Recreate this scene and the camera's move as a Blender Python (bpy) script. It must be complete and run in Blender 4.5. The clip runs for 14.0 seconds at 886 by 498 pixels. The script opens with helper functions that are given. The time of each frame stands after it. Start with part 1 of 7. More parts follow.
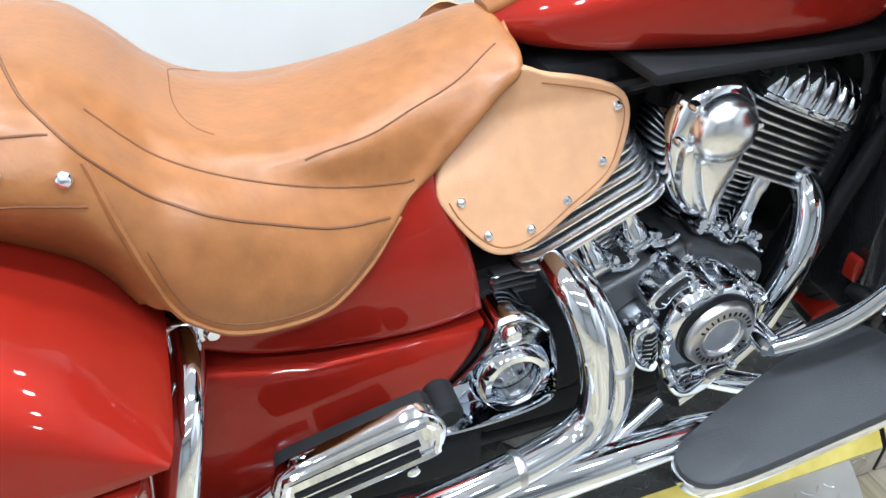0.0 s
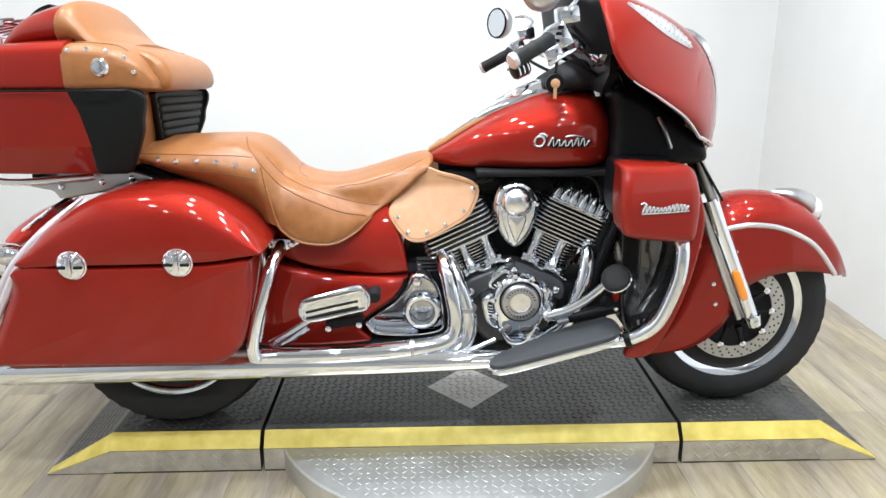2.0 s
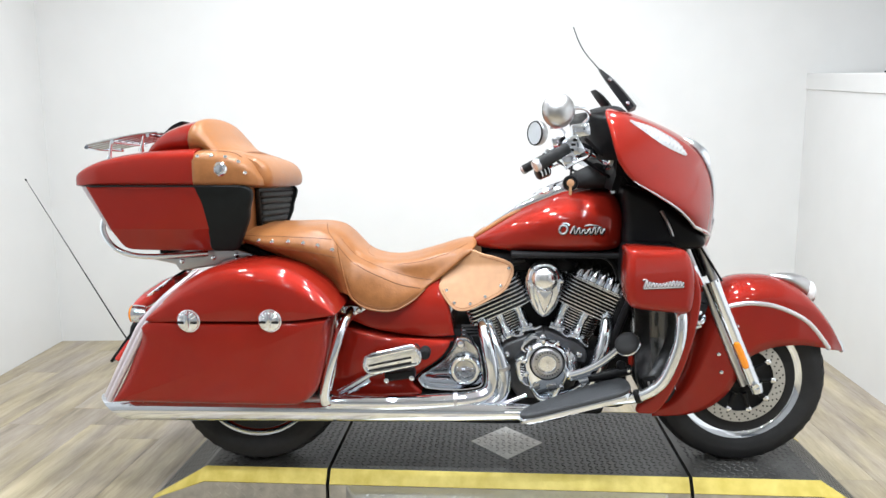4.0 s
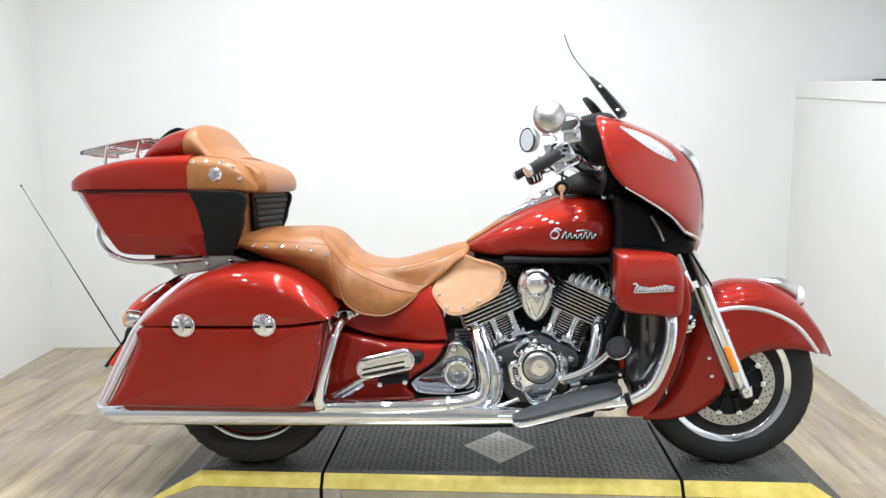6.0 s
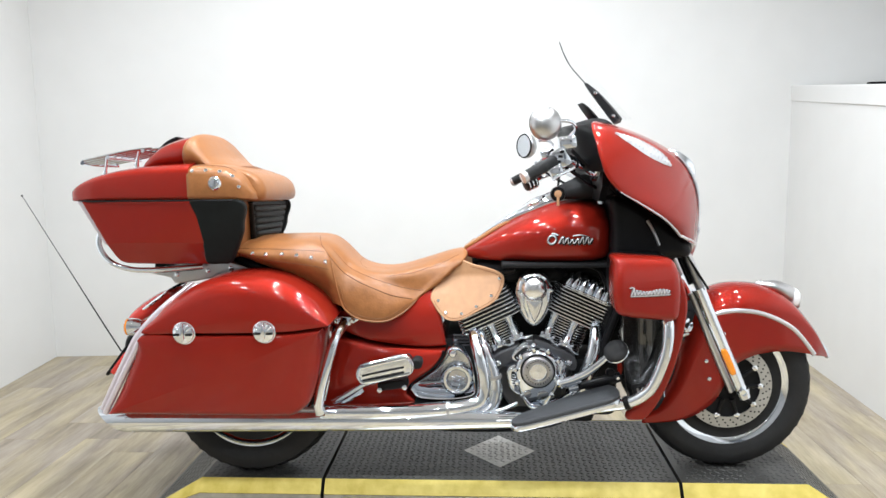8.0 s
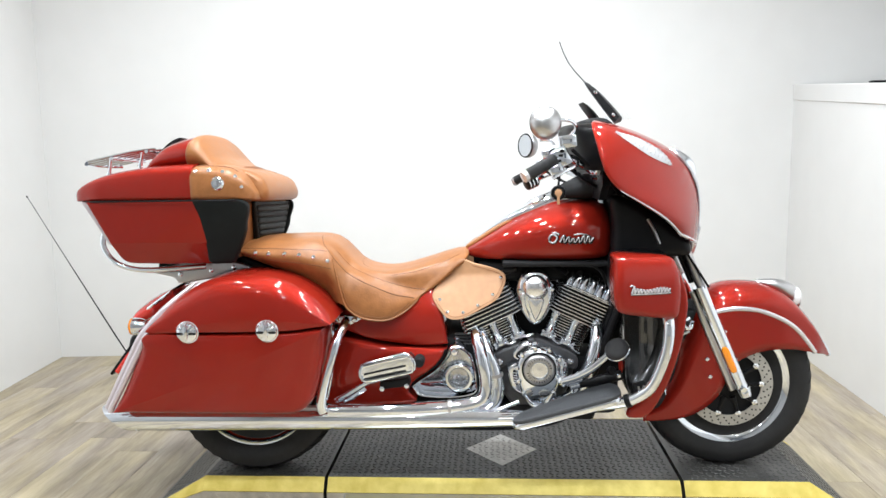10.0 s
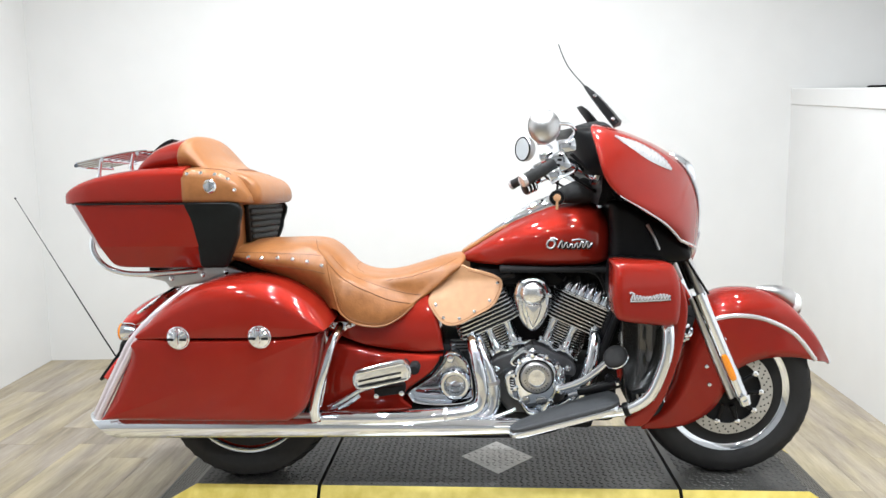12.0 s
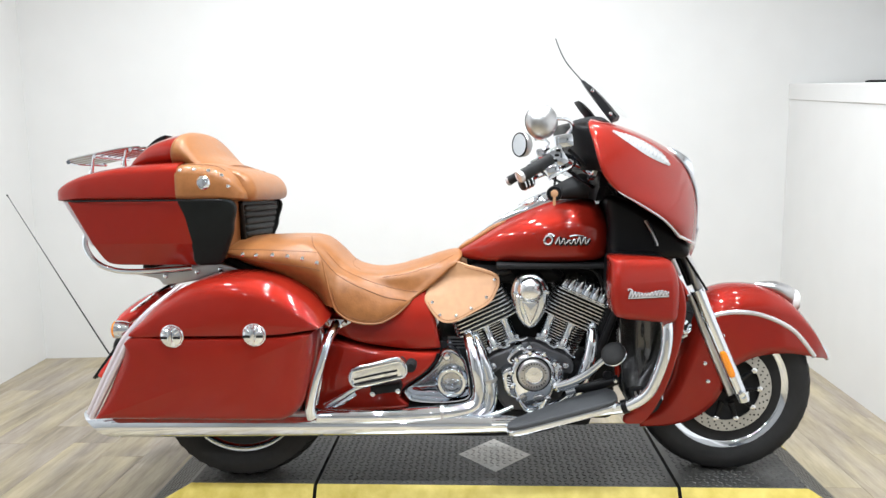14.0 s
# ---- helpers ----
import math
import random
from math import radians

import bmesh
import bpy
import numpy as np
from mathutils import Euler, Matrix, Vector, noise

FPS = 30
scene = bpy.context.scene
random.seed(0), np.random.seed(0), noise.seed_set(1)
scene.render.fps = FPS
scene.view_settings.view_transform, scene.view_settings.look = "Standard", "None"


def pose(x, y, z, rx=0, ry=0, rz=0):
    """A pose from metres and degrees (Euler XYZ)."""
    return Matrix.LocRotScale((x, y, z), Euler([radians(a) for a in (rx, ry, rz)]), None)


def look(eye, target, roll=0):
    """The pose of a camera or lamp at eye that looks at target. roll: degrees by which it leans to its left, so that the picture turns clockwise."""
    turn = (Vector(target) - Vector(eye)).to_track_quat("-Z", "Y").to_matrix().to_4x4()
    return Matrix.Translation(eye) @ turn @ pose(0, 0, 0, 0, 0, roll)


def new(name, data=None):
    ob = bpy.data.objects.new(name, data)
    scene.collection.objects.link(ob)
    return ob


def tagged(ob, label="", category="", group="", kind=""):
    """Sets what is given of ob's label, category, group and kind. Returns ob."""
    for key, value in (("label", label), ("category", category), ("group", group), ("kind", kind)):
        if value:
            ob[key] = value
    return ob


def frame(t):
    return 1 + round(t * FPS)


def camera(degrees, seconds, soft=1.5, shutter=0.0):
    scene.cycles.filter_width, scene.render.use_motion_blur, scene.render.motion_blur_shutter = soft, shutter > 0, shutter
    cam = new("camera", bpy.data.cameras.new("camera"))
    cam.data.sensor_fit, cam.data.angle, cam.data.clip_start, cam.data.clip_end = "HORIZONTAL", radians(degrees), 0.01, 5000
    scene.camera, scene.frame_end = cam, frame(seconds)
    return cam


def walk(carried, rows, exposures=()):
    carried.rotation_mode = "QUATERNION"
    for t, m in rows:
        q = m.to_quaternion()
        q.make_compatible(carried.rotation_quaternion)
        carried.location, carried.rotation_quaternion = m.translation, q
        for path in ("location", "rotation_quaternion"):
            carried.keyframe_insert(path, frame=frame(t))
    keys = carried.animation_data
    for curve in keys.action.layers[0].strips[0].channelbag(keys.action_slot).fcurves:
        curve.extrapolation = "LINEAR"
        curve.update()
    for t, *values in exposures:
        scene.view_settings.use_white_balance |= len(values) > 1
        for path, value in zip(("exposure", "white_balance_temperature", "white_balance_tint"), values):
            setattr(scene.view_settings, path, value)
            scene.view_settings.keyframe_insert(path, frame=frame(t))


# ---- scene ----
cam = camera(61.5, 14.0)
PATH = [
    (0, (0.413, -0.823, 1.065), (0.951, 0.707, -0.106), -0.3),
    (0.2, (0.456, -0.851, 1.105), (0.886, 0.671, -0.120), 0.4),
    (0.5, (0.534, -1.088, 1.065), (0.852, 0.605, 0.049), 2.2),
    (0.7, (0.576, -1.269, 1.093), (0.795, 0.472, 0.133), 0.9),
    (1, (0.636, -1.466, 1.102), (0.757, 0.385, 0.355), 0.6),
    (1.2, (0.684, -1.625, 1.111), (0.736, 0.254, 0.430), 2.2),
    (1.5, (0.726, -1.84, 1.123), (0.756, 0.084, 0.581), 2.3),
    (1.7, (0.739, -1.994, 1.122), (0.771, -0.063, 0.602), 1.0),
    (2, (0.734, -2.159, 1.104), (0.787, -0.238, 0.549), -0.2),
    (2.2, (0.759, -2.284, 1.094), (0.798, -0.350, 0.586), -0.7),
    (2.5, (0.802, -2.406, 1.084), (0.786, -0.479, 0.546), 0.8),
    (3, (0.846, -2.57, 1.106), (0.73, -0.608, 0.74), 0.2),
    (3.5, (0.809, -2.596, 1.135), (0.68, -0.624, 0.828), -0.2),
    (6, (0.816, -2.623, 1.126), (0.705, -0.646, 0.845), -0.2),
    (6.5, (0.817, -2.626, 1.128), (0.703, -0.648, 0.852), -0.3),
    (7, (0.823, -2.632, 1.127), (0.713, -0.653, 0.859), -0.6),
    (7.5, (0.826, -2.638, 1.13), (0.719, -0.659, 0.865), -0.6),
    (8, (0.822, -2.642, 1.131), (0.712, -0.663, 0.864), -0.7),
    (10.5, (0.832, -2.657, 1.127), (0.711, -0.678, 0.864), -0.9),
    (11, (0.826, -2.644, 1.131), (0.716, -0.663, 0.875), -0.9),
    (11.5, (0.822, -2.624, 1.133), (0.715, -0.644, 0.873), -0.9),
    (12, (0.822, -2.615, 1.132), (0.717, -0.634, 0.872), -0.6),
    (12.5, (0.822, -2.607, 1.131), (0.723, -0.627, 0.873), -0.6),
    (13, (0.822, -2.599, 1.133), (0.722, -0.619, 0.865), -0.7),
    (13.5, (0.824, -2.596, 1.133), (0.727, -0.617, 0.864), -0.8),
    (14, (0.824, -2.593, 1.129), (0.726, -0.614, 0.86), -0.7),
]
walk(cam, [(t, look(eye, target, roll)) for t, eye, target, roll in PATH],
     [(0, 0.05, 5850, 8), (0.6, 0.05, 6050, 9), (1, 0.05, 6200, 9), (1.5, 0.05, 6250, 10), (2, 0.07, 6300, 10), (2.5, 0.09, 6350, 10), (3.5, 0.05, 6350, 10), (6, -0.02, 6400, 10), (8, -0.02, 6400, 10), (10.5, 0.05, 6430, 10), (12, 0.05, 6430, 10), (14, 0.03, 6430, 10)])

# ---------------------------------------------------------------- world and lamps
FLOOR = -0.115
world = bpy.data.worlds.new("world")
scene.world = world
world.use_nodes = True
world.node_tree.nodes["Background"].inputs[0].default_value = (0.9, 0.95, 1.0, 1)
world.node_tree.nodes["Background"].inputs[1].default_value = 0.15
scene.view_settings.exposure = 0.0

# ceiling lights: x, y, watts
LAMPS = [(x, y, w * k) for y, w in ((0.50, 18.0), (-0.55, 23.0), (-1.8, 18.0), (-3.3, 12.5)) for x, k in ((-0.7, 0.6), (0.25, 1.25), (1.2, 1.25), (2.1, 0.6))]

from mathutils.bvhtree import BVHTree


# ---------------------------------------------------------------- materials
def material(name, colour, rough=0.5, metal=0.0, vary=0.08, scale=40.0, bump=0.0, bump_scale=200.0, coat=0.0, rough_vary=0.1, second=None, sheen=0.5, coat_ior=1.5):
    m = bpy.data.materials.new(name)
    m.use_nodes = True
    nt = m.node_tree
    b = nt.nodes["Principled BSDF"]
    b.inputs["Metallic"].default_value = metal
    b.inputs["Coat Weight"].default_value = coat
    b.inputs["Coat Roughness"].default_value = 0.03
    b.inputs["Specular IOR Level"].default_value = sheen
    b.inputs["Coat IOR"].default_value = coat_ior
    co = nt.nodes.new("ShaderNodeTexCoord")
    big = nt.nodes.new("ShaderNodeTexNoise")
    big.inputs["Scale"].default_value, big.inputs["Detail"].default_value = scale / 8, 4
    fine = nt.nodes.new("ShaderNodeTexNoise")
    fine.inputs["Scale"].default_value, fine.inputs["Detail"].default_value = scale, 6
    nt.links.new(co.outputs["Object"], big.inputs["Vector"])
    nt.links.new(co.outputs["Object"], fine.inputs["Vector"])
    mixn = nt.nodes.new("ShaderNodeMath")
    mixn.operation = "ADD"
    nt.links.new(big.outputs["Fac"], mixn.inputs[0])
    nt.links.new(fine.outputs["Fac"], mixn.inputs[1])
    ramp = nt.nodes.new("ShaderNodeMapRange")
    ramp.inputs["From Min"].default_value, ramp.inputs["From Max"].default_value = 0.6, 1.4
    nt.links.new(mixn.outputs[0], ramp.inputs["Value"])
    mix = nt.nodes.new("ShaderNodeMix")
    mix.data_type = "RGBA"
    second = second or tuple(c * (1 + vary) for c in colour)
    mix.inputs[6].default_value = (*[c * (1 - vary) for c in colour], 1)
    mix.inputs[7].default_value = (*[min(1, c) for c in second], 1)
    nt.links.new(ramp.outputs[0], mix.inputs[0])
    nt.links.new(mix.outputs[2], b.inputs["Base Color"])
    rr = nt.nodes.new("ShaderNodeMapRange")
    rr.inputs["To Min"].default_value, rr.inputs["To Max"].default_value = max(0.02, rough * (1 - rough_vary)), min(1, rough * (1 + rough_vary))
    nt.links.new(fine.outputs["Fac"], rr.inputs["Value"])
    nt.links.new(rr.outputs[0], b.inputs["Roughness"])
    if bump:
        bn = nt.nodes.new("ShaderNodeTexNoise")
        bn.inputs["Scale"].default_value, bn.inputs["Detail"].default_value = bump_scale, 3
        nt.links.new(co.outputs["Object"], bn.inputs["Vector"])
        bm_ = nt.nodes.new("ShaderNodeBump")
        bm_.inputs["Strength"].default_value, bm_.inputs["Distance"].default_value = bump, 0.002
        nt.links.new(bn.outputs["Fac"], bm_.inputs["Height"])
        nt.links.new(bm_.outputs[0], b.inputs["Normal"])
    return m


RED = material("red_paint", (0.280, 0.0155, 0.0085), 0.42, 0.35, 0.05, 20, coat=0.9, sheen=0.0, coat_ior=1.45)
TAN = material("tan_leather", (0.275, 0.110, 0.037), 0.36, 0, 0.22, 44, bump=0.28, bump_scale=110, rough_vary=0.35, sheen=0.35)
FLAP = material("pale_tan_leather", (0.50, 0.27, 0.14), 0.5, 0, 0.12, 45, bump=0.2, bump_scale=600)
SEAM = material("leather_seam", (0.15, 0.058, 0.021), 0.7)
GLOSS = material("gloss_black_plastic", (0.012, 0.012, 0.013), 0.24, 0, 0.2, 50, coat=1.0, sheen=0.8, coat_ior=1.6)
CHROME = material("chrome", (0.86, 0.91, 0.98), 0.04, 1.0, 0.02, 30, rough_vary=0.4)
STEEL = material("satin_steel", (0.55, 0.55, 0.56), 0.3, 1.0, 0.05, 60)
# darker copy of the chrome: dark reflections put into its colour
CHROME_DARK = material("chrome_dark_reflection", (0.46, 0.47, 0.49), 0.16, 1.0, 0.05, 40)
ALLOY = material("polished_fin_alloy", (0.90, 0.92, 0.95), 0.22, 1.0, 0.06, 80)
BLACK = material("black_plastic", (0.006, 0.006, 0.007), 0.34, 0, 0.2, 50, sheen=0.18)
MATT = material("matt_black", (0.008, 0.008, 0.009), 0.75, 0, 0.2, 50, sheen=0.25)
ENGINE = material("engine_black", (0.045, 0.045, 0.048), 0.4, 0.2, 0.2, 60, bump=0.2, bump_scale=500)
VINYL = material("black_vinyl", (0.008, 0.0095, 0.0095), 0.52, 0, 0.2, 50, bump=0.3, bump_scale=600, sheen=0.14)
RUBBER = material("rubber", (0.018, 0.018, 0.019), 0.62, 0, 0.25, 50, bump=0.3, bump_scale=300, sheen=0.28)
BOARD = material("grey_rubber_mat", (0.038, 0.040, 0.044), 0.6, 0, 0.12, 60, bump=0.3, bump_scale=500)
ORANGE = material("orange_lens", (0.95, 0.30, 0.01), 0.15, 0, 0.05, 30, coat=1)
REDLENS = material("red_lens", (0.75, 0.03, 0.02), 0.12, 0, 0.05, 30, coat=1)
CLEAR = material("clear_lens", (0.86, 0.87, 0.88), 0.16, 0.1, 0.08, 120, coat=1)
SILVER = material("silver_trim", (0.72, 0.70, 0.72), 0.22, 0.7, 0.04, 60)
TRIM = material("pale_trim_strip", (0.66, 0.60, 0.64), 0.30, 0.5, 0.04, 60)
WHITE = material("white_wall_paint", (0.69, 0.685, 0.675), 0.6, 0, 0.025, 6, bump=0.06, bump_scale=180)
# for the unseen walls; this grey is tuned for fill light and reflections
UNSEEN_GREY = material("unseen_wall_grey", (0.34, 0.338, 0.335), 0.7, 0, 0.1, 6)
CEIL = material("ceiling_tile", (0.70, 0.695, 0.69), 0.8, 0, 0.05, 8)
YELLOW = material("yellow_paint", (0.66, 0.50, 0.05), 0.5, 0, 0.22, 24, bump=0.3, bump_scale=120, second=(0.80, 0.66, 0.18))
TREAD = material("black_tread", (0.036, 0.037, 0.038), 0.36, 0.1, 0.3, 16, bump=0.2, bump_scale=200, second=(0.085, 0.083, 0.078))
TPLATE = material("aluminium_treadplate", (0.56, 0.56, 0.55), 0.42, 0.70, 0.18, 14, bump=0.15, bump_scale=200)
# worn metal; the beige of the reflected floor is put into its colour
PLATE = material("worn_plate_floor_tint", (0.50, 0.47, 0.41), 0.42, 0.55, 0.3, 30, bump=0.2, bump_scale=150)
RAWSTEEL = material("worn_steel", (0.48, 0.47, 0.45), 0.42, 0.6, 0.25, 60, bump=0.2, bump_scale=200)
ROTOR = material("brake_rotor_steel", (0.46, 0.45, 0.42), 0.45, 0.5, 0.1, 60)


def wood():
    m = bpy.data.materials.new("wood_plank")
    m.use_nodes = True
    nt = m.node_tree
    b = nt.nodes["Principled BSDF"]
    co = nt.nodes.new("ShaderNodeTexCoord")
    info = nt.nodes.new("ShaderNodeObjectInfo")
    add = nt.nodes.new("ShaderNodeVectorMath")
    mul = nt.nodes.new("ShaderNodeMath")
    mul.operation, mul.inputs[1].default_value = "MULTIPLY", 37.0
    nt.links.new(info.outputs["Random"], mul.inputs[0])
    nt.links.new(co.outputs["Object"], add.inputs[0])
    nt.links.new(mul.outputs[0], add.inputs[1])
    mp = nt.nodes.new("ShaderNodeMapping")
    mp.inputs["Scale"].default_value = (9, 0.9, 1)
    nt.links.new(add.outputs[0], mp.inputs["Vector"])
    n1 = nt.nodes.new("ShaderNodeTexNoise")
    n1.inputs["Scale"].default_value, n1.inputs["Detail"].default_value, n1.inputs["Roughness"].default_value = 1.6, 5, 0.6
    nt.links.new(mp.outputs[0], n1.inputs["Vector"])
    n2 = nt.nodes.new("ShaderNodeTexNoise")
    n2.inputs["Scale"].default_value, n2.inputs["Detail"].default_value = 14, 6
    nt.links.new(mp.outputs[0], n2.inputs["Vector"])
    sm = nt.nodes.new("ShaderNodeMath")
    sm.operation = "MULTIPLY_ADD"
    sm.inputs[1].default_value = 0.35
    nt.links.new(n2.outputs["Fac"], sm.inputs[0])
    nt.links.new(n1.outputs["Fac"], sm.inputs[2])
    tone = nt.nodes.new("ShaderNodeMath")
    tone.operation = "MULTIPLY_ADD"
    tone.inputs[1].default_value = 0.08
    nt.links.new(info.outputs["Random"], tone.inputs[0])
    nt.links.new(sm.outputs[0], tone.inputs[2])
    cr = nt.nodes.new("ShaderNodeValToRGB")
    cr.color_ramp.elements[0].position, cr.color_ramp.elements[0].color = 0.40, (0.15, 0.125, 0.092, 1)
    cr.color_ramp.elements[1].position, cr.color_ramp.elements[1].color = 0.95, (0.49, 0.435, 0.335, 1)
    e = cr.color_ramp.elements.new(0.68)
    e.color = (0.335, 0.29, 0.217, 1)
    nt.links.new(tone.outputs[0], cr.inputs[0])
    mp2 = nt.nodes.new("ShaderNodeMapping")
    mp2.inputs["Scale"].default_value = (5, 1.3, 1)
    nt.links.new(add.outputs[0], mp2.inputs["Vector"])
    n3 = nt.nodes.new("ShaderNodeTexNoise")
    n3.inputs["Scale"].default_value, n3.inputs["Detail"].default_value = 1.1, 3
    nt.links.new(mp2.outputs[0], n3.inputs["Vector"])
    cr2 = nt.nodes.new("ShaderNodeValToRGB")
    cr2.color_ramp.elements[0].position, cr2.color_ramp.elements[0].color = 0.38, (0.86, 0.84, 0.90, 1)
    cr2.color_ramp.elements[1].position, cr2.color_ramp.elements[1].color = 0.62, (1.07, 1.03, 0.88, 1)
    nt.links.new(n3.outputs["Fac"], cr2.inputs[0])
    tint = nt.nodes.new("ShaderNodeMix")
    tint.data_type, tint.blend_type = "RGBA", "MULTIPLY"
    tint.inputs[0].default_value = 1.0
    nt.links.new(cr.outputs[0], tint.inputs[6])
    nt.links.new(cr2.outputs[0], tint.inputs[7])
    nt.links.new(tint.outputs[2], b.inputs["Base Color"])
    b.inputs["Roughness"].default_value = 0.42
    bp = nt.nodes.new("ShaderNodeBump")
    bp.inputs["Strength"].default_value, bp.inputs["Distance"].default_value = 0.15, 0.002
    nt.links.new(n2.outputs["Fac"], bp.inputs["Height"])
    nt.links.new(bp.outputs[0], b.inputs["Normal"])
    return m


WOOD = wood()


def clear_sheet(name, gloss):
    """A thin clear sheet: see-through, with a little gloss."""
    m = bpy.data.materials.new(name)
    m.use_nodes = True
    nt = m.node_tree
    nt.nodes.remove(nt.nodes["Principled BSDF"])
    mix = nt.nodes.new("ShaderNodeMixShader")
    a, b = nt.nodes.new("ShaderNodeBsdfTransparent"), nt.nodes.new("ShaderNodeBsdfGlossy")
    a.inputs["Color"].default_value = (0.985, 0.988, 0.988, 1)
    b.inputs["Roughness"].default_value = 0.04
    mix.inputs[0].default_value = gloss
    nt.links.new(a.outputs[0], mix.inputs[1])
    nt.links.new(b.outputs[0], mix.inputs[2])
    nt.links.new(mix.outputs[0], nt.nodes["Material Output"].inputs[0])
    return m


GLASS = clear_sheet("windscreen_acrylic", 0.02)


# ---------------------------------------------------------------- mesh helpers
def part(name, bm, mat, parent=None, label="", smooth=True, sharp=38):
    bmesh.ops.recalc_face_normals(bm, faces=bm.faces[:])
    me = bpy.data.meshes.new(name)
    bm.to_mesh(me)
    bm.free()
    me.materials.append(mat)
    if smooth:
        me.polygons.foreach_set("use_smooth", [True] * len(me.polygons))
        me.set_sharp_from_angle(angle=radians(sharp))
    ob = new(name, me)
    ob.parent = parent
    if label:
        tagged(ob, label)
    return ob


def pieces(name, bm, mat, parent=None, label="", **k):
    """Each loose piece of the mesh as a part of its own."""
    left = set(bm.verts)
    while left:
        todo, got = [left.pop()], []
        while todo:
            v = todo.pop()
            got.append(v)
            for e in v.link_edges:
                o = e.other_vert(v)
                if o in left:
                    left.discard(o)
                    todo.append(o)
        q = bmesh.new()
        vs = {v: q.verts.new(v.co) for v in got}
        for f in {f for v in got for f in v.link_faces}:
            q.faces.new([vs[v] for v in f.verts])
        part(name, q, mat, parent, label, **k)
    bm.free()


def empty(name, label, category, at=(0, 0, 0), group=""):
    ob = new(name)
    ob.location = at
    return tagged(ob, label, category, group)


def curve(pts, n, closed=False):
    """n points evenly along a Catmull-Rom curve through pts."""
    p = np.array(pts, float)
    k = len(p)
    out = []
    for i in range(k if closed else k - 1):
        if closed:
            a, b, c, d = p[(i - 1) % k], p[i], p[(i + 1) % k], p[(i + 2) % k]
        else:
            a, b, c, d = p[max(i - 1, 0)], p[i], p[i + 1], p[min(i + 2, k - 1)]
        for t in np.linspace(0, 1, 14, endpoint=False):
            out.append(0.5 * (2 * b + (c - a) * t + (2 * a - 5 * b + 4 * c - d) * t * t + (3 * b - a - 3 * c + d) * t ** 3))
    out.append(p[0] if closed else p[-1])
    out = np.array(out)
    s = np.concatenate(([0], np.cumsum(np.linalg.norm(np.diff(out, axis=0), axis=1))))
    want = np.linspace(0, s[-1], n, endpoint=not closed)
    return np.stack([np.interp(want, s, out[:, j]) for j in range(p.shape[1])], 1)


def skin(bm, rings, closed=True, cap0=True, cap1=True):
    rows = [[bm.verts.new(Vector(v)) for v in r] for r in rings]
    n = len(rows[0])
    for a, b in zip(rows, rows[1:]):
        for i in range(n if closed else n - 1):
            j = (i + 1) % n
            bm.faces.new((a[i], a[j], b[j], b[i]))
    if closed and cap0:
        bm.faces.new(rows[0][::-1])
    if closed and cap1:
        bm.faces.new(rows[-1])
    return rows


def tube(bm, pts, r, n=24, sides=12, raw=False):
    p = np.array(pts, float) if raw else curve(pts, n)
    n = len(p)
    rad = np.interp(np.linspace(0, 1, n), np.linspace(0, 1, len(r)), r) if isinstance(r, (list, tuple)) else [r] * n
    tang = np.gradient(p, axis=0)
    up = Vector((0, 0, 1)) if abs(Vector(tang[0]).normalized().z) < 0.9 else Vector((0, 1, 0))
    side = Vector(tang[0]).cross(up).normalized()
    rings = []
    for q, t, rr in zip(p, tang, rad):
        t = Vector(t).normalized()
        side = (side - t * side.dot(t)).normalized()
        oth = t.cross(side)
        rings.append([Vector(q) + (side * math.cos(a) + oth * math.sin(a)) * rr for a in np.linspace(0, 2 * math.pi, sides, endpoint=False)])
    skin(bm, rings)


def lathe(bm, profile, origin, axis, seg=28):
    axis = Vector(axis).normalized()
    s = axis.cross(Vector((0, 0, 1)) if abs(axis.z) < 0.9 else Vector((1, 0, 0))).normalized()
    o = axis.cross(s)
    skin(bm, [[Vector(origin) + axis * h + (s * math.cos(a) + o * math.sin(a)) * max(r, 0.0003) for a in np.linspace(0, 2 * math.pi, seg, endpoint=False)] for r, h in profile])


def box(bm, c, size, bevel=0.004, m=None):
    q = bmesh.new()
    bmesh.ops.create_cube(q, size=1)
    bmesh.ops.scale(q, vec=size, verts=q.verts)
    if bevel:
        bmesh.ops.bevel(q, geom=q.edges[:], offset=bevel, segments=2, affect="EDGES", profile=0.5)
    t = Matrix.Translation(c) @ (m or Matrix.Identity(4))
    vs = {v: bm.verts.new(t @ v.co) for v in q.verts}
    for f in q.faces:
        bm.faces.new([vs[v] for v in f.verts])
    q.free()


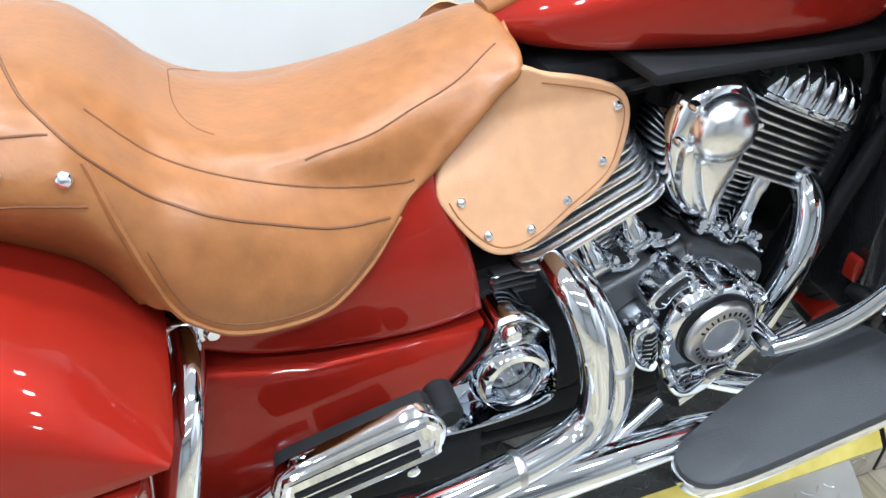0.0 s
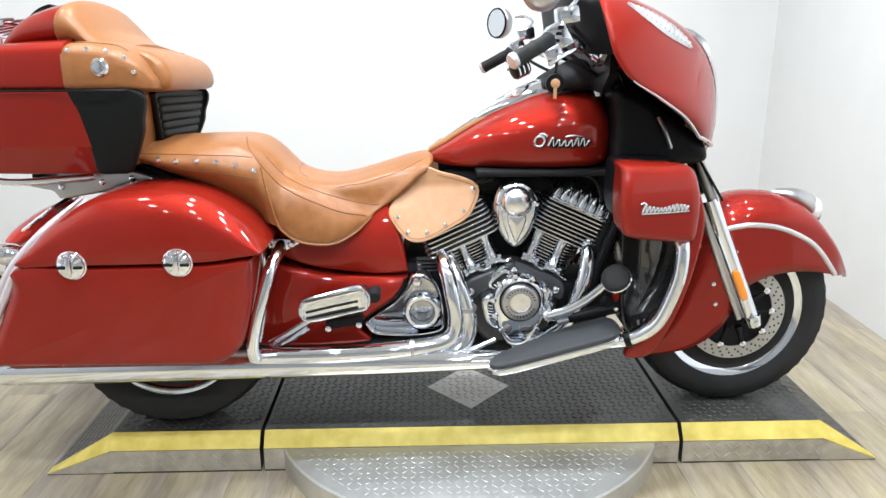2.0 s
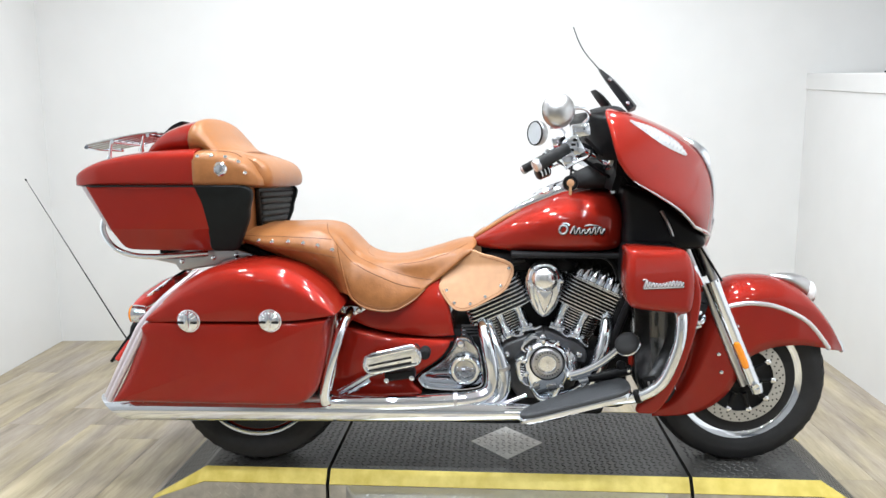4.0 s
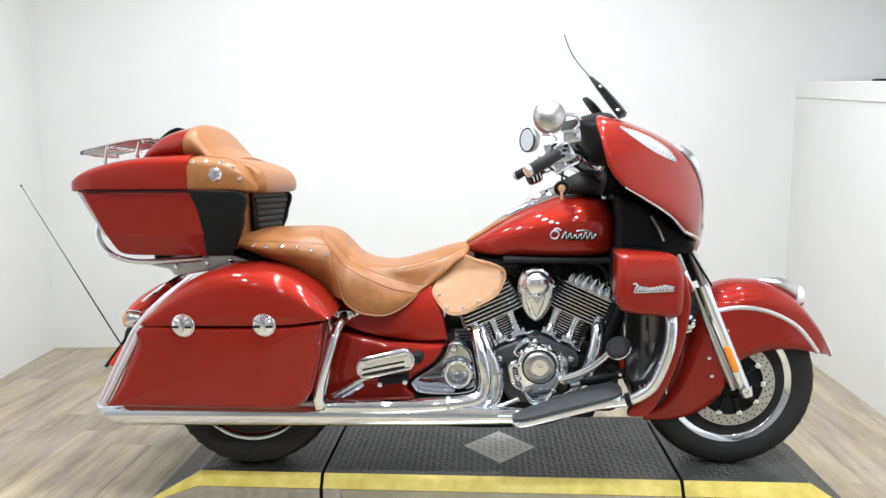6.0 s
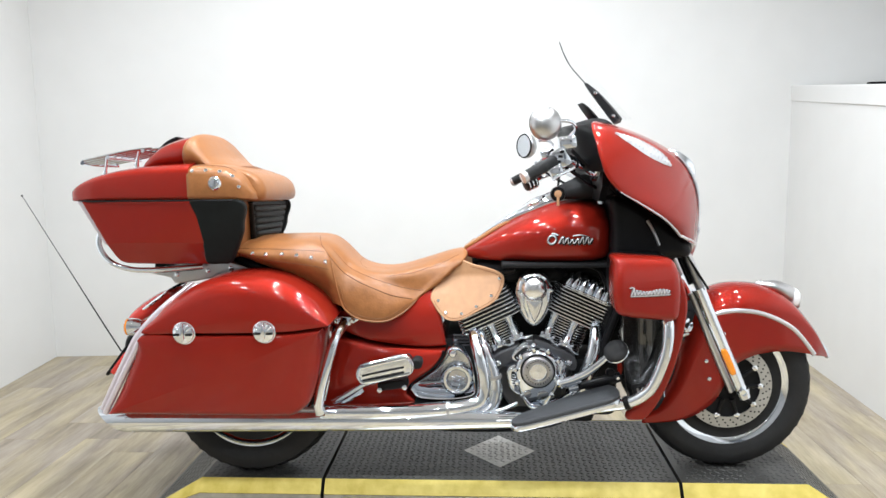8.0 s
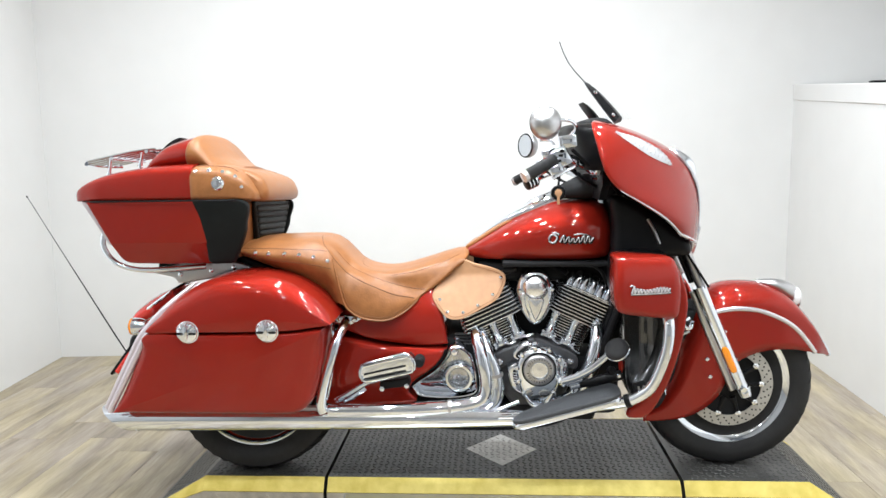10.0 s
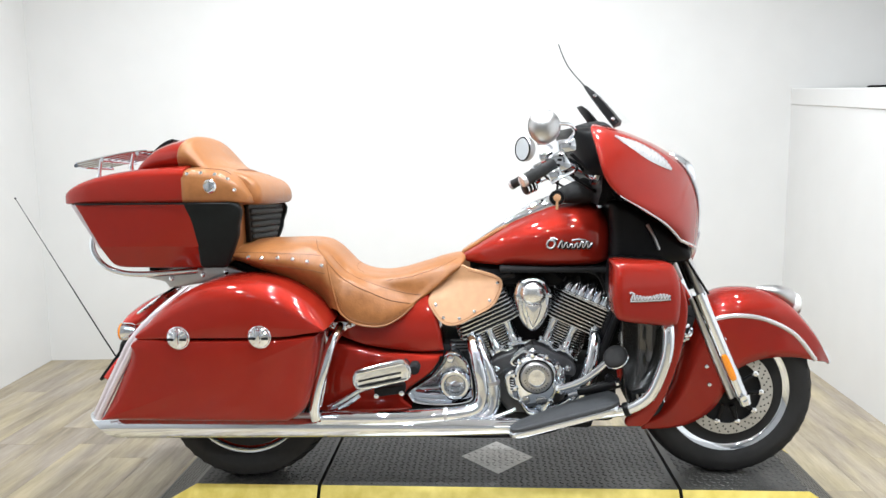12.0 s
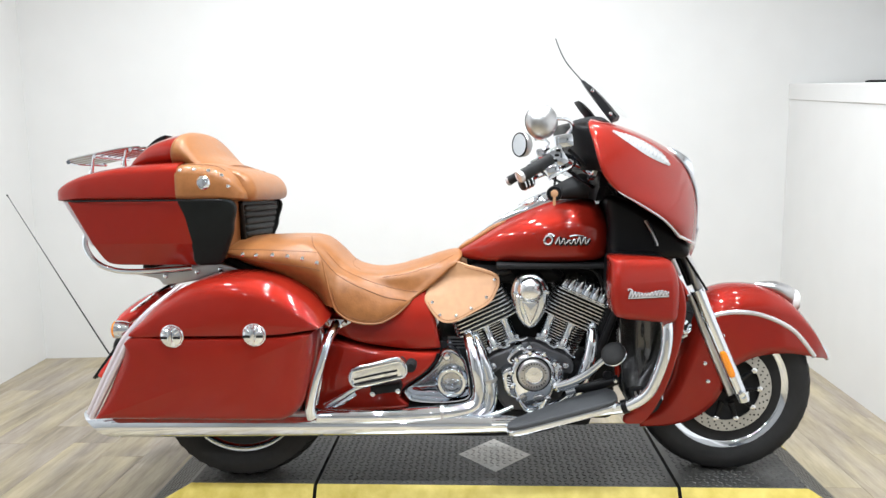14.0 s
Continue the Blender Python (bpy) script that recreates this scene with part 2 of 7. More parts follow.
def slab(bm, outline, y0, y1, r=0.01, bulge=0.0, n=80, steps=4, sharp=False, tilt=None, top=None):
    """A plate with the closed outline (x, z), from y0 to its rounded face at y1."""
    p = np.array(outline, float) if sharp else curve(outline, n, True)
    area = np.sum(p[:, 0] * np.roll(p[:, 1], -1) - np.roll(p[:, 0], -1) * p[:, 1])
    if area < 0:
        p = p[::-1]
    s = 1 if y1 > y0 else -1
    t = np.roll(p, -1, 0) - np.roll(p, 1, 0)
    t /= np.linalg.norm(t, axis=1)[:, None] + 1e-9
    inn = np.stack([-t[:, 1], t[:, 0]], 1)
    dist = p[None] - p[:, None]
    ahead = (dist * inn[:, None]).sum(2)
    room = np.where(ahead > 1e-6, (dist ** 2).sum(2) / (2 * np.maximum(ahead, 1e-6)), 1e3).min(1) * 0.8
    want = np.full(len(p), r) if top is None else np.where(inn[:, 1] > 0.5, top[0], np.where(inn[:, 1] < -0.5, top[1], r))
    fit_r = np.minimum(want, room)
    for _ in range(4):
        fit_r = np.minimum(fit_r, (np.roll(fit_r, 1) + np.roll(fit_r, -1) + 2 * fit_r) / 4)
    lean = tilt or (lambda x, z: 0.0)
    ring = lambda q, y: [(a, y + s * lean(a, b), b) for a, b in q]
    rings = [ring(p, y0)]
    last = p
    for k in range(steps + 1):
        a = k / steps * math.pi / 2
        last = p + inn * fit_r[:, None] * (1 - math.cos(a))
        rings.append(ring(last, y1 - s * r * (1 - math.sin(a))))
    c = last.mean(0)
    for f in (0.85, 0.65, 0.4, 0.15) if bulge else ():
        rings.append(ring(c + (last - c) * f, y1 + s * bulge * (1 - f * f)))
    skin(bm, rings)


def panel(bm, outline, y0, y1, r=0.02, dome=None, n=120, nu=34, nv=34):
    """A rounded panel whose outline (x, z) is crossed once on each side by any level line; dome(x, z) adds a swell."""
    p = curve(outline, n, True)
    s = 1 if y1 > y0 else -1
    a, b = p, np.roll(p, -1, 0)
    ab = b - a
    zs = p[:, 1].min() + np.ptp(p[:, 1]) * (0.0005 + 0.999 * (1 - np.cos(np.linspace(0, math.pi, nv))) / 2)
    us = (1 - np.cos(np.linspace(0, math.pi, nu))) / 2
    rows = []
    for z in zs:
        hit = (a[:, 1] - z) * (b[:, 1] - z) <= 0
        xx = a[hit, 0] + ab[hit, 0] * (z - a[hit, 1]) / np.where(np.abs(ab[hit, 1]) < 1e-9, 1e-9, ab[hit, 1])
        row = []
        for x in xx.min() + (xx.max() - xx.min()) * us:
            q = np.array((x, z))
            t = np.clip(((q - a) * ab).sum(1) / np.maximum((ab ** 2).sum(1), 1e-12), 0, 1)
            d = min(np.sqrt(((a + ab * t[:, None] - q) ** 2).sum(1)).min(), r)
            row.append((x, y1 - s * (r - math.sqrt(max(0.0, r * r - (r - d) ** 2))) + s * (dome(x, z) if dome else 0.0), z))
        rows.append(row)
    back = lambda v: (v[0], y0, v[2])
    rows = [[back(v) for v in rows[0]]] + rows + [[back(v) for v in rows[-1]]]
    rows = [[back(w[0])] + w + [back(w[-1])] for w in rows]
    skin(bm, rows, closed=False)
    bmesh.ops.remove_doubles(bm, verts=bm.verts[:], dist=0.00002)


def loft(bm, stations, n=28, p=2.4, low=None):
    """A body along x, symmetric in y: stations of (x, low, high, half width)."""
    st = curve(stations, max(24, len(stations) * 4))
    up = p
    rings = []
    for x, lo, hi, w in st:
        ring = []
        for a in np.linspace(0, 2 * math.pi, n, endpoint=False):
            ca, sa = math.cos(a), math.sin(a)
            p = up if sa >= 0 else low or up
            ring.append((x, w * math.copysign(abs(ca) ** (2 / p), ca), (lo + hi) / 2 + (hi - lo) / 2 * math.copysign(abs(sa) ** (2 / p), sa)))
        rings.append(ring)
    skin(bm, rings)


def tree_of(ob):
    me = ob.data
    return BVHTree.FromPolygons([v.co.copy() for v in me.vertices], [tuple(f.vertices) for f in me.polygons])


def on(tree, x, z, y=-1.0, lift=0.0):
    """The point of a body's near side at (x, z)."""
    hit = tree.ray_cast(Vector((x, y, z)), Vector((0, 1, 0)))
    q = hit[0] if hit[0] else Vector((x, -0.2, z))
    nrm = hit[1] if hit[0] else Vector((0, -1, 0))
    if nrm.y > 0:
        nrm = -nrm
    return q + nrm * lift, nrm


def stud(bm, q, nrm, r):
    lathe(bm, [(r, -0.003)] + [(max(0.0004, r * math.cos(a)), 0.8 * r * math.sin(a)) for a in np.linspace(0, 1.55, 7)], q, nrm, 16)


# ---------------------------------------------------------------- the room
def wall(name, a, b, z0, z1, thick, mat, label, z2=None):
    """An upright wall whose inner face runs from a to b; the room is on the left of that way."""
    a, b = Vector((*a, 0)), Vector((*b, 0))
    d = (b - a).normalized()
    o = Vector((d.y, -d.x, 0)) * thick
    bm = bmesh.new()
    z2 = z1 if z2 is None else z2
    skin(bm, [[q + Vector((0, 0, z)) for q, z in zip((a, b, b + o, a + o), h)] for h in ((z0,) * 4, (z1, z2, z2, z1))])
    ob = part(name, bm, mat, smooth=False)
    return tagged(ob, label, "wall", kind="structure")


ZC = 2.75
BL, BR = (-1.82, 1.70), (2.69, 2.059)
BE = (3.45, 2.120)
cap_z = lambda y: 1.392 + 0.08 * (y - 2.06)
FL, FR = (-1.30, -5.2), (2.406, -5.2)
wall("wall_north", BE, BL, FLOOR - 0.02, ZC, 0.12, WHITE, "plain white painted wall behind the motorcycle")
ML, MR = (-1.575, -1.40), (2.56, -1.40)
wall("wall_west", BL, ML, FLOOR - 0.02, ZC, 0.12, WHITE, "plain white painted side wall")
# the grey walls are unseen, added to close the room and shape reflections
wall("wall_west_front", ML, FL, FLOOR - 0.02, ZC, 0.12, UNSEEN_GREY, "unseen grey side wall added to close the room")
wall("wall_south", FL, FR, FLOOR - 0.02, ZC, 0.12, UNSEEN_GREY, "unseen grey wall added behind the camera to close the room")
wall("wall_east_front", FR, MR, FLOOR - 0.02, cap_z(FR[1]) + 0.004, 0.12, UNSEEN_GREY, "unseen low grey wall added to carry the partition on", cap_z(MR[1]) + 0.004)
wall("wall_east", MR, BR, FLOOR - 0.02, cap_z(MR[1]) + 0.004, 0.12, WHITE, "low white partition wall with a sloping capping board", cap_z(BR[1]) + 0.004)
wall("wall_east_upper", (FR[0] + 0.66, FR[1]), (BR[0] + 0.66, BR[1] + 0.05), 0.70, ZC, 0.12, WHITE, "white painted wall set back above the partition")
bm = bmesh.new()
d = (Vector((*BR, 0)) - Vector((*FR, 0)))
rings = []
for q in (Vector((*FR, 0)), Vector((*BR, 0))):
    rings.append([q + Vector((x, 0, cap_z(q.y) + z)) for x, z in ((-0.003, 0), (-0.006, 0.003), (-0.006, 0.091), (-0.002, 0.095), (0.70, 0.095), (0.70, 0))])
skin(bm, rings)
tagged(part("trim", bm, WHITE, smooth=False), "white capping board along the top of the partition", "trim", kind="structure")
# black strip stands in for a shadow gap, placed by the camera's sight line
bm = bmesh.new()
box(bm, (3.10, 1.78, cap_z(1.78) + 0.1005), (0.20, 0.05, 0.011), 0.003)
tagged(part("trim_strip", bm, MATT, smooth=False), "matt black strip standing in for the shadow gap above the capping board", "trim", kind="structure")
bm = bmesh.new()
box(bm, (0.5, -1.6, ZC + 0.06), (6.2, 8.6, 0.12), 0)
tagged(part("ceiling", bm, CEIL, smooth=False), "pale plain ceiling above the display bay", "ceiling", kind="structure")
bm = bmesh.new()
box(bm, (0.5, -1.6, FLOOR - 0.07), (6.2, 8.6, 0.12), 0)
floor = tagged(part("floor", bm, WOOD, smooth=False), "grey-brown wood-look plank floor", "floor", kind="structure")


def ceiling_light(x, y, power, r=0.075):
    e = empty("ceiling_light", "round white ceiling downlight, switched on", "ceiling light", (x, y, ZC), "lights of the ceiling")
    bm = bmesh.new()
    lathe(bm, [(r + 0.004, -0.001), (r + 0.004, -0.02), (r + 0.012, -0.026), (r + 0.028, -0.012), (r + 0.03, 0.0)], (0, 0, 0), (0, 0, 1), 32)
    part("rim", bm, SILVER, e)
    lamp = bpy.data.lights.new("lamp", "AREA")
    lamp.shape, lamp.size, lamp.energy, lamp.color = "DISK", 2 * r, power, (0.91, 0.965, 1.0)
    lo = new("lamp", lamp)
    lo.location = (0, 0, -0.028)
    lo.parent = e


for lx, ly, lp in LAMPS:
    ceiling_light(lx, ly, lp)


# ---------------------------------------------------------------- the display platform
def treads(name, mat, inside, x0, x1, y0, y1, z, parent, pitch=0.0225, length=0.025, width=0.0075, high=0.0017):
    verts, faces = [], []
    nx, ny = int((x1 - x0) / pitch), int((y1 - y0) / pitch)
    for i in range(nx + 1):
        for j in range(ny + 1):
            cx, cy = x0 + (i + 0.5) * pitch, y0 + (j + 0.5) * pitch
            if not inside(cx, cy):
                continue
            a = radians(45 if (i + j) % 2 else -45)
            u, v = (math.cos(a), math.sin(a)), (-math.sin(a), math.cos(a))
            k = len(verts)
            zz = z(cx, cy)
            for f, h in ((1.0, -0.0005), (0.6, high)):
                for du, dv in ((length / 2, 0), (length * 0.2, width / 2), (-length * 0.2, width / 2), (-length / 2, 0), (-length * 0.2, -width / 2), (length * 0.2, -width / 2)):
                    px, py = cx + u[0] * du * f + v[0] * dv * f, cy + u[1] * du * f + v[1] * dv * f
                    verts.append((px, py, z(px, py) + h))
            faces.append(tuple(k + 6 + q for q in range(6)))
            for q in range(6):
                faces.append((k + q, k + (q + 1) % 6, k + 6 + (q + 1) % 6, k + 6 + q))
    me = bpy.data.meshes.new(name)
    me.from_pydata(verts, [], faces)
    me.materials.append(mat)
    ob = new(name, me)
    ob.parent = parent
    return tagged(ob, kind="stuff")


def platform():
    e = empty("display_platform", "low black tread platform with yellow edges and a round turntable", "platform", (0.87, 0.08, FLOOR))
    off = Vector((-0.87, -0.08, -FLOOR))
    yn, yf, ed = -0.212, 0.37, 0.031
    xs = (-0.357, -0.168, 0.256, 0.268, 1.476, 1.488, 1.903, 2.071)
    g = 0.006

    def prism(name, x0, x1, mat, label, ramp=0):
        """One deck section with its sloping long edges; ramp: -1 or 1 for a sloped end."""
        bm = bmesh.new()
        prof = ((yn, 0.0), (yn - ed, -0.042), (yn - ed, FLOOR), (yf + ed, FLOOR), (yf + ed, -0.042), (yf, 0.0))
        rings = [[Vector((x, y, z)) + off for y, z in prof] for x in (x0, x1)]
        skin(bm, rings)
        return part(name, bm, mat, e, label, smooth=False)

    def ramp(x_top, x_foot):
        bm = bmesh.new()
        hi = [Vector((x_top, y, z)) + off for y, z in ((yn, 0), (yn - ed, -0.042), (yn - ed, FLOOR), (yf + ed, FLOOR), (yf + ed, -0.042), (yf, 0))]
        f = x_foot
        lo = [Vector((f, y, z)) + off for y, z in ((yn, FLOOR + 0.004), (yn - ed, FLOOR + 0.003), (yn - ed, FLOOR), (yf + ed, FLOOR), (yf + ed, FLOOR + 0.003), (yf, FLOOR + 0.004))]
        skin(bm, [hi, lo])
        return part("ramp", bm, TREAD, e, "black tread end ramp", smooth=False)

    for a, b in ((xs[1], xs[2]), (xs[3], xs[4]), (xs[5], xs[6])):
        prism("deck", a, b, TREAD, "black rubbery tread deck")
        for yy, s in ((yn, -1), (yf, 1)):
            bm = bmesh.new()
            w = 0.0012
            skin(bm, [[Vector((x, y, z)) + off for y, z in ((yy, w), (yy + s * (ed + w), -0.042 + w), (yy + s * ed, -0.043), (yy, -0.002))] for x in (a, b)])
            part("yellow_edge", bm, YELLOW, e, "worn yellow painted edge", smooth=False)
            bm = bmesh.new()
            skin(bm, [[Vector((x, yy + s * (ed - 0.0005), z)) + off + Vector((0, s * dy, 0)) for dy, z in ((0.0025, -0.044), (0.0025, FLOOR + 0.006), (0, FLOOR + 0.006), (0, -0.044))] for x in (a, b)])
            part("side_plate", bm, PLATE, e, "worn metal treadplate side", smooth=False)
    for a, f in ((xs[1], xs[0]), (xs[6], xs[7])):
        ramp(a, f)
        for yy, s in ((yn, -1), (yf, 1)):
            bm = bmesh.new()
            w = 0.0015
            hi = [Vector((a, y, z)) + off for y, z in ((yy, w), (yy + s * (ed + w), -0.042 + w), (yy + s * ed, -0.043), (yy, -0.002))]
            lo = [Vector((f, y, z)) + off for y, z in ((yy, FLOOR + 0.004 + w), (yy + s * (ed + w), FLOOR + 0.003 + w), (yy + s * ed, FLOOR + 0.001), (yy, FLOOR + 0.001))]
            skin(bm, [hi, lo])
            part("yellow_edge", bm, YELLOW, e, "worn yellow painted edge", smooth=False)
            bm = bmesh.new()
            ys = yy + s * (ed + 0.0025)
            vs = [bm.verts.new(Vector((x, y, z)) + off) for y in (ys, ys - s * 0.003) for x, z in ((a, -0.044), (f, FLOOR + 0.003), (a, FLOOR + 0.003))]
            bm.faces.new(vs[:3]), bm.faces.new(vs[3:])
            for i in range(3):
                j = (i + 1) % 3
                bm.faces.new((vs[i], vs[j], vs[3 + j], vs[3 + i]))
            part("side_plate", bm, PLATE, e, "worn metal treadplate side", smooth=False)
    deck_z = lambda x, y: 0.0
    treads("tread_pattern", TREAD, lambda x, y: not (xs[2] - 0.012 < x < xs[3] + 0.012 or xs[4] - 0.012 < x < xs[5] + 0.012 or abs(x - 0.875) / 0.14 + abs(y - 0.044) / 0.155 < 1), xs[1] + 0.01, xs[6] - 0.01, yn + 0.01, yf - 0.01, deck_z, e).location = off
    for a, f in ((xs[1], xs[0]), (xs[6], xs[7])):
        rz = lambda x, y, a=a, f=f: (x - a) / (f - a) * (FLOOR + 0.004)
        treads("tread_pattern", TREAD, lambda x, y: True, min(a, f) + 0.012, max(a, f) - 0.03, yn + 0.01, yf - 0.01, rz, e).location = off
    # bare metal lozenge let into the deck
    bm = bmesh.new()
    c = Vector((0.875, 0.044, 0))
    q = [Vector(v) for v in ((0.133, 0, 0), (0, 0.148, 0), (-0.133, 0, 0), (0, -0.150, 0))]
    skin(bm, [[c + v + off + Vector((0, 0, -0.004)) for v in q], [c + v + off + Vector((0, 0, 0.0015)) for v in q]])
    part("lozenge", bm, RAWSTEEL, e, "worn bare steel lozenge", smooth=False)
    treads("tread_pattern", RAWSTEEL, lambda x, y: abs(x - 0.875) / 0.118 + abs(y - 0.044) / 0.132 < 1, 0.74, 1.01, -0.11, 0.20, lambda x, y: 0.0015, e).location = off
    bm = bmesh.new()
    for row in range(2):
        for k in range(78):
            x = xs[1] + 0.02 + 0.030 * k
            z = -0.060 - 0.030 * row
            if xs[2] - 0.02 < x < xs[3] + 0.02 or xs[4] - 0.02 < x < xs[5] + 0.02 or x > xs[6] - 0.01:
                continue
            box(bm, Vector((x, yn - ed - 0.0024, z)) + off, (0.022, 0.0022, 0.0058), 0.001, Matrix.Rotation(radians(45 if (k + row) % 2 else -45), 4, "Y"))
    tagged(part("plate_relief", bm, PLATE, e), kind="stuff")
    # round turntable plate
    bm = bmesh.new()
    lathe(bm, [(0.10, -0.012), (0.592, -0.012), (0.592, 0.052), (0.588, 0.058), (0.10, 0.058)], Vector((0.865, 0.0, FLOOR)) + off + Vector((0, 0, 0.012)), (0, 0, 1), 96)
    part("turntable", bm, TPLATE, e, "round aluminium treadplate turntable", sharp=30)
    treads("tread_pattern", TPLATE, lambda x, y: (x - 0.865) ** 2 + y ** 2 < 0.555 ** 2 and y < yn - 0.055, 0.28, 1.45, -0.6, -0.24, lambda x, y: FLOOR + 0.070, e, 0.024, 0.023, 0.0055, 0.0010).location = off
    return e


platform()

# ---------------------------------------------------------------- the motorcycle
bike = empty("motorcycle", "red touring motorcycle with tan leather seat and chrome engine", "motorcycle")


def B(name, bm, mat, parent=None, label="", **k):
    return part(name, bm, mat, parent or bike, label, **k)


def P(name, bm, mat, parent=None, label="", **k):
    pieces(name, bm, mat, parent or bike, label, **k)


# ---- wheels
def wheel(name, x, R, half, rim_r, spokes, side=0.0):
    bm = bmesh.new()
    lathe(bm, [(rim_r - 0.0235, -half * 0.50), (rim_r - 0.012, -half * 0.72), (rim_r - 0.004, -half * 0.80), (rim_r + 0.010, -half * 0.86), (rim_r + 0.016, -half * 0.80), (rim_r - 0.004, -half * 0.45),
               (rim_r - 0.014, 0), (rim_r - 0.004, half * 0.45), (rim_r + 0.016, half * 0.80), (rim_r + 0.010, half * 0.86), (rim_r - 0.004, half * 0.80), (rim_r - 0.012, half * 0.72), (rim_r - 0.0235, half * 0.50), (rim_r - 0.022, 0)], (x, 0, R), (0, 1, 0), 72)
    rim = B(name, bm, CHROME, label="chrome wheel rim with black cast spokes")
    bm = bmesh.new()
    lathe(bm, [(0.05, -half * 0.9), (0.055, -half * 0.6), (0.055, half * 0.6), (0.05, half * 0.9), (0.02, half * 0.9), (0.02, -half * 0.9)], (x, 0, R), (0, 1, 0), 32)
    B("hub", bm, BLACK, rim)
    bm = bmesh.new()
    rings = []
    for r, h in ((rim_r - 0.010, -half * 0.73), (rim_r - 0.020, -half * 0.72), (rim_r - 0.034, -half * 0.55), (rim_r - 0.040, 0), (rim_r - 0.034, half * 0.55), (rim_r - 0.020, half * 0.72), (rim_r - 0.010, half * 0.73), (rim_r - 0.0235, 0), (rim_r - 0.010, -half * 0.73)):
        rings.append([(x + r * math.cos(a), h, R + r * math.sin(a)) for a in np.linspace(0, 2 * math.pi, 60, endpoint=False)])
    skin(bm, rings, cap0=False, cap1=False)
    B("rim_barrel", bm, BLACK, rim, "black painted inside of the rim")
    for i in range(spokes):
        a = 2 * math.pi * i / spokes + 0.2
        d, o = Vector((math.cos(a), 0, math.sin(a))), Vector((-math.sin(a), 0, math.cos(a)))
        c = Vector((x, 0, R))
        bm = bmesh.new()
        rings = []
        for f, w, t in ((0.045, 0.026, 0.022), (0.10, 0.014, 0.016), (rim_r - 0.06, 0.013, 0.013), (rim_r - 0.035, 0.022, 0.014)):
            rings.append([c + d * f + o * u * w + Vector((0, v * t, 0)) for u, v in ((1, 0.6), (0.6, 1), (-0.6, 1), (-1, 0.6), (-1, -0.6), (-0.6, -1), (0.6, -1), (1, -0.6))])
        skin(bm, rings)
        B("spoke", bm, BLACK, rim)
    bm = bmesh.new()
    prof = [(rim_r + 0.002, -half * 0.74), (rim_r + 0.018, -half * 0.90), (rim_r + 0.045, -half * 1.0), (R - 0.045, -half * 0.99), (R - 0.022, -half * 0.90), (R - 0.009, -half * 0.66),
            (R - 0.002, -half * 0.35), (R, 0), (R - 0.002, half * 0.35), (R - 0.009, half * 0.66), (R - 0.022, half * 0.90), (R - 0.045, half * 0.99), (rim_r + 0.045, half * 1.0), (rim_r + 0.018, half * 0.90), (rim_r + 0.002, half * 0.74)]
    lathe(bm, prof + [(rim_r - 0.01, 0)], (x, 0, R), (0, 1, 0), 96)
    B("tyre", bm, RUBBER, rim, "black rubber tyre with worn tread")
    # raised matt black strips across the tread shoulders: groove shade put into colour
    bm = bmesh.new()
    for s in (-1, 1):
        for i in range(44):
            a = 2 * math.pi * (i + 0.25 * s) / 44
            pts = []
            for k, (rr, h) in enumerate(((R - 0.0035, 0.40), (R - 0.006, 0.53), (R - 0.0095, 0.66), (R - 0.015, 0.79), (R - 0.023, 0.90))):
                b = a + s * 0.028 * k
                pts.append((x + rr * math.cos(b), s * half * h, R + rr * math.sin(b)))
            tube(bm, pts, [0.0016, 0.0020, 0.0020, 0.0016], 6, 5)
    tagged(B("tread_grooves", bm, MATT, rim, smooth=False), kind="stuff")
    for ob in (rim, *rim.children):
        for v in ob.data.vertices:
            v.co.y += side * (1.0 - v.co.z / (2 * R))
    return rim


front = wheel("front_wheel", 1.665, 0.302, 0.066, 0.204, 10, -0.03)
wheel("rear_wheel", 0.0, 0.318, 0.09, 0.214, 10, -0.10)

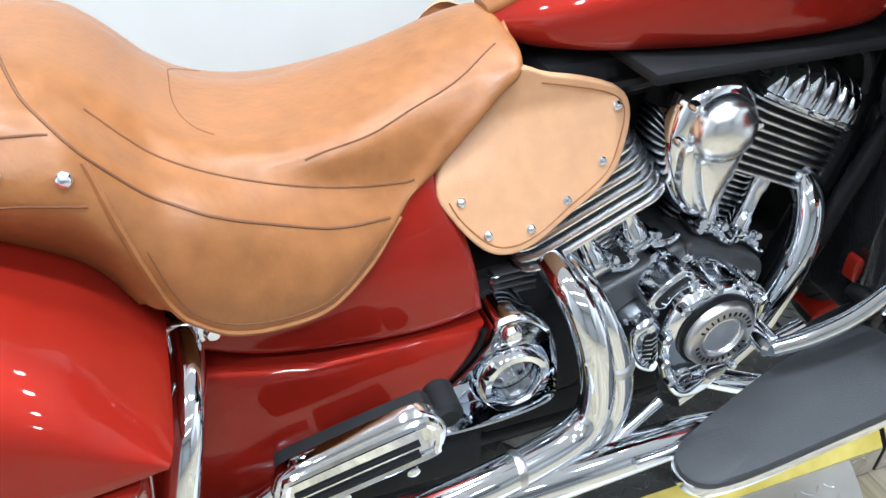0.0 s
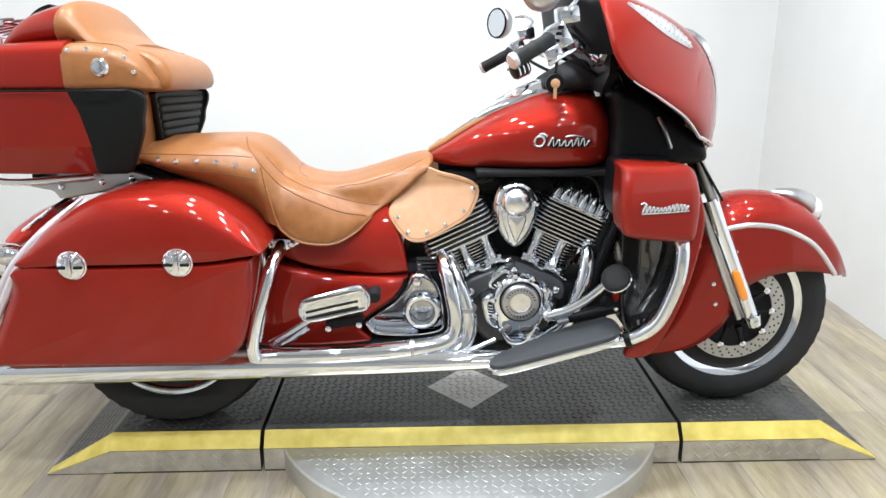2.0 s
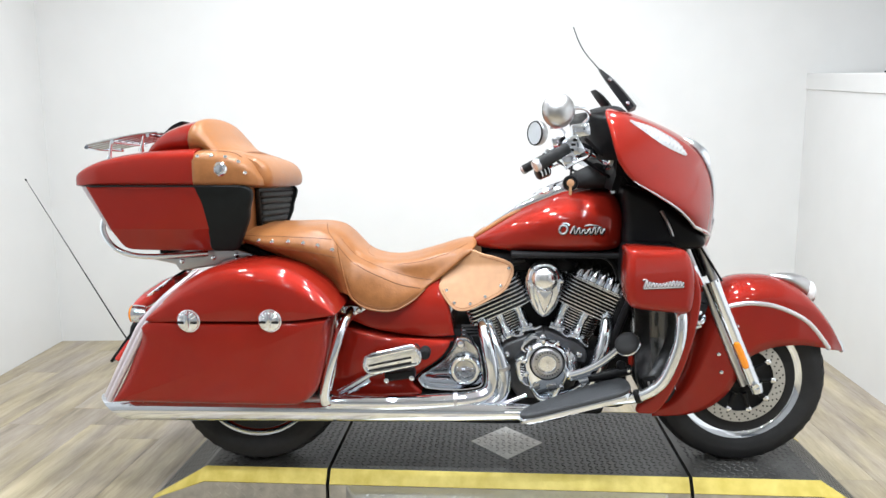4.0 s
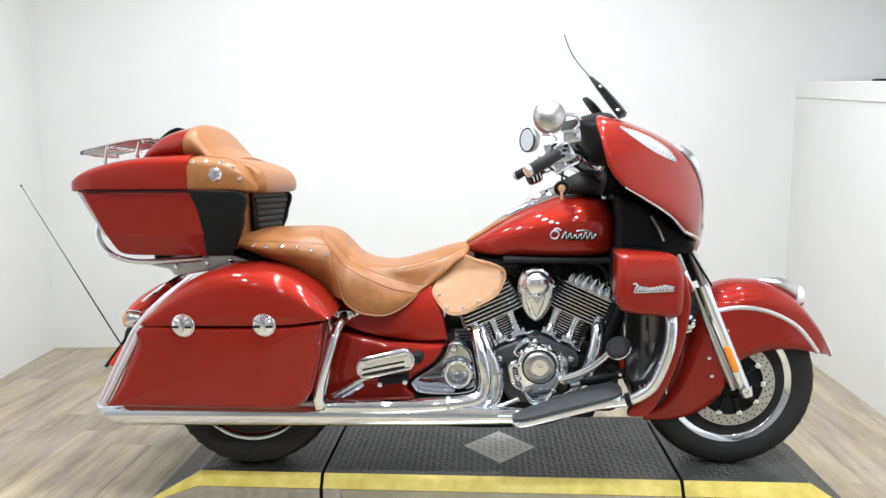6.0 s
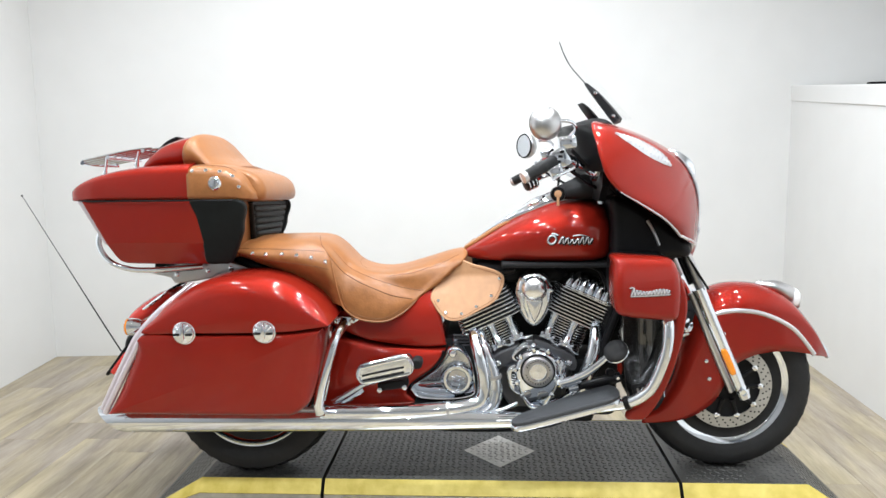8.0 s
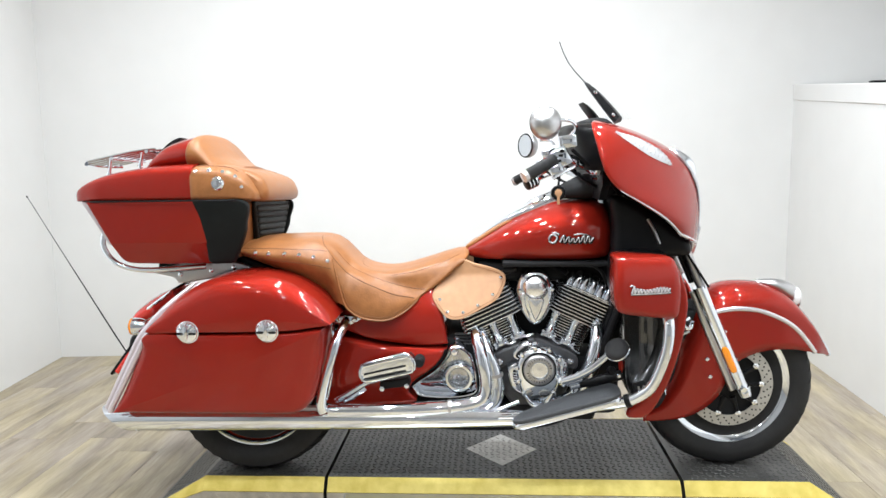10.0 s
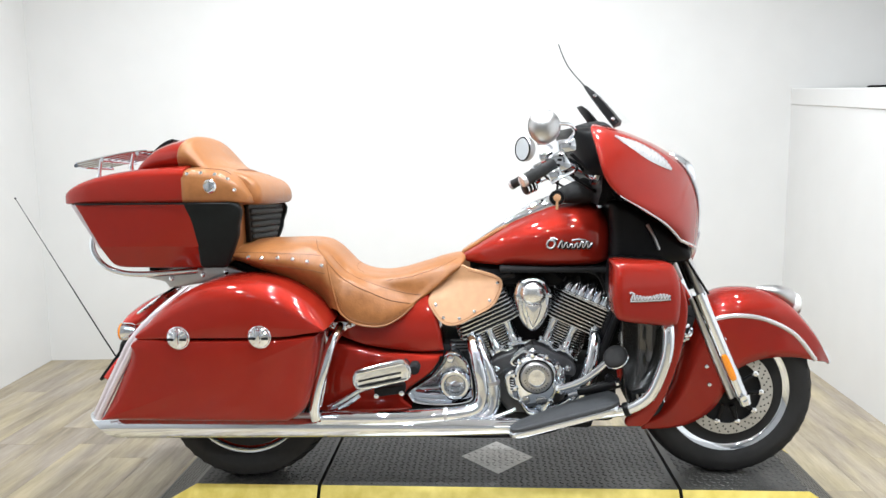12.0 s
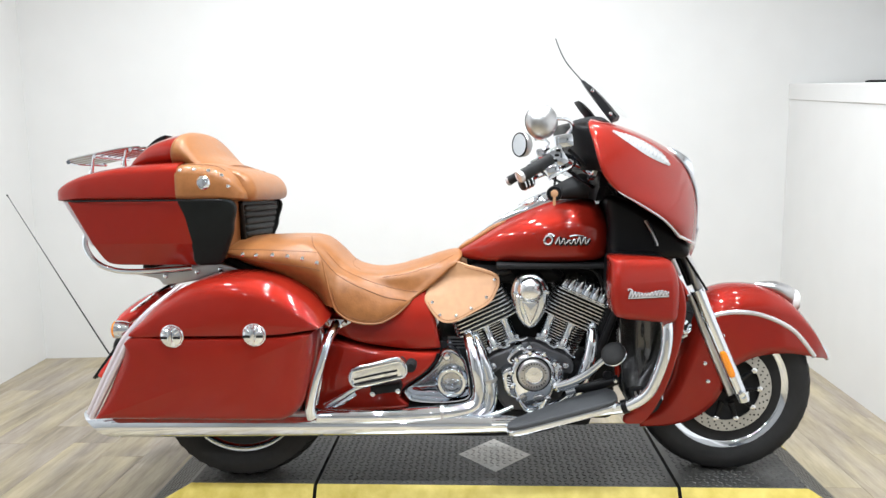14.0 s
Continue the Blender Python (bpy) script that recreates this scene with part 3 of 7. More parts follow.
for sy in (-1, 1):
    c = (1.665, sy * 0.077 - 0.015, 0.302)
    bm = bmesh.new()
    n = 60
    rings = []
    for r, h in ((0.112, -0.0025), (0.150, -0.0025), (0.150, 0.0025), (0.112, 0.0025), (0.112, -0.0025)):
        rings.append([(c[0] + r * math.cos(a), c[1] + h, c[2] + r * math.sin(a)) for a in np.linspace(0, 2 * math.pi, n, endpoint=False)])
    skin(bm, rings, cap0=False, cap1=False)
    B("brake_disc", bm, ROTOR, front, "drilled steel brake disc")
    bm = bmesh.new()
    for k, r in enumerate((0.122, 0.132, 0.142)):
        for i in range(30):
            a = 2 * math.pi * (i + k / 3) / 30
            lathe(bm, [(0.0032, -0.0004), (0.0032, 0.0)], (c[0] + r * math.cos(a), c[1] + sy * 0.0032, c[2] + r * math.sin(a)), (0, sy, 0), 8)
    B("disc_holes", bm, MATT, front, smooth=False)
    bm = bmesh.new()
    for i in range(10):
        a = 2 * math.pi * i / 10
        lathe(bm, [(0.010, -0.006), (0.010, 0.005), (0.006, 0.008)], (c[0] + 0.110 * math.cos(a), c[1], c[2] + 0.110 * math.sin(a)), (0, sy, 0), 12)
    P("disc_button", bm, ALLOY, front)
    bm = bmesh.new()
    for i in range(10):
        a = 2 * math.pi * i / 10
        d = Vector((math.cos(a), 0, math.sin(a)))
        tube(bm, [Vector(c) + d * 0.05, Vector(c) + d * 0.08, Vector(c) + d * 0.106], [0.011, 0.008, 0.007], 6, 8)
    P("disc_carrier", bm, BLACK, front)
    bm = bmesh.new()
    box(bm, (c[0] - 0.100, sy * 0.080, c[2] + 0.02), (0.05, 0.040, 0.09), 0.010, Matrix.Rotation(radians(-12), 4, "Y"))
    B("brake_caliper", bm, BLACK, label="black brake caliper")


# ---- front fender
def shell(name, rows, mat, n_arc=9, n_side=5, crown=0.34, thick=0.005, label=""):
    """A fender: rows of (top x, z), (edge x, z), half width along its length."""
    st = curve([(*t, *e, w) for t, e, w in rows], 56)
    bm = bmesh.new()
    rings = []
    for tx, tz, ex, ez, w in st:
        half = []
        for a in np.linspace(0, math.pi / 2, n_arc):
            f = crown * (1 - math.cos(a))
            half.append((tx + (ex - tx) * f, w * math.sin(a), tz + (ez - tz) * f))
        for f in np.linspace(crown, 1, n_side + 1)[1:]:
            half.append((tx + (ex - tx) * f, w * (1 - 0.03 * (f - crown)), tz + (ez - tz) * f))
        rings.append([(x, -y, z) for x, y, z in half[::-1]] + [(x, y, z) for x, y, z in half[1:]])
    skin(bm, rings, closed=False)
    ob = B(name, bm, mat, label=label)
    so = ob.modifiers.new("solid", "SOLIDIFY")
    so.thickness, so.offset = thick, 0
    return ob


ff = shell("front_fender", (
    ((1.372, 0.185), (1.375, 0.165), 0.09), ((1.435, 0.235), (1.484, 0.176), 0.10), ((1.480, 0.330), (1.560, 0.206), 0.108), ((1.507, 0.440), (1.618, 0.258), 0.112),
    ((1.540, 0.545), (1.648, 0.316), 0.114), ((1.583, 0.608), (1.674, 0.378), 0.115), ((1.645, 0.642), (1.725, 0.410), 0.115), ((1.715, 0.650), (1.781, 0.427), 0.114),
    ((1.790, 0.642), (1.856, 0.432), 0.112), ((1.870, 0.605), (1.915, 0.423), 0.105), ((1.950, 0.517), (1.965, 0.409), 0.085), ((2.010, 0.425), (2.003, 0.396), 0.045), ((2.036, 0.383), (2.030, 0.382), 0.012)), RED,
    label="deep red skirted front fender")
fft = tree_of(ff)
for s in (-1, 1):
    bm = bmesh.new()
    pts = []
    for x, z in curve([(1.575, 0.545), (1.624, 0.566), (1.690, 0.574), (1.775, 0.560), (1.872, 0.509), (1.952, 0.416)], 40):
        q, nrm = on(fft, x, z)
        pts.append((q.x, q.y * -s, q.z))
    tube(bm, pts, 0.0085, sides=10, raw=True)
    B("fender_trim", bm, SILVER, ff, "silver trim strip")
    bm = bmesh.new()
    for x, z in ((1.582, 0.398), (1.594, 0.335), (1.637, 0.495), (1.676, 0.398)):
        q, nrm = on(fft, x, z)
        lathe(bm, [(0.009, -0.002), (0.009, 0.003), (0.006, 0.007), (0.002, 0.008)], (q.x, q.y * -s, q.z), (0, s, 0), 14)
    P("bolt", bm, CHROME, ff)
bm = bmesh.new()
loft(bm, [(1.775, 0.636, 0.652, 0.006), (1.80, 0.63, 0.657, 0.022), (1.85, 0.605, 0.657, 0.034), (1.90, 0.570, 0.640, 0.032), (1.925, 0.556, 0.612, 0.024)], 20, 2)
B("fender_lamp", bm, STEEL, ff, "chrome fender lamp housing")
bm = bmesh.new()
lathe(bm, [(0.037, -0.01), (0.036, 0.006), (0.026, 0.018), (0.004, 0.025)], (1.908, 0, 0.594), (0.85, 0, -0.1), 24)
B("fender_lamp_lens", bm, CLEAR, ff, "clear lamp lens")
bm = bmesh.new()
tube(bm, [(2.008, 0, 0.428), (2.024, 0, 0.405), (2.040, 0, 0.380)], [0.012, 0.015, 0.008], 8, 10)
B("fender_tip", bm, CHROME, ff, "chrome fender tip")

# ---- fork
for s in (-1, 1):
    y = s * 0.128
    bm = bmesh.new()
    tube(bm, [(1.542, y, 0.655), (1.698, y, 0.300)], [0.0235, 0.0235, 0.022], 6, 20)
    tube(bm, [(1.700, y, 0.305), (1.712, y, 0.272)], [0.026, 0.020], 4, 16)
    fk = B("fork_leg", bm, CHROME, label="chrome fork lower leg")
    bm = bmesh.new()
    tube(bm, [(1.46, y * 0.93, 0.86), (1.555, y, 0.645)], 0.0165, 4, 16)
    B("fork_tube", bm, STEEL, fk)
    bm = bmesh.new()
    tube(bm, [(1.44, y * 0.8, 0.86), (1.525, y * 0.8, 0.665)], 0.010, 4, 10)
    tube(bm, [(1.49, y * 1.12, 0.78), (1.57, y * 1.16, 0.655)], 0.004, 4, 8)
    P("hose", bm, BLACK, fk)
    bm = bmesh.new()
    lathe(bm, [(0.014, 0), (0.014, 0.012), (0.010, 0.014), (0.009, 0.008), (0.001, 0.008)], (1.697, y + s * 0.02, 0.300), (0, s, 0), 18)
    B("axle_cap", bm, CHROME, fk)
    bm = bmesh.new()
    d = Vector((0.155, 0, -0.355)).normalized()
    o = Vector((d.z, 0, -d.x))
    c = Vector((1.645, 0, 0.405))
    outline = [(c + d * a + o * b) for a, b in ((-0.048, 0), (-0.042, 0.010), (0, 0.0115), (0.042, 0.010), (0.048, 0), (0.042, -0.010), (0, -0.0115), (-0.042, -0.010))]
    slab(bm, [(v.x, v.z) for v in outline], s * 0.145, s * 0.158, 0.004, 0.001, 32)
    B("reflector", bm, ORANGE, fk, "orange side reflector")
    bm = bmesh.new()
    tube(bm, [(1.525, s * 0.12, 0.53), (1.515, s * 0.14, 0.515), (1.500, s * 0.14, 0.512), (1.495, s * 0.13, 0.53), (1.515, s * 0.12, 0.545)], 0.008, 16, 8)
    tube(bm, [(1.49, s * 0.13, 0.49), (1.515, s * 0.13, 0.50)], 0.006, 4, 8)
    P("fender_bracket", bm, CHROME, fk)
    bm = bmesh.new()
    tube(bm, [(1.525, s * 0.118, 0.635), (1.620, s * 0.118, 0.405), (1.668, s * 0.118, 0.290)], [0.012, 0.014, 0.010], 8, 10)
    B("fork_guard", bm, STEEL, fk)

# ---- tank
bm = bmesh.new()
loft(bm, [(0.748, 0.760, 0.772, 0.020), (0.765, 0.752, 0.786, 0.052), (0.80, 0.746, 0.811, 0.092), (0.86, 0.743, 0.850, 0.130), (0.93, 0.742, 0.889, 0.160), (1.00, 0.741, 0.920, 0.180), (1.08, 0.741, 0.946, 0.190), (1.15, 0.742, 0.956, 0.190),
          (1.205, 0.745, 0.952, 0.176), (1.240, 0.756, 0.934, 0.145), (1.258, 0.780, 0.905, 0.09), (1.262, 0.82, 0.86, 0.03)], 48, 2.3, 4.5)
tank = B("fuel_tank", bm, RED, label="glossy deep red teardrop fuel tank")
tt = tree_of(tank)
bm = bmesh.new()
loft(bm, [(0.79, 0.80, 0.815, 0.02), (0.84, 0.83, 0.852, 0.034), (0.92, 0.87, 0.908, 0.055), (1.0, 0.90, 0.950, 0.068), (1.06, 0.92, 0.977, 0.072), (1.12, 0.93, 0.986, 0.07), (1.18, 0.93, 0.984, 0.065), (1.21, 0.93, 0.955, 0.035)], 24, 3)
B("tank_console", bm, CHROME, tank, "chrome tank console with filler cap")
bm = bmesh.new()
for x in (1.005,):
    lathe(bm, [(0.040, 0), (0.041, 0.006), (0.036, 0.012), (0.015, 0.015), (0.004, 0.016)], (x, -0.028, 0.897 + (x - 0.915) * 0.5), (-0.42, 0, 0.9), 28)
P("filler_cap", bm, CHROME, tank)
bm = bmesh.new()
loft(bm, [(0.752, 0.772, 0.786, 0.022), (0.80, 0.80, 0.820, 0.05), (0.86, 0.838, 0.860, 0.06), (0.91, 0.868, 0.886, 0.055), (0.93, 0.880, 0.89, 0.04)], 20, 3)
B("tank_strap", bm, TAN, tank, "tan leather strip on the tank top")


def emblem(name, mat, tree, x0, x1, z, h, host, label, swash):
    """A chrome mark as plain shapes: a curl, a row of slanted bars on one rail, a dark backing."""
    w = x1 - x0
    for s in (-1, 1):
        groups = {}

        def put(pts, r, key, lift):
            bm = groups.setdefault(key, bmesh.new())
            out = []
            for x, zz in curve(pts, 18 if len(pts) < 12 else 200):
                q, nrm = on(tree, x, zz, lift=lift)
                out.append((q.x, q.y * -s, q.z))
            tube(bm, out, r, sides=8, raw=True)

        def stroke(pts, r):
            put(pts, r, "chrome", 0.0022)
            put([(x + 0.0012, zz - 0.0012) for x, zz in pts], r * 1.3 if isinstance(r, float) else [v * 1.3 for v in r], "dark", 0.0002)

        a, waves = (0.26, 6.5) if swash else (0.03, 11.5)
        pts = []
        for k in range(int(waves * 8) + 1):
            f = k / (waves * 8)
            up = 0.5 - 0.5 * math.cos(2 * math.pi * waves * f)
            tall = (0.40 + 0.12 * math.sin(9 * f + 1)) * (1.25 if k < 8 and not swash else 1.0)
            pts.append((x0 + (a + (0.97 - a) * f) * w + 0.10 * h * up, z + (0.14 + tall * up) * h))
        put(pts, h * 0.105, "chrome", 0.0028)
        put([(x + 0.0014, zz - 0.0014) for x, zz in pts], h * 0.175, "dark", 0.0002)
        if not swash:
            stroke([(x0 + 0.02 * w, z + 0.02 * h), (x0 + 0.5 * w, z + 0.0 * h), (x1, z + 0.04 * h)], h * 0.09)
        if swash:
            stroke([(x0 + 0.02 * w, z + 0.36 * h), (x0 + 0.06 * w, z + 0.72 * h), (x0 + 0.15 * w, z + 0.78 * h), (x0 + 0.20 * w, z + 0.5 * h), (x0 + 0.15 * w, z + 0.14 * h), (x0 + 0.07 * w, z + 0.10 * h), (x0 + 0.02 * w, z + 0.30 * h)], h * 0.09)
            stroke([(x0 + 0.10 * w, z + 0.92 * h), (x0 + 0.17 * w, z + 0.96 * h), (x0 + 0.24 * w, z + 0.80 * h)], h * 0.08)
            stroke([(x0 + 0.56 * w, z + 0.78 * h), (x0 + 0.70 * w, z + 0.86 * h), (x0 + 0.86 * w, z + 0.78 * h)], [h * 0.06, h * 0.07, h * 0.03])
        else:
            stroke([(x0, z + 0.85 * h), (x0 + 0.05 * w, z + 0.98 * h), (x0 + 0.12 * w, z + 0.80 * h)], h * 0.08)
        B(name, groups["chrome"], SILVER, host, label)
        B("mark_backing", groups["dark"], BLACK, host, "black backing of the mark")


emblem("tank_emblem", CHROME, tt, 1.030, 1.180, 0.812, 0.038, tank, "chrome flowing tank mark", True)

# ---- seat: x, crown height, then shoulder, upper seam, lower seam, flank and hem as (half width, height)
SEAT = ((-0.035, 0.812, 0.07, 0.811, 0.10, 0.808, 0.155, 0.798, 0.170, 0.788, 0.14, 0.770), (0.0, 0.824, 0.12, 0.823, 0.16, 0.819, 0.200, 0.808, 0.215, 0.794, 0.16, 0.772),
        (0.06, 0.832, 0.14, 0.831, 0.185, 0.825, 0.226, 0.808, 0.238, 0.785, 0.175, 0.752), (0.115, 0.834, 0.145, 0.834, 0.195, 0.828, 0.233, 0.808, 0.245, 0.775, 0.180, 0.733),
        (0.19, 0.836, 0.145, 0.836, 0.195, 0.828, 0.236, 0.806, 0.249, 0.765, 0.182, 0.695), (0.25, 0.835, 0.14, 0.835, 0.19, 0.826, 0.228, 0.803, 0.250, 0.752, 0.184, 0.662),
        (0.285, 0.828, 0.135, 0.826, 0.178, 0.816, 0.226, 0.798, 0.250, 0.740, 0.190, 0.642), (0.305, 0.818, 0.130, 0.814, 0.172, 0.802, 0.226, 0.788, 0.250, 0.728, 0.205, 0.630),
        (0.325, 0.803, 0.128, 0.797, 0.168, 0.780, 0.224, 0.766, 0.250, 0.706, 0.235, 0.628), (0.345, 0.782, 0.128, 0.776, 0.167, 0.757, 0.223, 0.740, 0.251, 0.688, 0.248, 0.625),
        (0.365, 0.760, 0.132, 0.755, 0.169, 0.738, 0.223, 0.720, 0.252, 0.665, 0.252, 0.606), (0.40, 0.735, 0.140, 0.731, 0.176, 0.720, 0.228, 0.700, 0.251, 0.640, 0.251, 0.580),
        (0.45, 0.721, 0.148, 0.716, 0.180, 0.699, 0.220, 0.672, 0.241, 0.615, 0.241, 0.565), (0.50, 0.719, 0.154, 0.710, 0.176, 0.681, 0.208, 0.650, 0.229, 0.605, 0.228, 0.565),
        (0.55, 0.727, 0.152, 0.712, 0.168, 0.666, 0.193, 0.637, 0.204, 0.612, 0.202, 0.588), (0.585, 0.737, 0.142, 0.716, 0.161, 0.657, 0.178, 0.630, 0.182, 0.622, 0.178, 0.616),
        (0.61, 0.744, 0.134, 0.721, 0.156, 0.660, 0.164, 0.646, 0.165, 0.642, 0.162, 0.638), (0.65, 0.756, 0.122, 0.732, 0.146, 0.690, 0.152, 0.674, 0.153, 0.669, 0.150, 0.664),
        (0.69, 0.769, 0.112, 0.745, 0.136, 0.720, 0.144, 0.706, 0.144, 0.701, 0.140, 0.696), (0.725, 0.777, 0.100, 0.760, 0.128, 0.746, 0.135, 0.735, 0.135, 0.730, 0.131, 0.726),
        (0.750, 0.780, 0.085, 0.768, 0.118, 0.758, 0.126, 0.750, 0.126, 0.746, 0.122, 0.742), (0.762, 0.776, 0.05, 0.770, 0.080, 0.764, 0.086, 0.760, 0.086, 0.758, 0.082, 0.756), (0.766, 0.770, 0.02, 0.768, 0.028, 0.766, 0.03, 0.765, 0.03, 0.764, 0.028, 0.762))


def seat_body(rows, name, label):
    bm = bmesh.new()
    rings = []
    for x, zc, ys, zs, y1, z1, y2, z2, ym, zm, yh, zh in curve(rows, 190):
        half = [(ys * 0.5, zc - (zc - zs) * 0.22), (ys, zs), (y1, z1), (y2, z2), (ym, zm), (yh, zh), (yh - 0.006, zh - 0.001), (yh * 0.9, zh + 0.006), (yh * 0.55, zh + 0.02)]
        line = curve([(-y, z) for y, z in half[::-1]] + [(0.0, zc)] + half, 110)
        rings.append([(x, y, z) for y, z in line])
    skin(bm, rings)
    return B(name, bm, TAN, label=label, sharp=60)


seat = seat_body(SEAT, "seat", "tan leather two-up seat with stitched seams and studs")
st = tree_of(seat)


def seam(pts, r, mat=SEAM, name="seam"):
    """A stitched line drawn onto the leather."""
    for s in (-1, 1):
        bm = bmesh.new()
        out = []
        for v in curve(pts, 64):
            q = st.find_nearest(Vector(v))[0]
            out.append((q.x, q.y * -s, q.z))
        tube(bm, out, r, sides=6, raw=True)
        B(name, bm, mat, seat)


seam([(0.318, -0.165, 0.790), (0.335, -0.166, 0.768), (0.36, -0.168, 0.742), (0.40, -0.177, 0.720), (0.45, -0.180, 0.699), (0.50, -0.176, 0.681), (0.55, -0.168, 0.666), (0.60, -0.157, 0.655), (0.615, -0.155, 0.655)], 0.0012)
seam([(0.255, -0.10, 0.835), (0.268, -0.16, 0.826), (0.285, -0.200, 0.812), (0.31, -0.226, 0.788), (0.34, -0.224, 0.745), (0.37, -0.222, 0.716), (0.41, -0.230, 0.699), (0.46, -0.214, 0.668), (0.52, -0.204, 0.645), (0.58, -0.182, 0.630)], 0.0016)
seam([(0.000, -0.205, 0.808), (0.06, -0.226, 0.809), (0.13, -0.234, 0.809), (0.19, -0.236, 0.806), (0.25, -0.228, 0.803), (0.295, -0.222, 0.796)], 0.0013)
seam([(0.010, -0.22, 0.778), (0.10, -0.245, 0.768), (0.195, -0.249, 0.762), (0.236, -0.250, 0.757), (0.272, -0.250, 0.752), (0.312, -0.250, 0.742)], 0.0011)
seam([(0.500, -0.160, 0.702), (0.52, -0.158, 0.707), (0.57, -0.150, 0.714), (0.62, -0.130, 0.724), (0.68, -0.113, 0.742), (0.735, -0.085, 0.764)], 0.0011)
seam([(0.388, 0.010, 0.745), (0.386, -0.05, 0.742), (0.390, -0.085, 0.737), (0.402, -0.108, 0.731), (0.420, -0.120, 0.724)], 0.0007)
seam([(0.312, -0.228, 0.770), (0.326, -0.244, 0.725), (0.340, -0.249, 0.672), (0.352, -0.250, 0.628), (0.368, -0.252, 0.602), (0.400, -0.251, 0.579), (0.450, -0.241, 0.565), (0.500, -0.228, 0.565), (0.545, -0.204, 0.585), (0.575, -0.184, 0.608), (0.592, -0.174, 0.624)], 0.0034, TAN, "hem")
seam([(0.345, -0.250, 0.69), (0.357, -0.251, 0.645), (0.371, -0.252, 0.614), (0.402, -0.251, 0.591), (0.450, -0.241, 0.576), (0.497, -0.229, 0.576), (0.536, -0.210, 0.594), (0.562, -0.196, 0.614)], 0.0008)
for s in (-1, 1):
    for x, z in ((0.057, 0.795), (0.103, 0.792), (0.157, 0.793), (0.206, 0.789), (0.253, 0.781), (0.300, 0.767)):
        q, nrm = on(st, x, z)
        bm = bmesh.new()
        stud(bm, (q.x, q.y * -s, q.z), (nrm.x, nrm.y * -s, nrm.z), 0.0075)
        B("stud", bm, CHROME, seat)
bm = bmesh.new()
loft(bm, [(-0.03, 0.74, 0.775, 0.13), (0.10, 0.68, 0.735, 0.16), (0.25, 0.60, 0.665, 0.17), (0.36, 0.56, 0.62, 0.18), (0.55, 0.55, 0.60, 0.17), (0.66, 0.60, 0.69, 0.1)], 24, 4)
B("seat_pan", bm, MATT, seat)

# ---- leather side flap
for s in (-1, 1):
    lean = lambda x, z: max(0.0, 0.70 - z) * 0.48 - max(0.0, 0.745 - x) * max(0.0, z - 0.64) * 3
    bm = bmesh.new()
    panel(bm, [(0.640, 0.638), (0.653, 0.603), (0.684, 0.567), (0.714, 0.556), (0.750, 0.562), (0.798, 0.585), (0.856, 0.616), (0.880, 0.650), (0.891, 0.682), (0.884, 0.704), (0.858, 0.718), (0.820, 0.730), (0.785, 0.738), (0.766, 0.746), (0.748, 0.752), (0.728, 0.748), (0.702, 0.726), (0.672, 0.688)], s * 0.115, s * 0.127, 0.003, lean)
    flap = B("leather_flap", bm, FLAP, label="pale tan leather side flap with chrome studs")
    for x, z in ((0.873, 0.690), (0.846, 0.635), (0.795, 0.601), (0.745, 0.579), (0.692, 0.581), (0.666, 0.620)):
        bm = bmesh.new()
        stud(bm, (x, s * (0.127 + lean(x, z)), z), (0, s, 0.4), 0.0065)
        B("stud", bm, CHROME, flap)
    bm = bmesh.new()
    pts = [(x, s * (0.1272 + lean(x, z)), z) for x, z in curve([(0.652, 0.622), (0.663, 0.602), (0.690, 0.574), (0.715, 0.565), (0.748, 0.570), (0.795, 0.593), (0.849, 0.622), (0.871, 0.653), (0.882, 0.682), (0.876, 0.698), (0.852, 0.710), (0.815, 0.721), (0.775, 0.731)], 48)]
    tube(bm, pts, 0.0010, sides=6, raw=True)
    B("seam", bm, TAN, flap)

# ---- side covers
for s in (-1, 1):
    bm = bmesh.new()
    panel(bm, [(0.250, 0.610), (0.262, 0.560), (0.303, 0.540), (0.345, 0.520), (0.417, 0.493), (0.493, 0.479), (0.608, 0.465), (0.687, 0.468), (0.690, 0.476), (0.676, 0.559), (0.648, 0.640), (0.630, 0.660), (0.50, 0.655), (0.343, 0.65)], s * 0.08, s * 0.200, 0.012, lambda x, z: -0.9 * max(0.0, z - 0.50) ** 2 * 2.2 - 0.35 * (x - 0.48) ** 2)
    B("side_cover", bm, RED, label="red upper side cover")
    bm = bmesh.new()
    panel(bm, [(0.290, 0.500), (0.342, 0.494), (0.437, 0.476), (0.533, 0.459), (0.660, 0.457), (0.689, 0.461), (0.681, 0.435), (0.646, 0.396), (0.588, 0.356), (0.565, 0.335), (0.555, 0.310), (0.577, 0.290), (0.575, 0.270), (0.45, 0.262), (0.335, 0.260), (0.262, 0.262), (0.255, 0.36)], s * 0.08, s * 0.212, 0.012, lambda x, z: 0.16 * (0.46 - z) - 1.0 * (z - 0.43) ** 2 - 0.3 * (x - 0.46) ** 2)
    B("side_cover", bm, RED, label="red lower side cover")
    bm = bmesh.new()
    pts = [(x, s * 0.201, z) for x, z in curve([(0.684, 0.455), (0.676, 0.430), (0.642, 0.393), (0.586, 0.354), (0.562, 0.326)], 20)]
    tube(bm, pts, 0.0045, sides=8, raw=True)
    B("cover_edge", bm, BLACK)

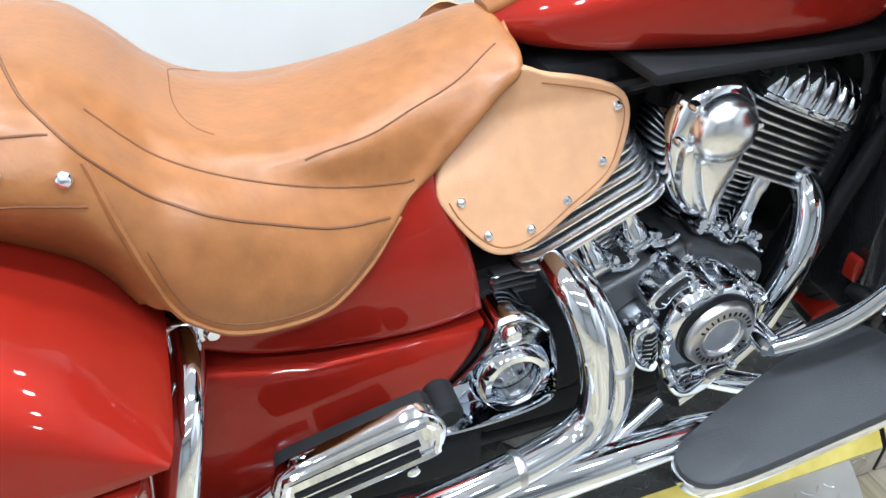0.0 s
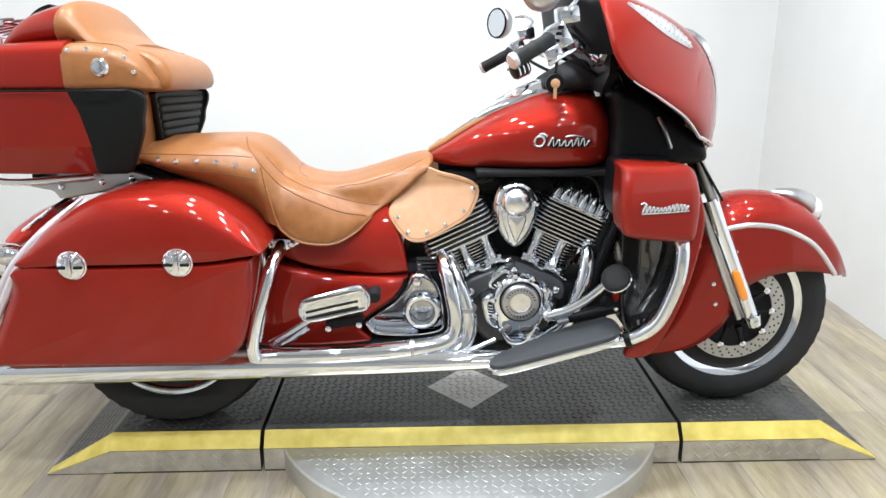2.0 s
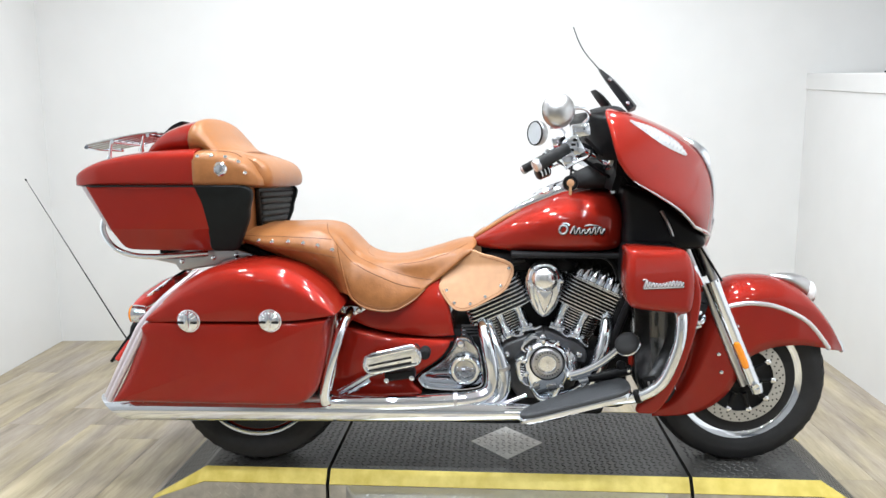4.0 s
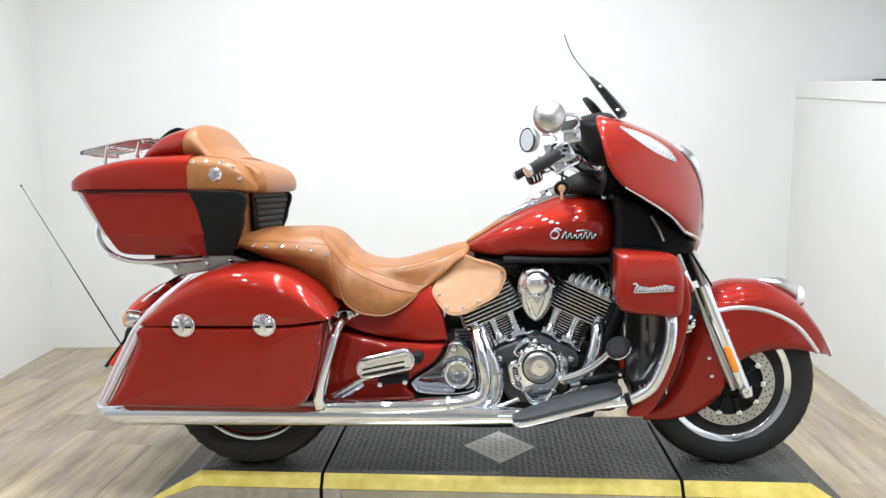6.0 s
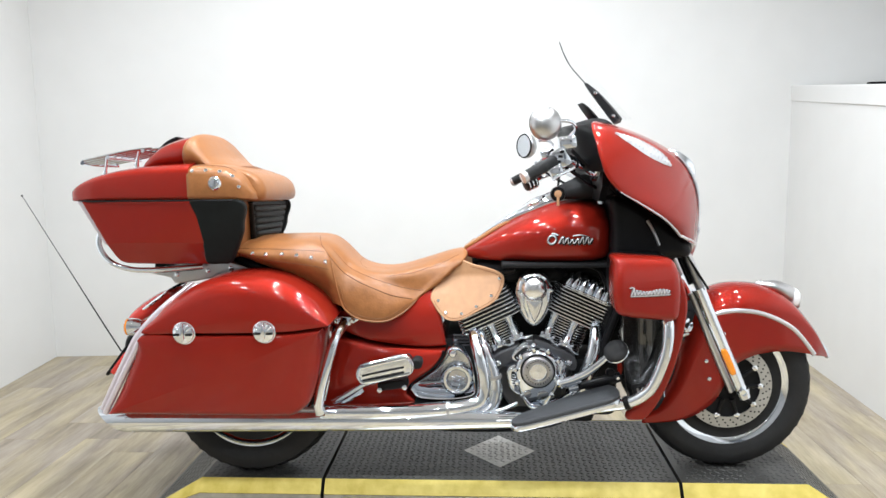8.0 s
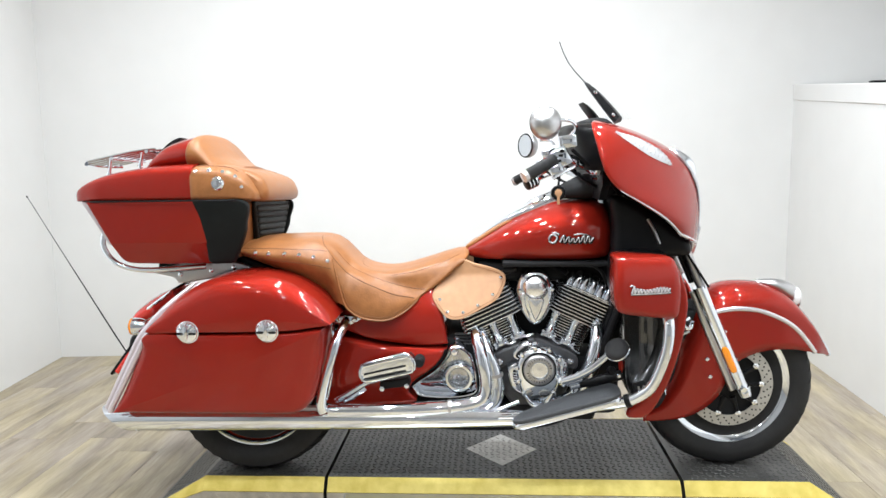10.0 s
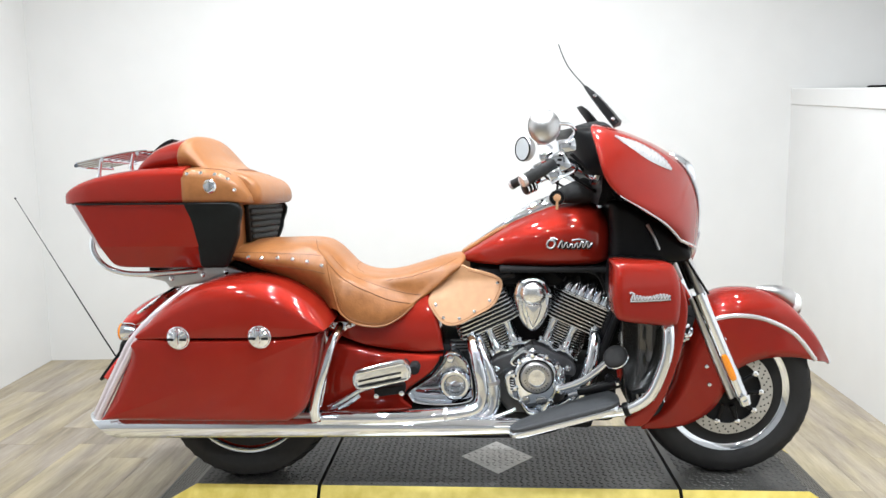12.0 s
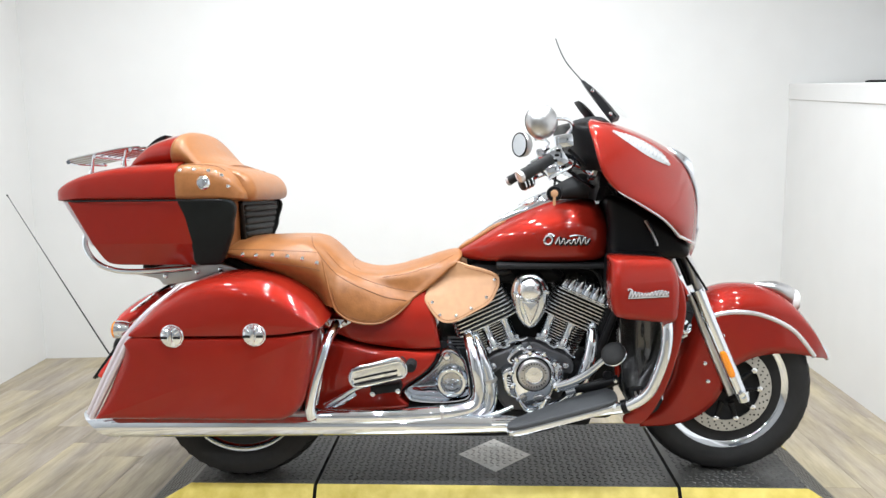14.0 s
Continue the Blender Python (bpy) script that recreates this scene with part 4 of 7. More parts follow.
# ---- saddlebags
LID = [(-0.262, 0.561), (-0.223, 0.616), (-0.175, 0.661), (-0.100, 0.708), (-0.027, 0.732), (0.063, 0.739), (0.134, 0.733), (0.205, 0.712), (0.274, 0.668), (0.317, 0.623), (0.341, 0.590), (0.325, 0.582), (0.280, 0.575), (0.199, 0.565), (0.05, 0.561), (-0.12, 0.560)]
BODY = [(-0.262, 0.559), (-0.300, 0.482), (-0.349, 0.380), (-0.388, 0.302), (-0.383, 0.293), (-0.340, 0.290), (-0.10, 0.289), (0.17, 0.289), (0.220, 0.296), (0.255, 0.322), (0.276, 0.36), (0.298, 0.456), (0.310, 0.562), (0.30, 0.574), (0.199, 0.563), (0.05, 0.559), (-0.12, 0.558)]
for s in (-1, 1):
    bm = bmesh.new()
    slab(bm, BODY, s * 0.19, s * 0.403, 0.042, 0.004, 140, 7, top=(0.022, 0.008))
    bag = B("saddlebag", bm, RED, label="red hard saddlebag with chrome latches")
    bm = bmesh.new()
    slab(bm, LID, s * 0.19, s * 0.404, 0.065, 0.004, 140, 8, top=(0.006, 0.075))
    B("lid", bm, RED, bag)
    bm = bmesh.new()
    slab(bm, [(x * 0.997, z * 1.0 + 0.003) for x, z in BODY], s * 0.185, s * 0.190, 0.002, 0, 90)
    B("gasket", bm, BLACK, bag)
    bm = bmesh.new()
    pts = [(x, s * y, z) for x, y, z in curve([(-0.125, 0.27, 0.698), (-0.185, 0.345, 0.640), (-0.262, 0.375, 0.555), (-0.312, 0.380, 0.470), (-0.405, 0.385, 0.296)], 36)]
    tube(bm, pts, [0.004, 0.010, 0.011, 0.011, 0.010], n=36, sides=10)
    B("rear_trim", bm, TRIM, bag, "silver trim strip along the rear edge")
    bm = bmesh.new()
    pts = [(x, s * y, z) for x, y, z in curve([(-0.145, 0.25, 0.700), (-0.21, 0.32, 0.640), (-0.285, 0.355, 0.555), (-0.335, 0.358, 0.470), (-0.425, 0.36, 0.300)], 36)]
    tube(bm, pts, [0.004, 0.010, 0.012, 0.012, 0.010], n=36, sides=10)
    B("rear_trim", bm, TRIM, bag)
    for x, z in ((-0.121, 0.566), (0.135, 0.570)):
        bm = bmesh.new()
        lathe(bm, [(0.031, 0.0), (0.0335, 0.006), (0.032, 0.010), (0.026, 0.0135), (0.012, 0.016), (0.003, 0.0165)], (x, s * 0.403, z), (0, s, 0), 32)
        B("latch", bm, CHROME, bag, "round chrome latch")
        bm = bmesh.new()
        box(bm, (x, s * 0.4245, z + 0.004), (0.013, 0.006, 0.044), 0.003)
        B("latch_lever", bm, CHROME, bag)
        for b in (35, 62, 90, 118, 145):
            b = radians(b)
            bm = bmesh.new()
            tube(bm, [(x + 0.017 * math.cos(b), s * 0.4215, z + 0.017 * math.sin(b)), (x + 0.024 * math.cos(b), s * 0.4205, z + 0.024 * math.sin(b)), (x + 0.032 * math.cos(b), s * 0.4120, z + 0.032 * math.sin(b))], [0.002, 0.0034, 0.0030], 8, 6)
            B("latch_lever", bm, CHROME, bag)
        # raised matt black bars: the shade of the latch slots put into colour
        bm = bmesh.new()
        for b in (-1, 1):
            box(bm, (x + b * 0.020, s * 0.4190, z - 0.002), (0.021, 0.008, 0.0062), 0.001)
        P("latch_slot", bm, MATT, bag)
        bm = bmesh.new()
        lathe(bm, [(0.0335, -0.002), (0.0365, 0.0), (0.0365, 0.004), (0.033, 0.007)], (x, s * 0.403, z), (0, s, 0), 32)
        B("latch_bezel", bm, CHROME, bag)
    bm = bmesh.new()
    tube(bm, [(x, s * y, z) for x, y, z in ((0.350, 0.20, 0.558), (0.352, 0.26, 0.552), (0.340, 0.315, 0.525), (0.318, 0.340, 0.450), (0.296, 0.350, 0.370), (0.286, 0.350, 0.315), (0.290, 0.345, 0.285))], 0.0165, 40, 16)
    B("bag_guard", bm, CHROME, label="chrome saddlebag guard tube")
    bm = bmesh.new()
    tube(bm, [(x, s * y, z) for x, y, z in ((0.305, 0.26, 0.575), (0.312, 0.26, 0.50), (0.305, 0.26, 0.40), (0.285, 0.26, 0.30))], 0.007, 20, 10)
    B("bag_stay", bm, CHROME)
    bm = bmesh.new()
    slab(bm, [(0.298, 0.566), (0.306, 0.574), (0.350, 0.576), (0.396, 0.572), (0.402, 0.562), (0.376, 0.548), (0.352, 0.538), (0.326, 0.548)], s * 0.19, s * 0.216, 0.005, 0, 50)
    for dx in (-0.03, 0.03):
        lathe(bm, [(0.010, 0), (0.010, 0.010), (0.006, 0.014)], (0.350 + dx, s * 0.214, 0.562), (0, s, 0), 12)
    P("guard_bracket", bm, CHROME)

# ---- mufflers and header pipes
for s in (-1, 1):
    bm = bmesh.new()
    y = s * 0.30
    rings = []
    for x, zc, r, yy in curve([(-0.430, 0.238, 0.043, 0.285), (-0.38, 0.238, 0.043, 0.285), (0.0, 0.240, 0.041, 0.285), (0.30, 0.242, 0.038, 0.285), (0.60, 0.243, 0.034, 0.285), (0.85, 0.245, 0.028, 0.285), (0.98, 0.248, 0.022, 0.285), (1.04, 0.254, 0.010, 0.285)], 40):
        rings.append([(x + (0.05 * (-math.sin(a)) if x < -0.36 else 0), s * (yy) + r * 1.05 * math.cos(a), zc + r * math.sin(a)) for a in np.linspace(0, 2 * math.pi, 24, endpoint=False)])
    skin(bm, rings)
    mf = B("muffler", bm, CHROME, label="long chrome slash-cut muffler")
    bm = bmesh.new()
    tube(bm, [(-0.16, s * 0.30, 0.285), (0.2, s * 0.30, 0.283), (0.52, s * 0.295, 0.279), (0.75, s * 0.29, 0.277)], 0.008, 20, 8)
    B("muffler_rail", bm, STEEL, mf)
bm = bmesh.new()
tube(bm, [(0.786, -0.13, 0.512), (0.791, -0.20, 0.498), (0.801, -0.232, 0.470), (0.812, -0.250, 0.424), (0.823, -0.255, 0.355), (0.812, -0.260, 0.305), (0.76, -0.272, 0.284), (0.65, -0.29, 0.278), (0.50, -0.305, 0.276), (0.30, -0.305, 0.274)], [0.020, 0.022, 0.023, 0.024, 0.025, 0.025, 0.024, 0.024, 0.023, 0.022], 64, 20)
B("header_pipe", bm, CHROME, label="chrome rear exhaust header")
bm = bmesh.new()
tube(bm, [(0.806, -0.14, 0.512), (0.815, -0.205, 0.490), (0.830, -0.232, 0.452), (0.850, -0.240, 0.395), (0.860, -0.245, 0.335), (0.848, -0.252, 0.285), (0.80, -0.268, 0.258), (0.70, -0.285, 0.250)], [0.012, 0.017, 0.019, 0.021, 0.022, 0.022, 0.020, 0.012], 54, 18)
B("heat_shield", bm, CHROME, label="chrome heat shield")
bm = bmesh.new()
for x, y, z, dx, dz in ((0.853, -0.2405, 0.378, 0.16, -0.95), (0.700, -0.283, 0.280, -1, 0.05)):
    lathe(bm, [(0.0250, -0.006), (0.0265, 0), (0.0250, 0.006)], (x, y, z), (dx, 0, dz), 20)
P("clamp", bm, STEEL)
bm = bmesh.new()
tube(bm, [(1.195, -0.06, 0.545), (1.200, -0.140, 0.512), (1.188, -0.172, 0.440), (1.158, -0.178, 0.355), (1.11, -0.185, 0.285), (0.98, -0.21, 0.245)], [0.020, 0.022, 0.024, 0.025, 0.025, 0.024], 40, 18)
B("header_pipe", bm, CHROME, label="chrome front exhaust header")
bm = bmesh.new()
tube(bm, [(0.80, -0.29, 0.262), (0.86, -0.27, 0.268), (0.93, -0.25, 0.290)], [0.006, 0.009, 0.008], 12, 10)
tube(bm, [(0.86, -0.31, 0.258), (0.98, -0.31, 0.262), (1.04, -0.31, 0.262)], 0.008, 12, 10)
P("pipe_bracket", bm, CHROME)


# ---- engine
ENG = Vector((0.9875, 0, 0.235))


def cylinder(tilt, name):
    a = radians(tilt)
    near = tilt > 0
    w = Vector((math.sin(a), 0, math.cos(a)))
    u = Vector((math.cos(a), 0, -math.sin(a)))
    m = Matrix(((u.x, 0, w.x, ENG.x), (0, 1, 0, 0), (u.z, 0, w.z, ENG.z), (0, 0, 0, 1)))
    rot = m.to_3x3().to_4x4()

    def plate(q, z0, z1, hx, hy, c0, r, soft):
        ring = []
        for cx, cy, a0 in ((1, 1, 0), (-1, 1, 90), (-1, -1, 180), (1, -1, 270)):
            for k in range(7):
                b = radians(a0 + k * 15)
                ring.append((cx * (hx - r) + r * math.cos(b), cy * (hy - r) + r * math.sin(b)))
        t = z1 - z0
        skin(q, [[m @ Vector((c0 + x * f, y * f, z)) for x, y in ring] for f, z in ((soft, z0), (1.0, z0 + t / 4), (1.0, z1 - t / 4), (soft, z1))])

    c0 = 0.008 if near else -0.002
    wide = lambda i: (0.140 if near else 0.176 - 0.0078 * i)
    bm = bmesh.new()
    plate(bm, 0.20, 0.345, 0.066, 0.094, 0, 0.045, 0.95)
    plate(bm, 0.335, 0.460, 0.096, 0.100, c0, 0.05, 0.97)
    core = B(name, bm, MATT, label="finned engine cylinder, black with polished fins")
    for i in range(9):
        z = 0.338 + i * 0.0118
        q = bmesh.new()
        plate(q, z - 0.0027, z + 0.0027, 0.111 - 0.0006 * i, wide(i), c0, 0.036, 0.975)
        B("fin", q, ALLOY, core)
        q = bmesh.new()
        plate(q, z + 0.0020, z + 0.0100, 0.111 - 0.012, wide(i) - 0.011, c0, 0.032, 0.99)
        B("fin_root", q, MATT, core)
    for i in range(12):
        z = 0.222 + i * 0.0094
        q = bmesh.new()
        plate(q, z - 0.0020, z + 0.0020, 0.076, 0.112, 0, 0.050, 0.98)
        B("barrel_fin", q, ALLOY, core)
        q = bmesh.new()
        plate(q, z + 0.001, z + 0.0085, 0.068, 0.104, 0, 0.046, 0.99)
        B("fin_root", q, MATT, core)
    # push rod tubes with their collars
    for c1 in ((-0.066, 0.008) if near else (0.056, -0.012)):
        bm = bmesh.new()
        p, q = m @ Vector((c1 * 0.96, -0.130, 0.262)), m @ Vector((c1, -0.118, 0.334))
        d = (q - p).normalized()
        ln = (q - p).length
        lathe(bm, [(0.016, -0.014), (0.0185, -0.010), (0.0185, 0.000), (0.017, 0.003), (0.0170, 0.012), (0.0140, 0.017), (0.0135, 0.026), (0.0135, ln - 0.022), (0.0160, ln - 0.016), (0.0160, ln + 0.004)], p, d, 18)
        B("pushrod_tube", bm, CHROME, core, "chrome push rod tube")
        bm = bmesh.new()
        box(bm, p - d * 0.012, (0.050, 0.040, 0.016), 0.005, rot)
        for dx, dz in ((-0.021, -0.002), (0.021, -0.002), (-0.021, 0.010), (0.021, 0.010)):
            lathe(bm, [(0.0065, 0), (0.0065, 0.012), (0.0045, 0.015)], p - d * (0.014 - dz) + u * dx + Vector((0, -0.014, 0)), (0, -1, 0.25), 10)
        tube(bm, [p - d * 0.012 + u * 0.012 + Vector((0, -0.024, 0)), p - d * 0.020 + u * 0.034 + Vector((0, -0.026, 0)), p - d * 0.022 + u * 0.050 + Vector((0, -0.020, 0))], 0.005, 8, 8)
        P("tappet_block", bm, CHROME, core)
    # ribbed rocker cover: lobes across the head
    bm = bmesh.new()
    rings = []
    hy = 0.150 if near else 0.104
    for x in np.linspace(-0.104, 0.104, 160):
        lobe = abs(math.sin(math.pi * (x + 0.104) / 0.0297)) ** 0.42
        env = (1 - min(1.0, abs(x) / 0.1045) ** 3.2) ** (1 / 2.2)
        ring = []
        for b in np.linspace(0, math.pi, 26):
            cb, sb = math.cos(b), math.sin(b)
            yy = hy * (0.35 + 0.65 * env ** 0.5) * (0.90 + 0.10 * lobe) * math.copysign(abs(cb) ** 0.48, cb)
            zz = 0.436 + 0.078 * env * (0.86 + 0.14 * lobe) * sb ** 0.62
            ring.append(m @ Vector((c0 + x, yy, zz)))
        rings.append(ring)
    skin(bm, rings, closed=False)
    B("rocker_cover", bm, CHROME, core, "chrome ribbed rocker cover", sharp=60)
    bm = bmesh.new()
    plate(bm, 0.438, 0.444, 0.102, hy + 0.002, c0, 0.045, 0.98)
    B("cover_flange", bm, CHROME, core)
    return core


cylinder(24.5, "front_cylinder")
cylinder(-24.5, "rear_cylinder")

bm = bmesh.new()
slab(bm, [(0.855, 0.395), (0.890, 0.440), (0.945, 0.465), (0.9875, 0.475), (1.03, 0.465), (1.085, 0.443), (1.125, 0.395), (1.11, 0.31), (1.07, 0.24), (0.99, 0.205), (0.91, 0.24), (0.87, 0.31)], 0.15, -0.140, 0.02, 0, 80)
case = B("crankcase", bm, ENGINE, label="black engine crankcase")
# two black arms of the V over the cam cover, with bolts
for s in (-1, 1):
    bm = bmesh.new()
    slab(bm, [(0.9895 + s * 0.004, 0.486), (0.9895 + s * 0.06, 0.464), (0.9895 + s * 0.128, 0.434), (0.9895 + s * 0.146, 0.402), (0.9895 + s * 0.130, 0.375), (0.9895 + s * 0.065, 0.412), (0.9895 + s * 0.004, 0.438)], -0.10, -0.170, 0.008, 0, 60)
    B("case_arm", bm, ENGINE, case)
for x, z in ((0.868, 0.404), (0.990, 0.465), (1.108, 0.406)):
    bm = bmesh.new()
    lathe(bm, [(0.0105, 0), (0.0105, 0.006), (0.007, 0.010), (0.002, 0.011)], (x, -0.169, z), (0, -1, 0), 14)
    B("case_bolt", bm, CHROME, case)
# finned breather beside the cam cover
bm = bmesh.new()
slab(bm, [(0.912, 0.440), (0.960, 0.480), (0.985, 0.452), (0.938, 0.420)], -0.13, -0.212, 0.005, 0, 40)
B("breather", bm, CHROME, case, "chrome framed black breather")
bm = bmesh.new()
slab(bm, [(0.921, 0.440), (0.958, 0.471), (0.975, 0.451), (0.940, 0.425)], -0.20, -0.2135, 0.002, 0, 40)
B("breather_mesh", bm, MATT, case)
bm = bmesh.new()
for k in range(5):
    f = k / 4
    tube(bm, [(0.928 + 0.036 * f, -0.214, 0.438 + 0.027 * f), (0.942 + 0.032 * f, -0.214, 0.428 + 0.024 * f)], 0.0018, 4, 6)
P("slat", bm, ALLOY, case)
bm = bmesh.new()
slab(bm, [(0.922, 0.395), (0.930, 0.432), (0.955, 0.458), (0.997, 0.468), (1.037, 0.458), (1.062, 0.432), (1.070, 0.395), (1.066, 0.350), (1.045, 0.305), (1.022, 0.272), (0.992, 0.262), (0.964, 0.272), (0.942, 0.310), (0.928, 0.355)], -0.12, -0.246, 0.018, 0, 90, 6)
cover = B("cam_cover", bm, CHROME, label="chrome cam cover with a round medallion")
bm = bmesh.new()
c = (0.997, -0.252, 0.400)
lathe(bm, [(0.051, -0.012), (0.053, 0), (0.050, 0.010), (0.046, 0.013), (0.032, 0.013), (0.030, 0.008), (0.001, 0.008)], c, (0, -1, 0), 48)
B("medallion", bm, STEEL, cover, "steel medallion ring")
bm = bmesh.new()
lathe(bm, [(0.054, -0.010), (0.0575, -0.004), (0.0575, 0.000), (0.054, 0.002)], c, (0, -1, 0), 48)
B("medallion_groove", bm, BLACK, cover)
bm = bmesh.new()
lathe(bm, [(0.0295, 0.0), (0.0295, 0.0105), (0.027, 0.0112), (0.026, 0.0095), (0.021, 0.0090), (0.002, 0.0120)], c, (0, -1, 0), 40)
B("medallion_centre", bm, ALLOY, cover)
bm = bmesh.new()
for i in range(28):
    a = 2 * math.pi * i / 28
    if i in (13, 14, 27, 0):
        continue
    mm = Matrix.Rotation(-a, 4, "Y")
    box(bm, (c[0] + 0.039 * math.cos(a), c[1] - 0.0135, c[2] + 0.039 * math.sin(a)), (0.006, 0.0012, 0.0026), 0, mm)
P("mark", bm, BLACK, cover, smooth=False)
bm = bmesh.new()
for a, r in ((100, 0.071), (62, 0.072), (25, 0.074), (140, 0.072), (178, 0.074), (330, 0.074), (212, 0.080), (300, 0.096), (240, 0.098)):
    b = radians(a)
    lathe(bm, [(0.008, -0.006), (0.008, 0.006), (0.005, 0.009), (0.001, 0.009)], (c[0] + r * math.cos(b), -0.243, c[2] + r * math.sin(b)), (0, -1, 0), 12)
P("bolt", bm, CHROME, cover)
bm = bmesh.new()
for x0, x1, z in ((0.955, 0.972, 0.318), (1.0, 1.028, 0.316)):
    slab(bm, [(x0, z + 0.012), (x1, z + 0.014), (x1 + 0.004, z - 0.004), ((x0 + x1) / 2, z - 0.012), (x0 - 0.002, z - 0.004)], -0.24, -0.253, 0.003, 0, 30)
P("recess", bm, CHROME_DARK, cover)
bm = bmesh.new()
slab(bm, [(0.893, 0.385), (0.908, 0.405), (0.938, 0.410), (0.942, 0.360), (0.950, 0.318), (0.935, 0.306), (0.906, 0.330)], -0.12, -0.216, 0.010, 0, 50)
B("gear_cover", bm, CHROME, cover)
bm = bmesh.new()
slab(bm, [(0.911, 0.384), (0.922, 0.388), (0.928, 0.370), (0.930, 0.345), (0.924, 0.336), (0.914, 0.348)], -0.20, -0.2175, 0.002, 0, 40)
B("gear_window", bm, MATT, cover)
bm = bmesh.new()
for k in range(5):
    tube(bm, [(0.9125, -0.2175, 0.3795 - 0.0085 * k), (0.9275, -0.2175, 0.3765 - 0.0085 * k)], 0.0016, 3, 6)
P("slat", bm, ALLOY, cover)
bm = bmesh.new()
slab(bm, [(1.062, 0.438), (1.090, 0.420), (1.092, 0.372), (1.072, 0.345), (1.060, 0.380)], -0.17, -0.232, 0.010, 0.003, 50)
B("gear_cover", bm, CHROME, cover)

# air intake cover
bm = bmesh.new()
slab(bm, [(0.928, 0.660), (0.945, 0.705), (0.985, 0.722), (1.025, 0.712), (1.050, 0.672), (1.050, 0.625), (1.036, 0.580), (1.014, 0.545), (0.990, 0.530), (0.965, 0.545), (0.944, 0.580), (0.930, 0.622)], -0.10, -0.178, 0.022, 0.004, 90, 5)
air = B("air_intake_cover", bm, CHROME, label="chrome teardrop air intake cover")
bm = bmesh.new()
lathe(bm, [(0.043, -0.02), (0.044, 0.0), (0.041, 0.012), (0.033, 0.021), (0.020, 0.027), (0.006, 0.029), (0.001, 0.029)], (0.990, -0.182, 0.663), (0, -1, 0), 40)
B("intake_dome", bm, ALLOY, air)
bm = bmesh.new()
slab(bm, [(0.966, 0.628), (1.014, 0.628), (1.012, 0.595), (0.994, 0.555), (0.985, 0.556), (0.970, 0.595)], -0.17, -0.192, 0.008, 0.002, 50)
B("intake_spear", bm, ALLOY, air)
bm = bmesh.new()
slab(bm, [(0.940, 0.640), (0.955, 0.645), (0.958, 0.600), (0.972, 0.562), (0.962, 0.560), (0.945, 0.592)], -0.17, -0.188, 0.006, 0.002, 50)
B("intake_spear", bm, ALLOY, air)
bm = bmesh.new()
for x, z in ((0.938, 0.652), (1.046, 0.656), (0.950, 0.695)):
    lathe(bm, [(0.007, -0.01), (0.007, 0.000), (0.005, 0.004), (0.001, 0.005)], (x, -0.178, z), (0, -1, 0), 14)
P("bolt", bm, CHROME, air)
# transmission cover
edge = [(0.569, 0.330), (0.60, 0.352), (0.648, 0.386), (0.685, 0.430), (0.700, 0.465), (0.735, 0.468), (0.770, 0.440), (0.785, 0.400), (0.792, 0.345), (0.785, 0.300), (0.70, 0.285), (0.60, 0.290), (0.572, 0.312)]
bm = bmesh.new()
slab(bm, edge, -0.05, -0.165, 0.010, 0, 90)
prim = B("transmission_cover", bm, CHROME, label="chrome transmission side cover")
bm = bmesh.new()
loop = curve(edge, 110, True)
mid = loop.mean(0)
skin(bm, [[(mid[0] + (x - mid[0]) * f, y, mid[1] + (z - mid[1]) * f) for x, z in loop] for y, f in ((-0.150, 1.0), (-0.198, 1.0), (-0.206, 0.985), (-0.209, 0.955), (-0.207, 0.925), (-0.200, 0.910), (-0.130, 0.905))], cap0=False, cap1=False)
B("cover_border", bm, CHROME, prim)
bm = bmesh.new()
slab(bm, [(0.580, 0.325), (0.612, 0.345), (0.655, 0.378), (0.692, 0.424), (0.706, 0.455), (0.732, 0.458), (0.762, 0.434), (0.776, 0.398), (0.782, 0.345), (0.776, 0.306), (0.70, 0.294), (0.605, 0.298), (0.584, 0.312)], -0.10, -0.204, 0.004, 0, 90, tilt=lambda x, z: -0.30 * (0.46 - z))
B("cover_plate", bm, CHROME_DARK, prim)
bm = bmesh.new()
lathe(bm, [(0.057, -0.03), (0.057, 0.000), (0.055, 0.006), (0.048, 0.018), (0.045, 0.021), (0.037, 0.021), (0.034, 0.017), (0.033, 0.002), (0.032, -0.020), (0.028, -0.024), (0.001, -0.024)], (0.729, -0.192, 0.356), (0, -1, 0.05), 48)
B("sprocket_ring", bm, CHROME, prim)
# disc inside the ring, its dark reflection put into the colour
bm = bmesh.new()
lathe(bm, [(0.0325, -0.03), (0.0325, -0.004), (0.030, -0.003), (0.001, -0.006)], (0.729, -0.192, 0.356), (0, -1, -0.12), 32)
B("ring_hollow", bm, CHROME_DARK, prim)
bm = bmesh.new()
lathe(bm, [(0.014, 0), (0.014, 0.008), (0.010, 0.014), (0.003, 0.016)], (0.715, -0.210, 0.450), (0, -1, 0), 16)
lathe(bm, [(0.009, 0), (0.009, 0.006), (0.004, 0.010)], (0.722, -0.140, 0.480), (0, -1, 0), 14)
P("bolt", bm, CHROME, prim)
# dark machinery behind the chrome as filler boxes, some added to close bright gaps
bm = bmesh.new()
box(bm, (0.66, 0.0, 0.385), (0.30, 0.30, 0.21), 0.03)
box(bm, (0.78, 0, 0.33), (0.20, 0.30, 0.20), 0.03)
box(bm, (1.16, 0.02, 0.29), (0.26, 0.20, 0.22), 0.03)
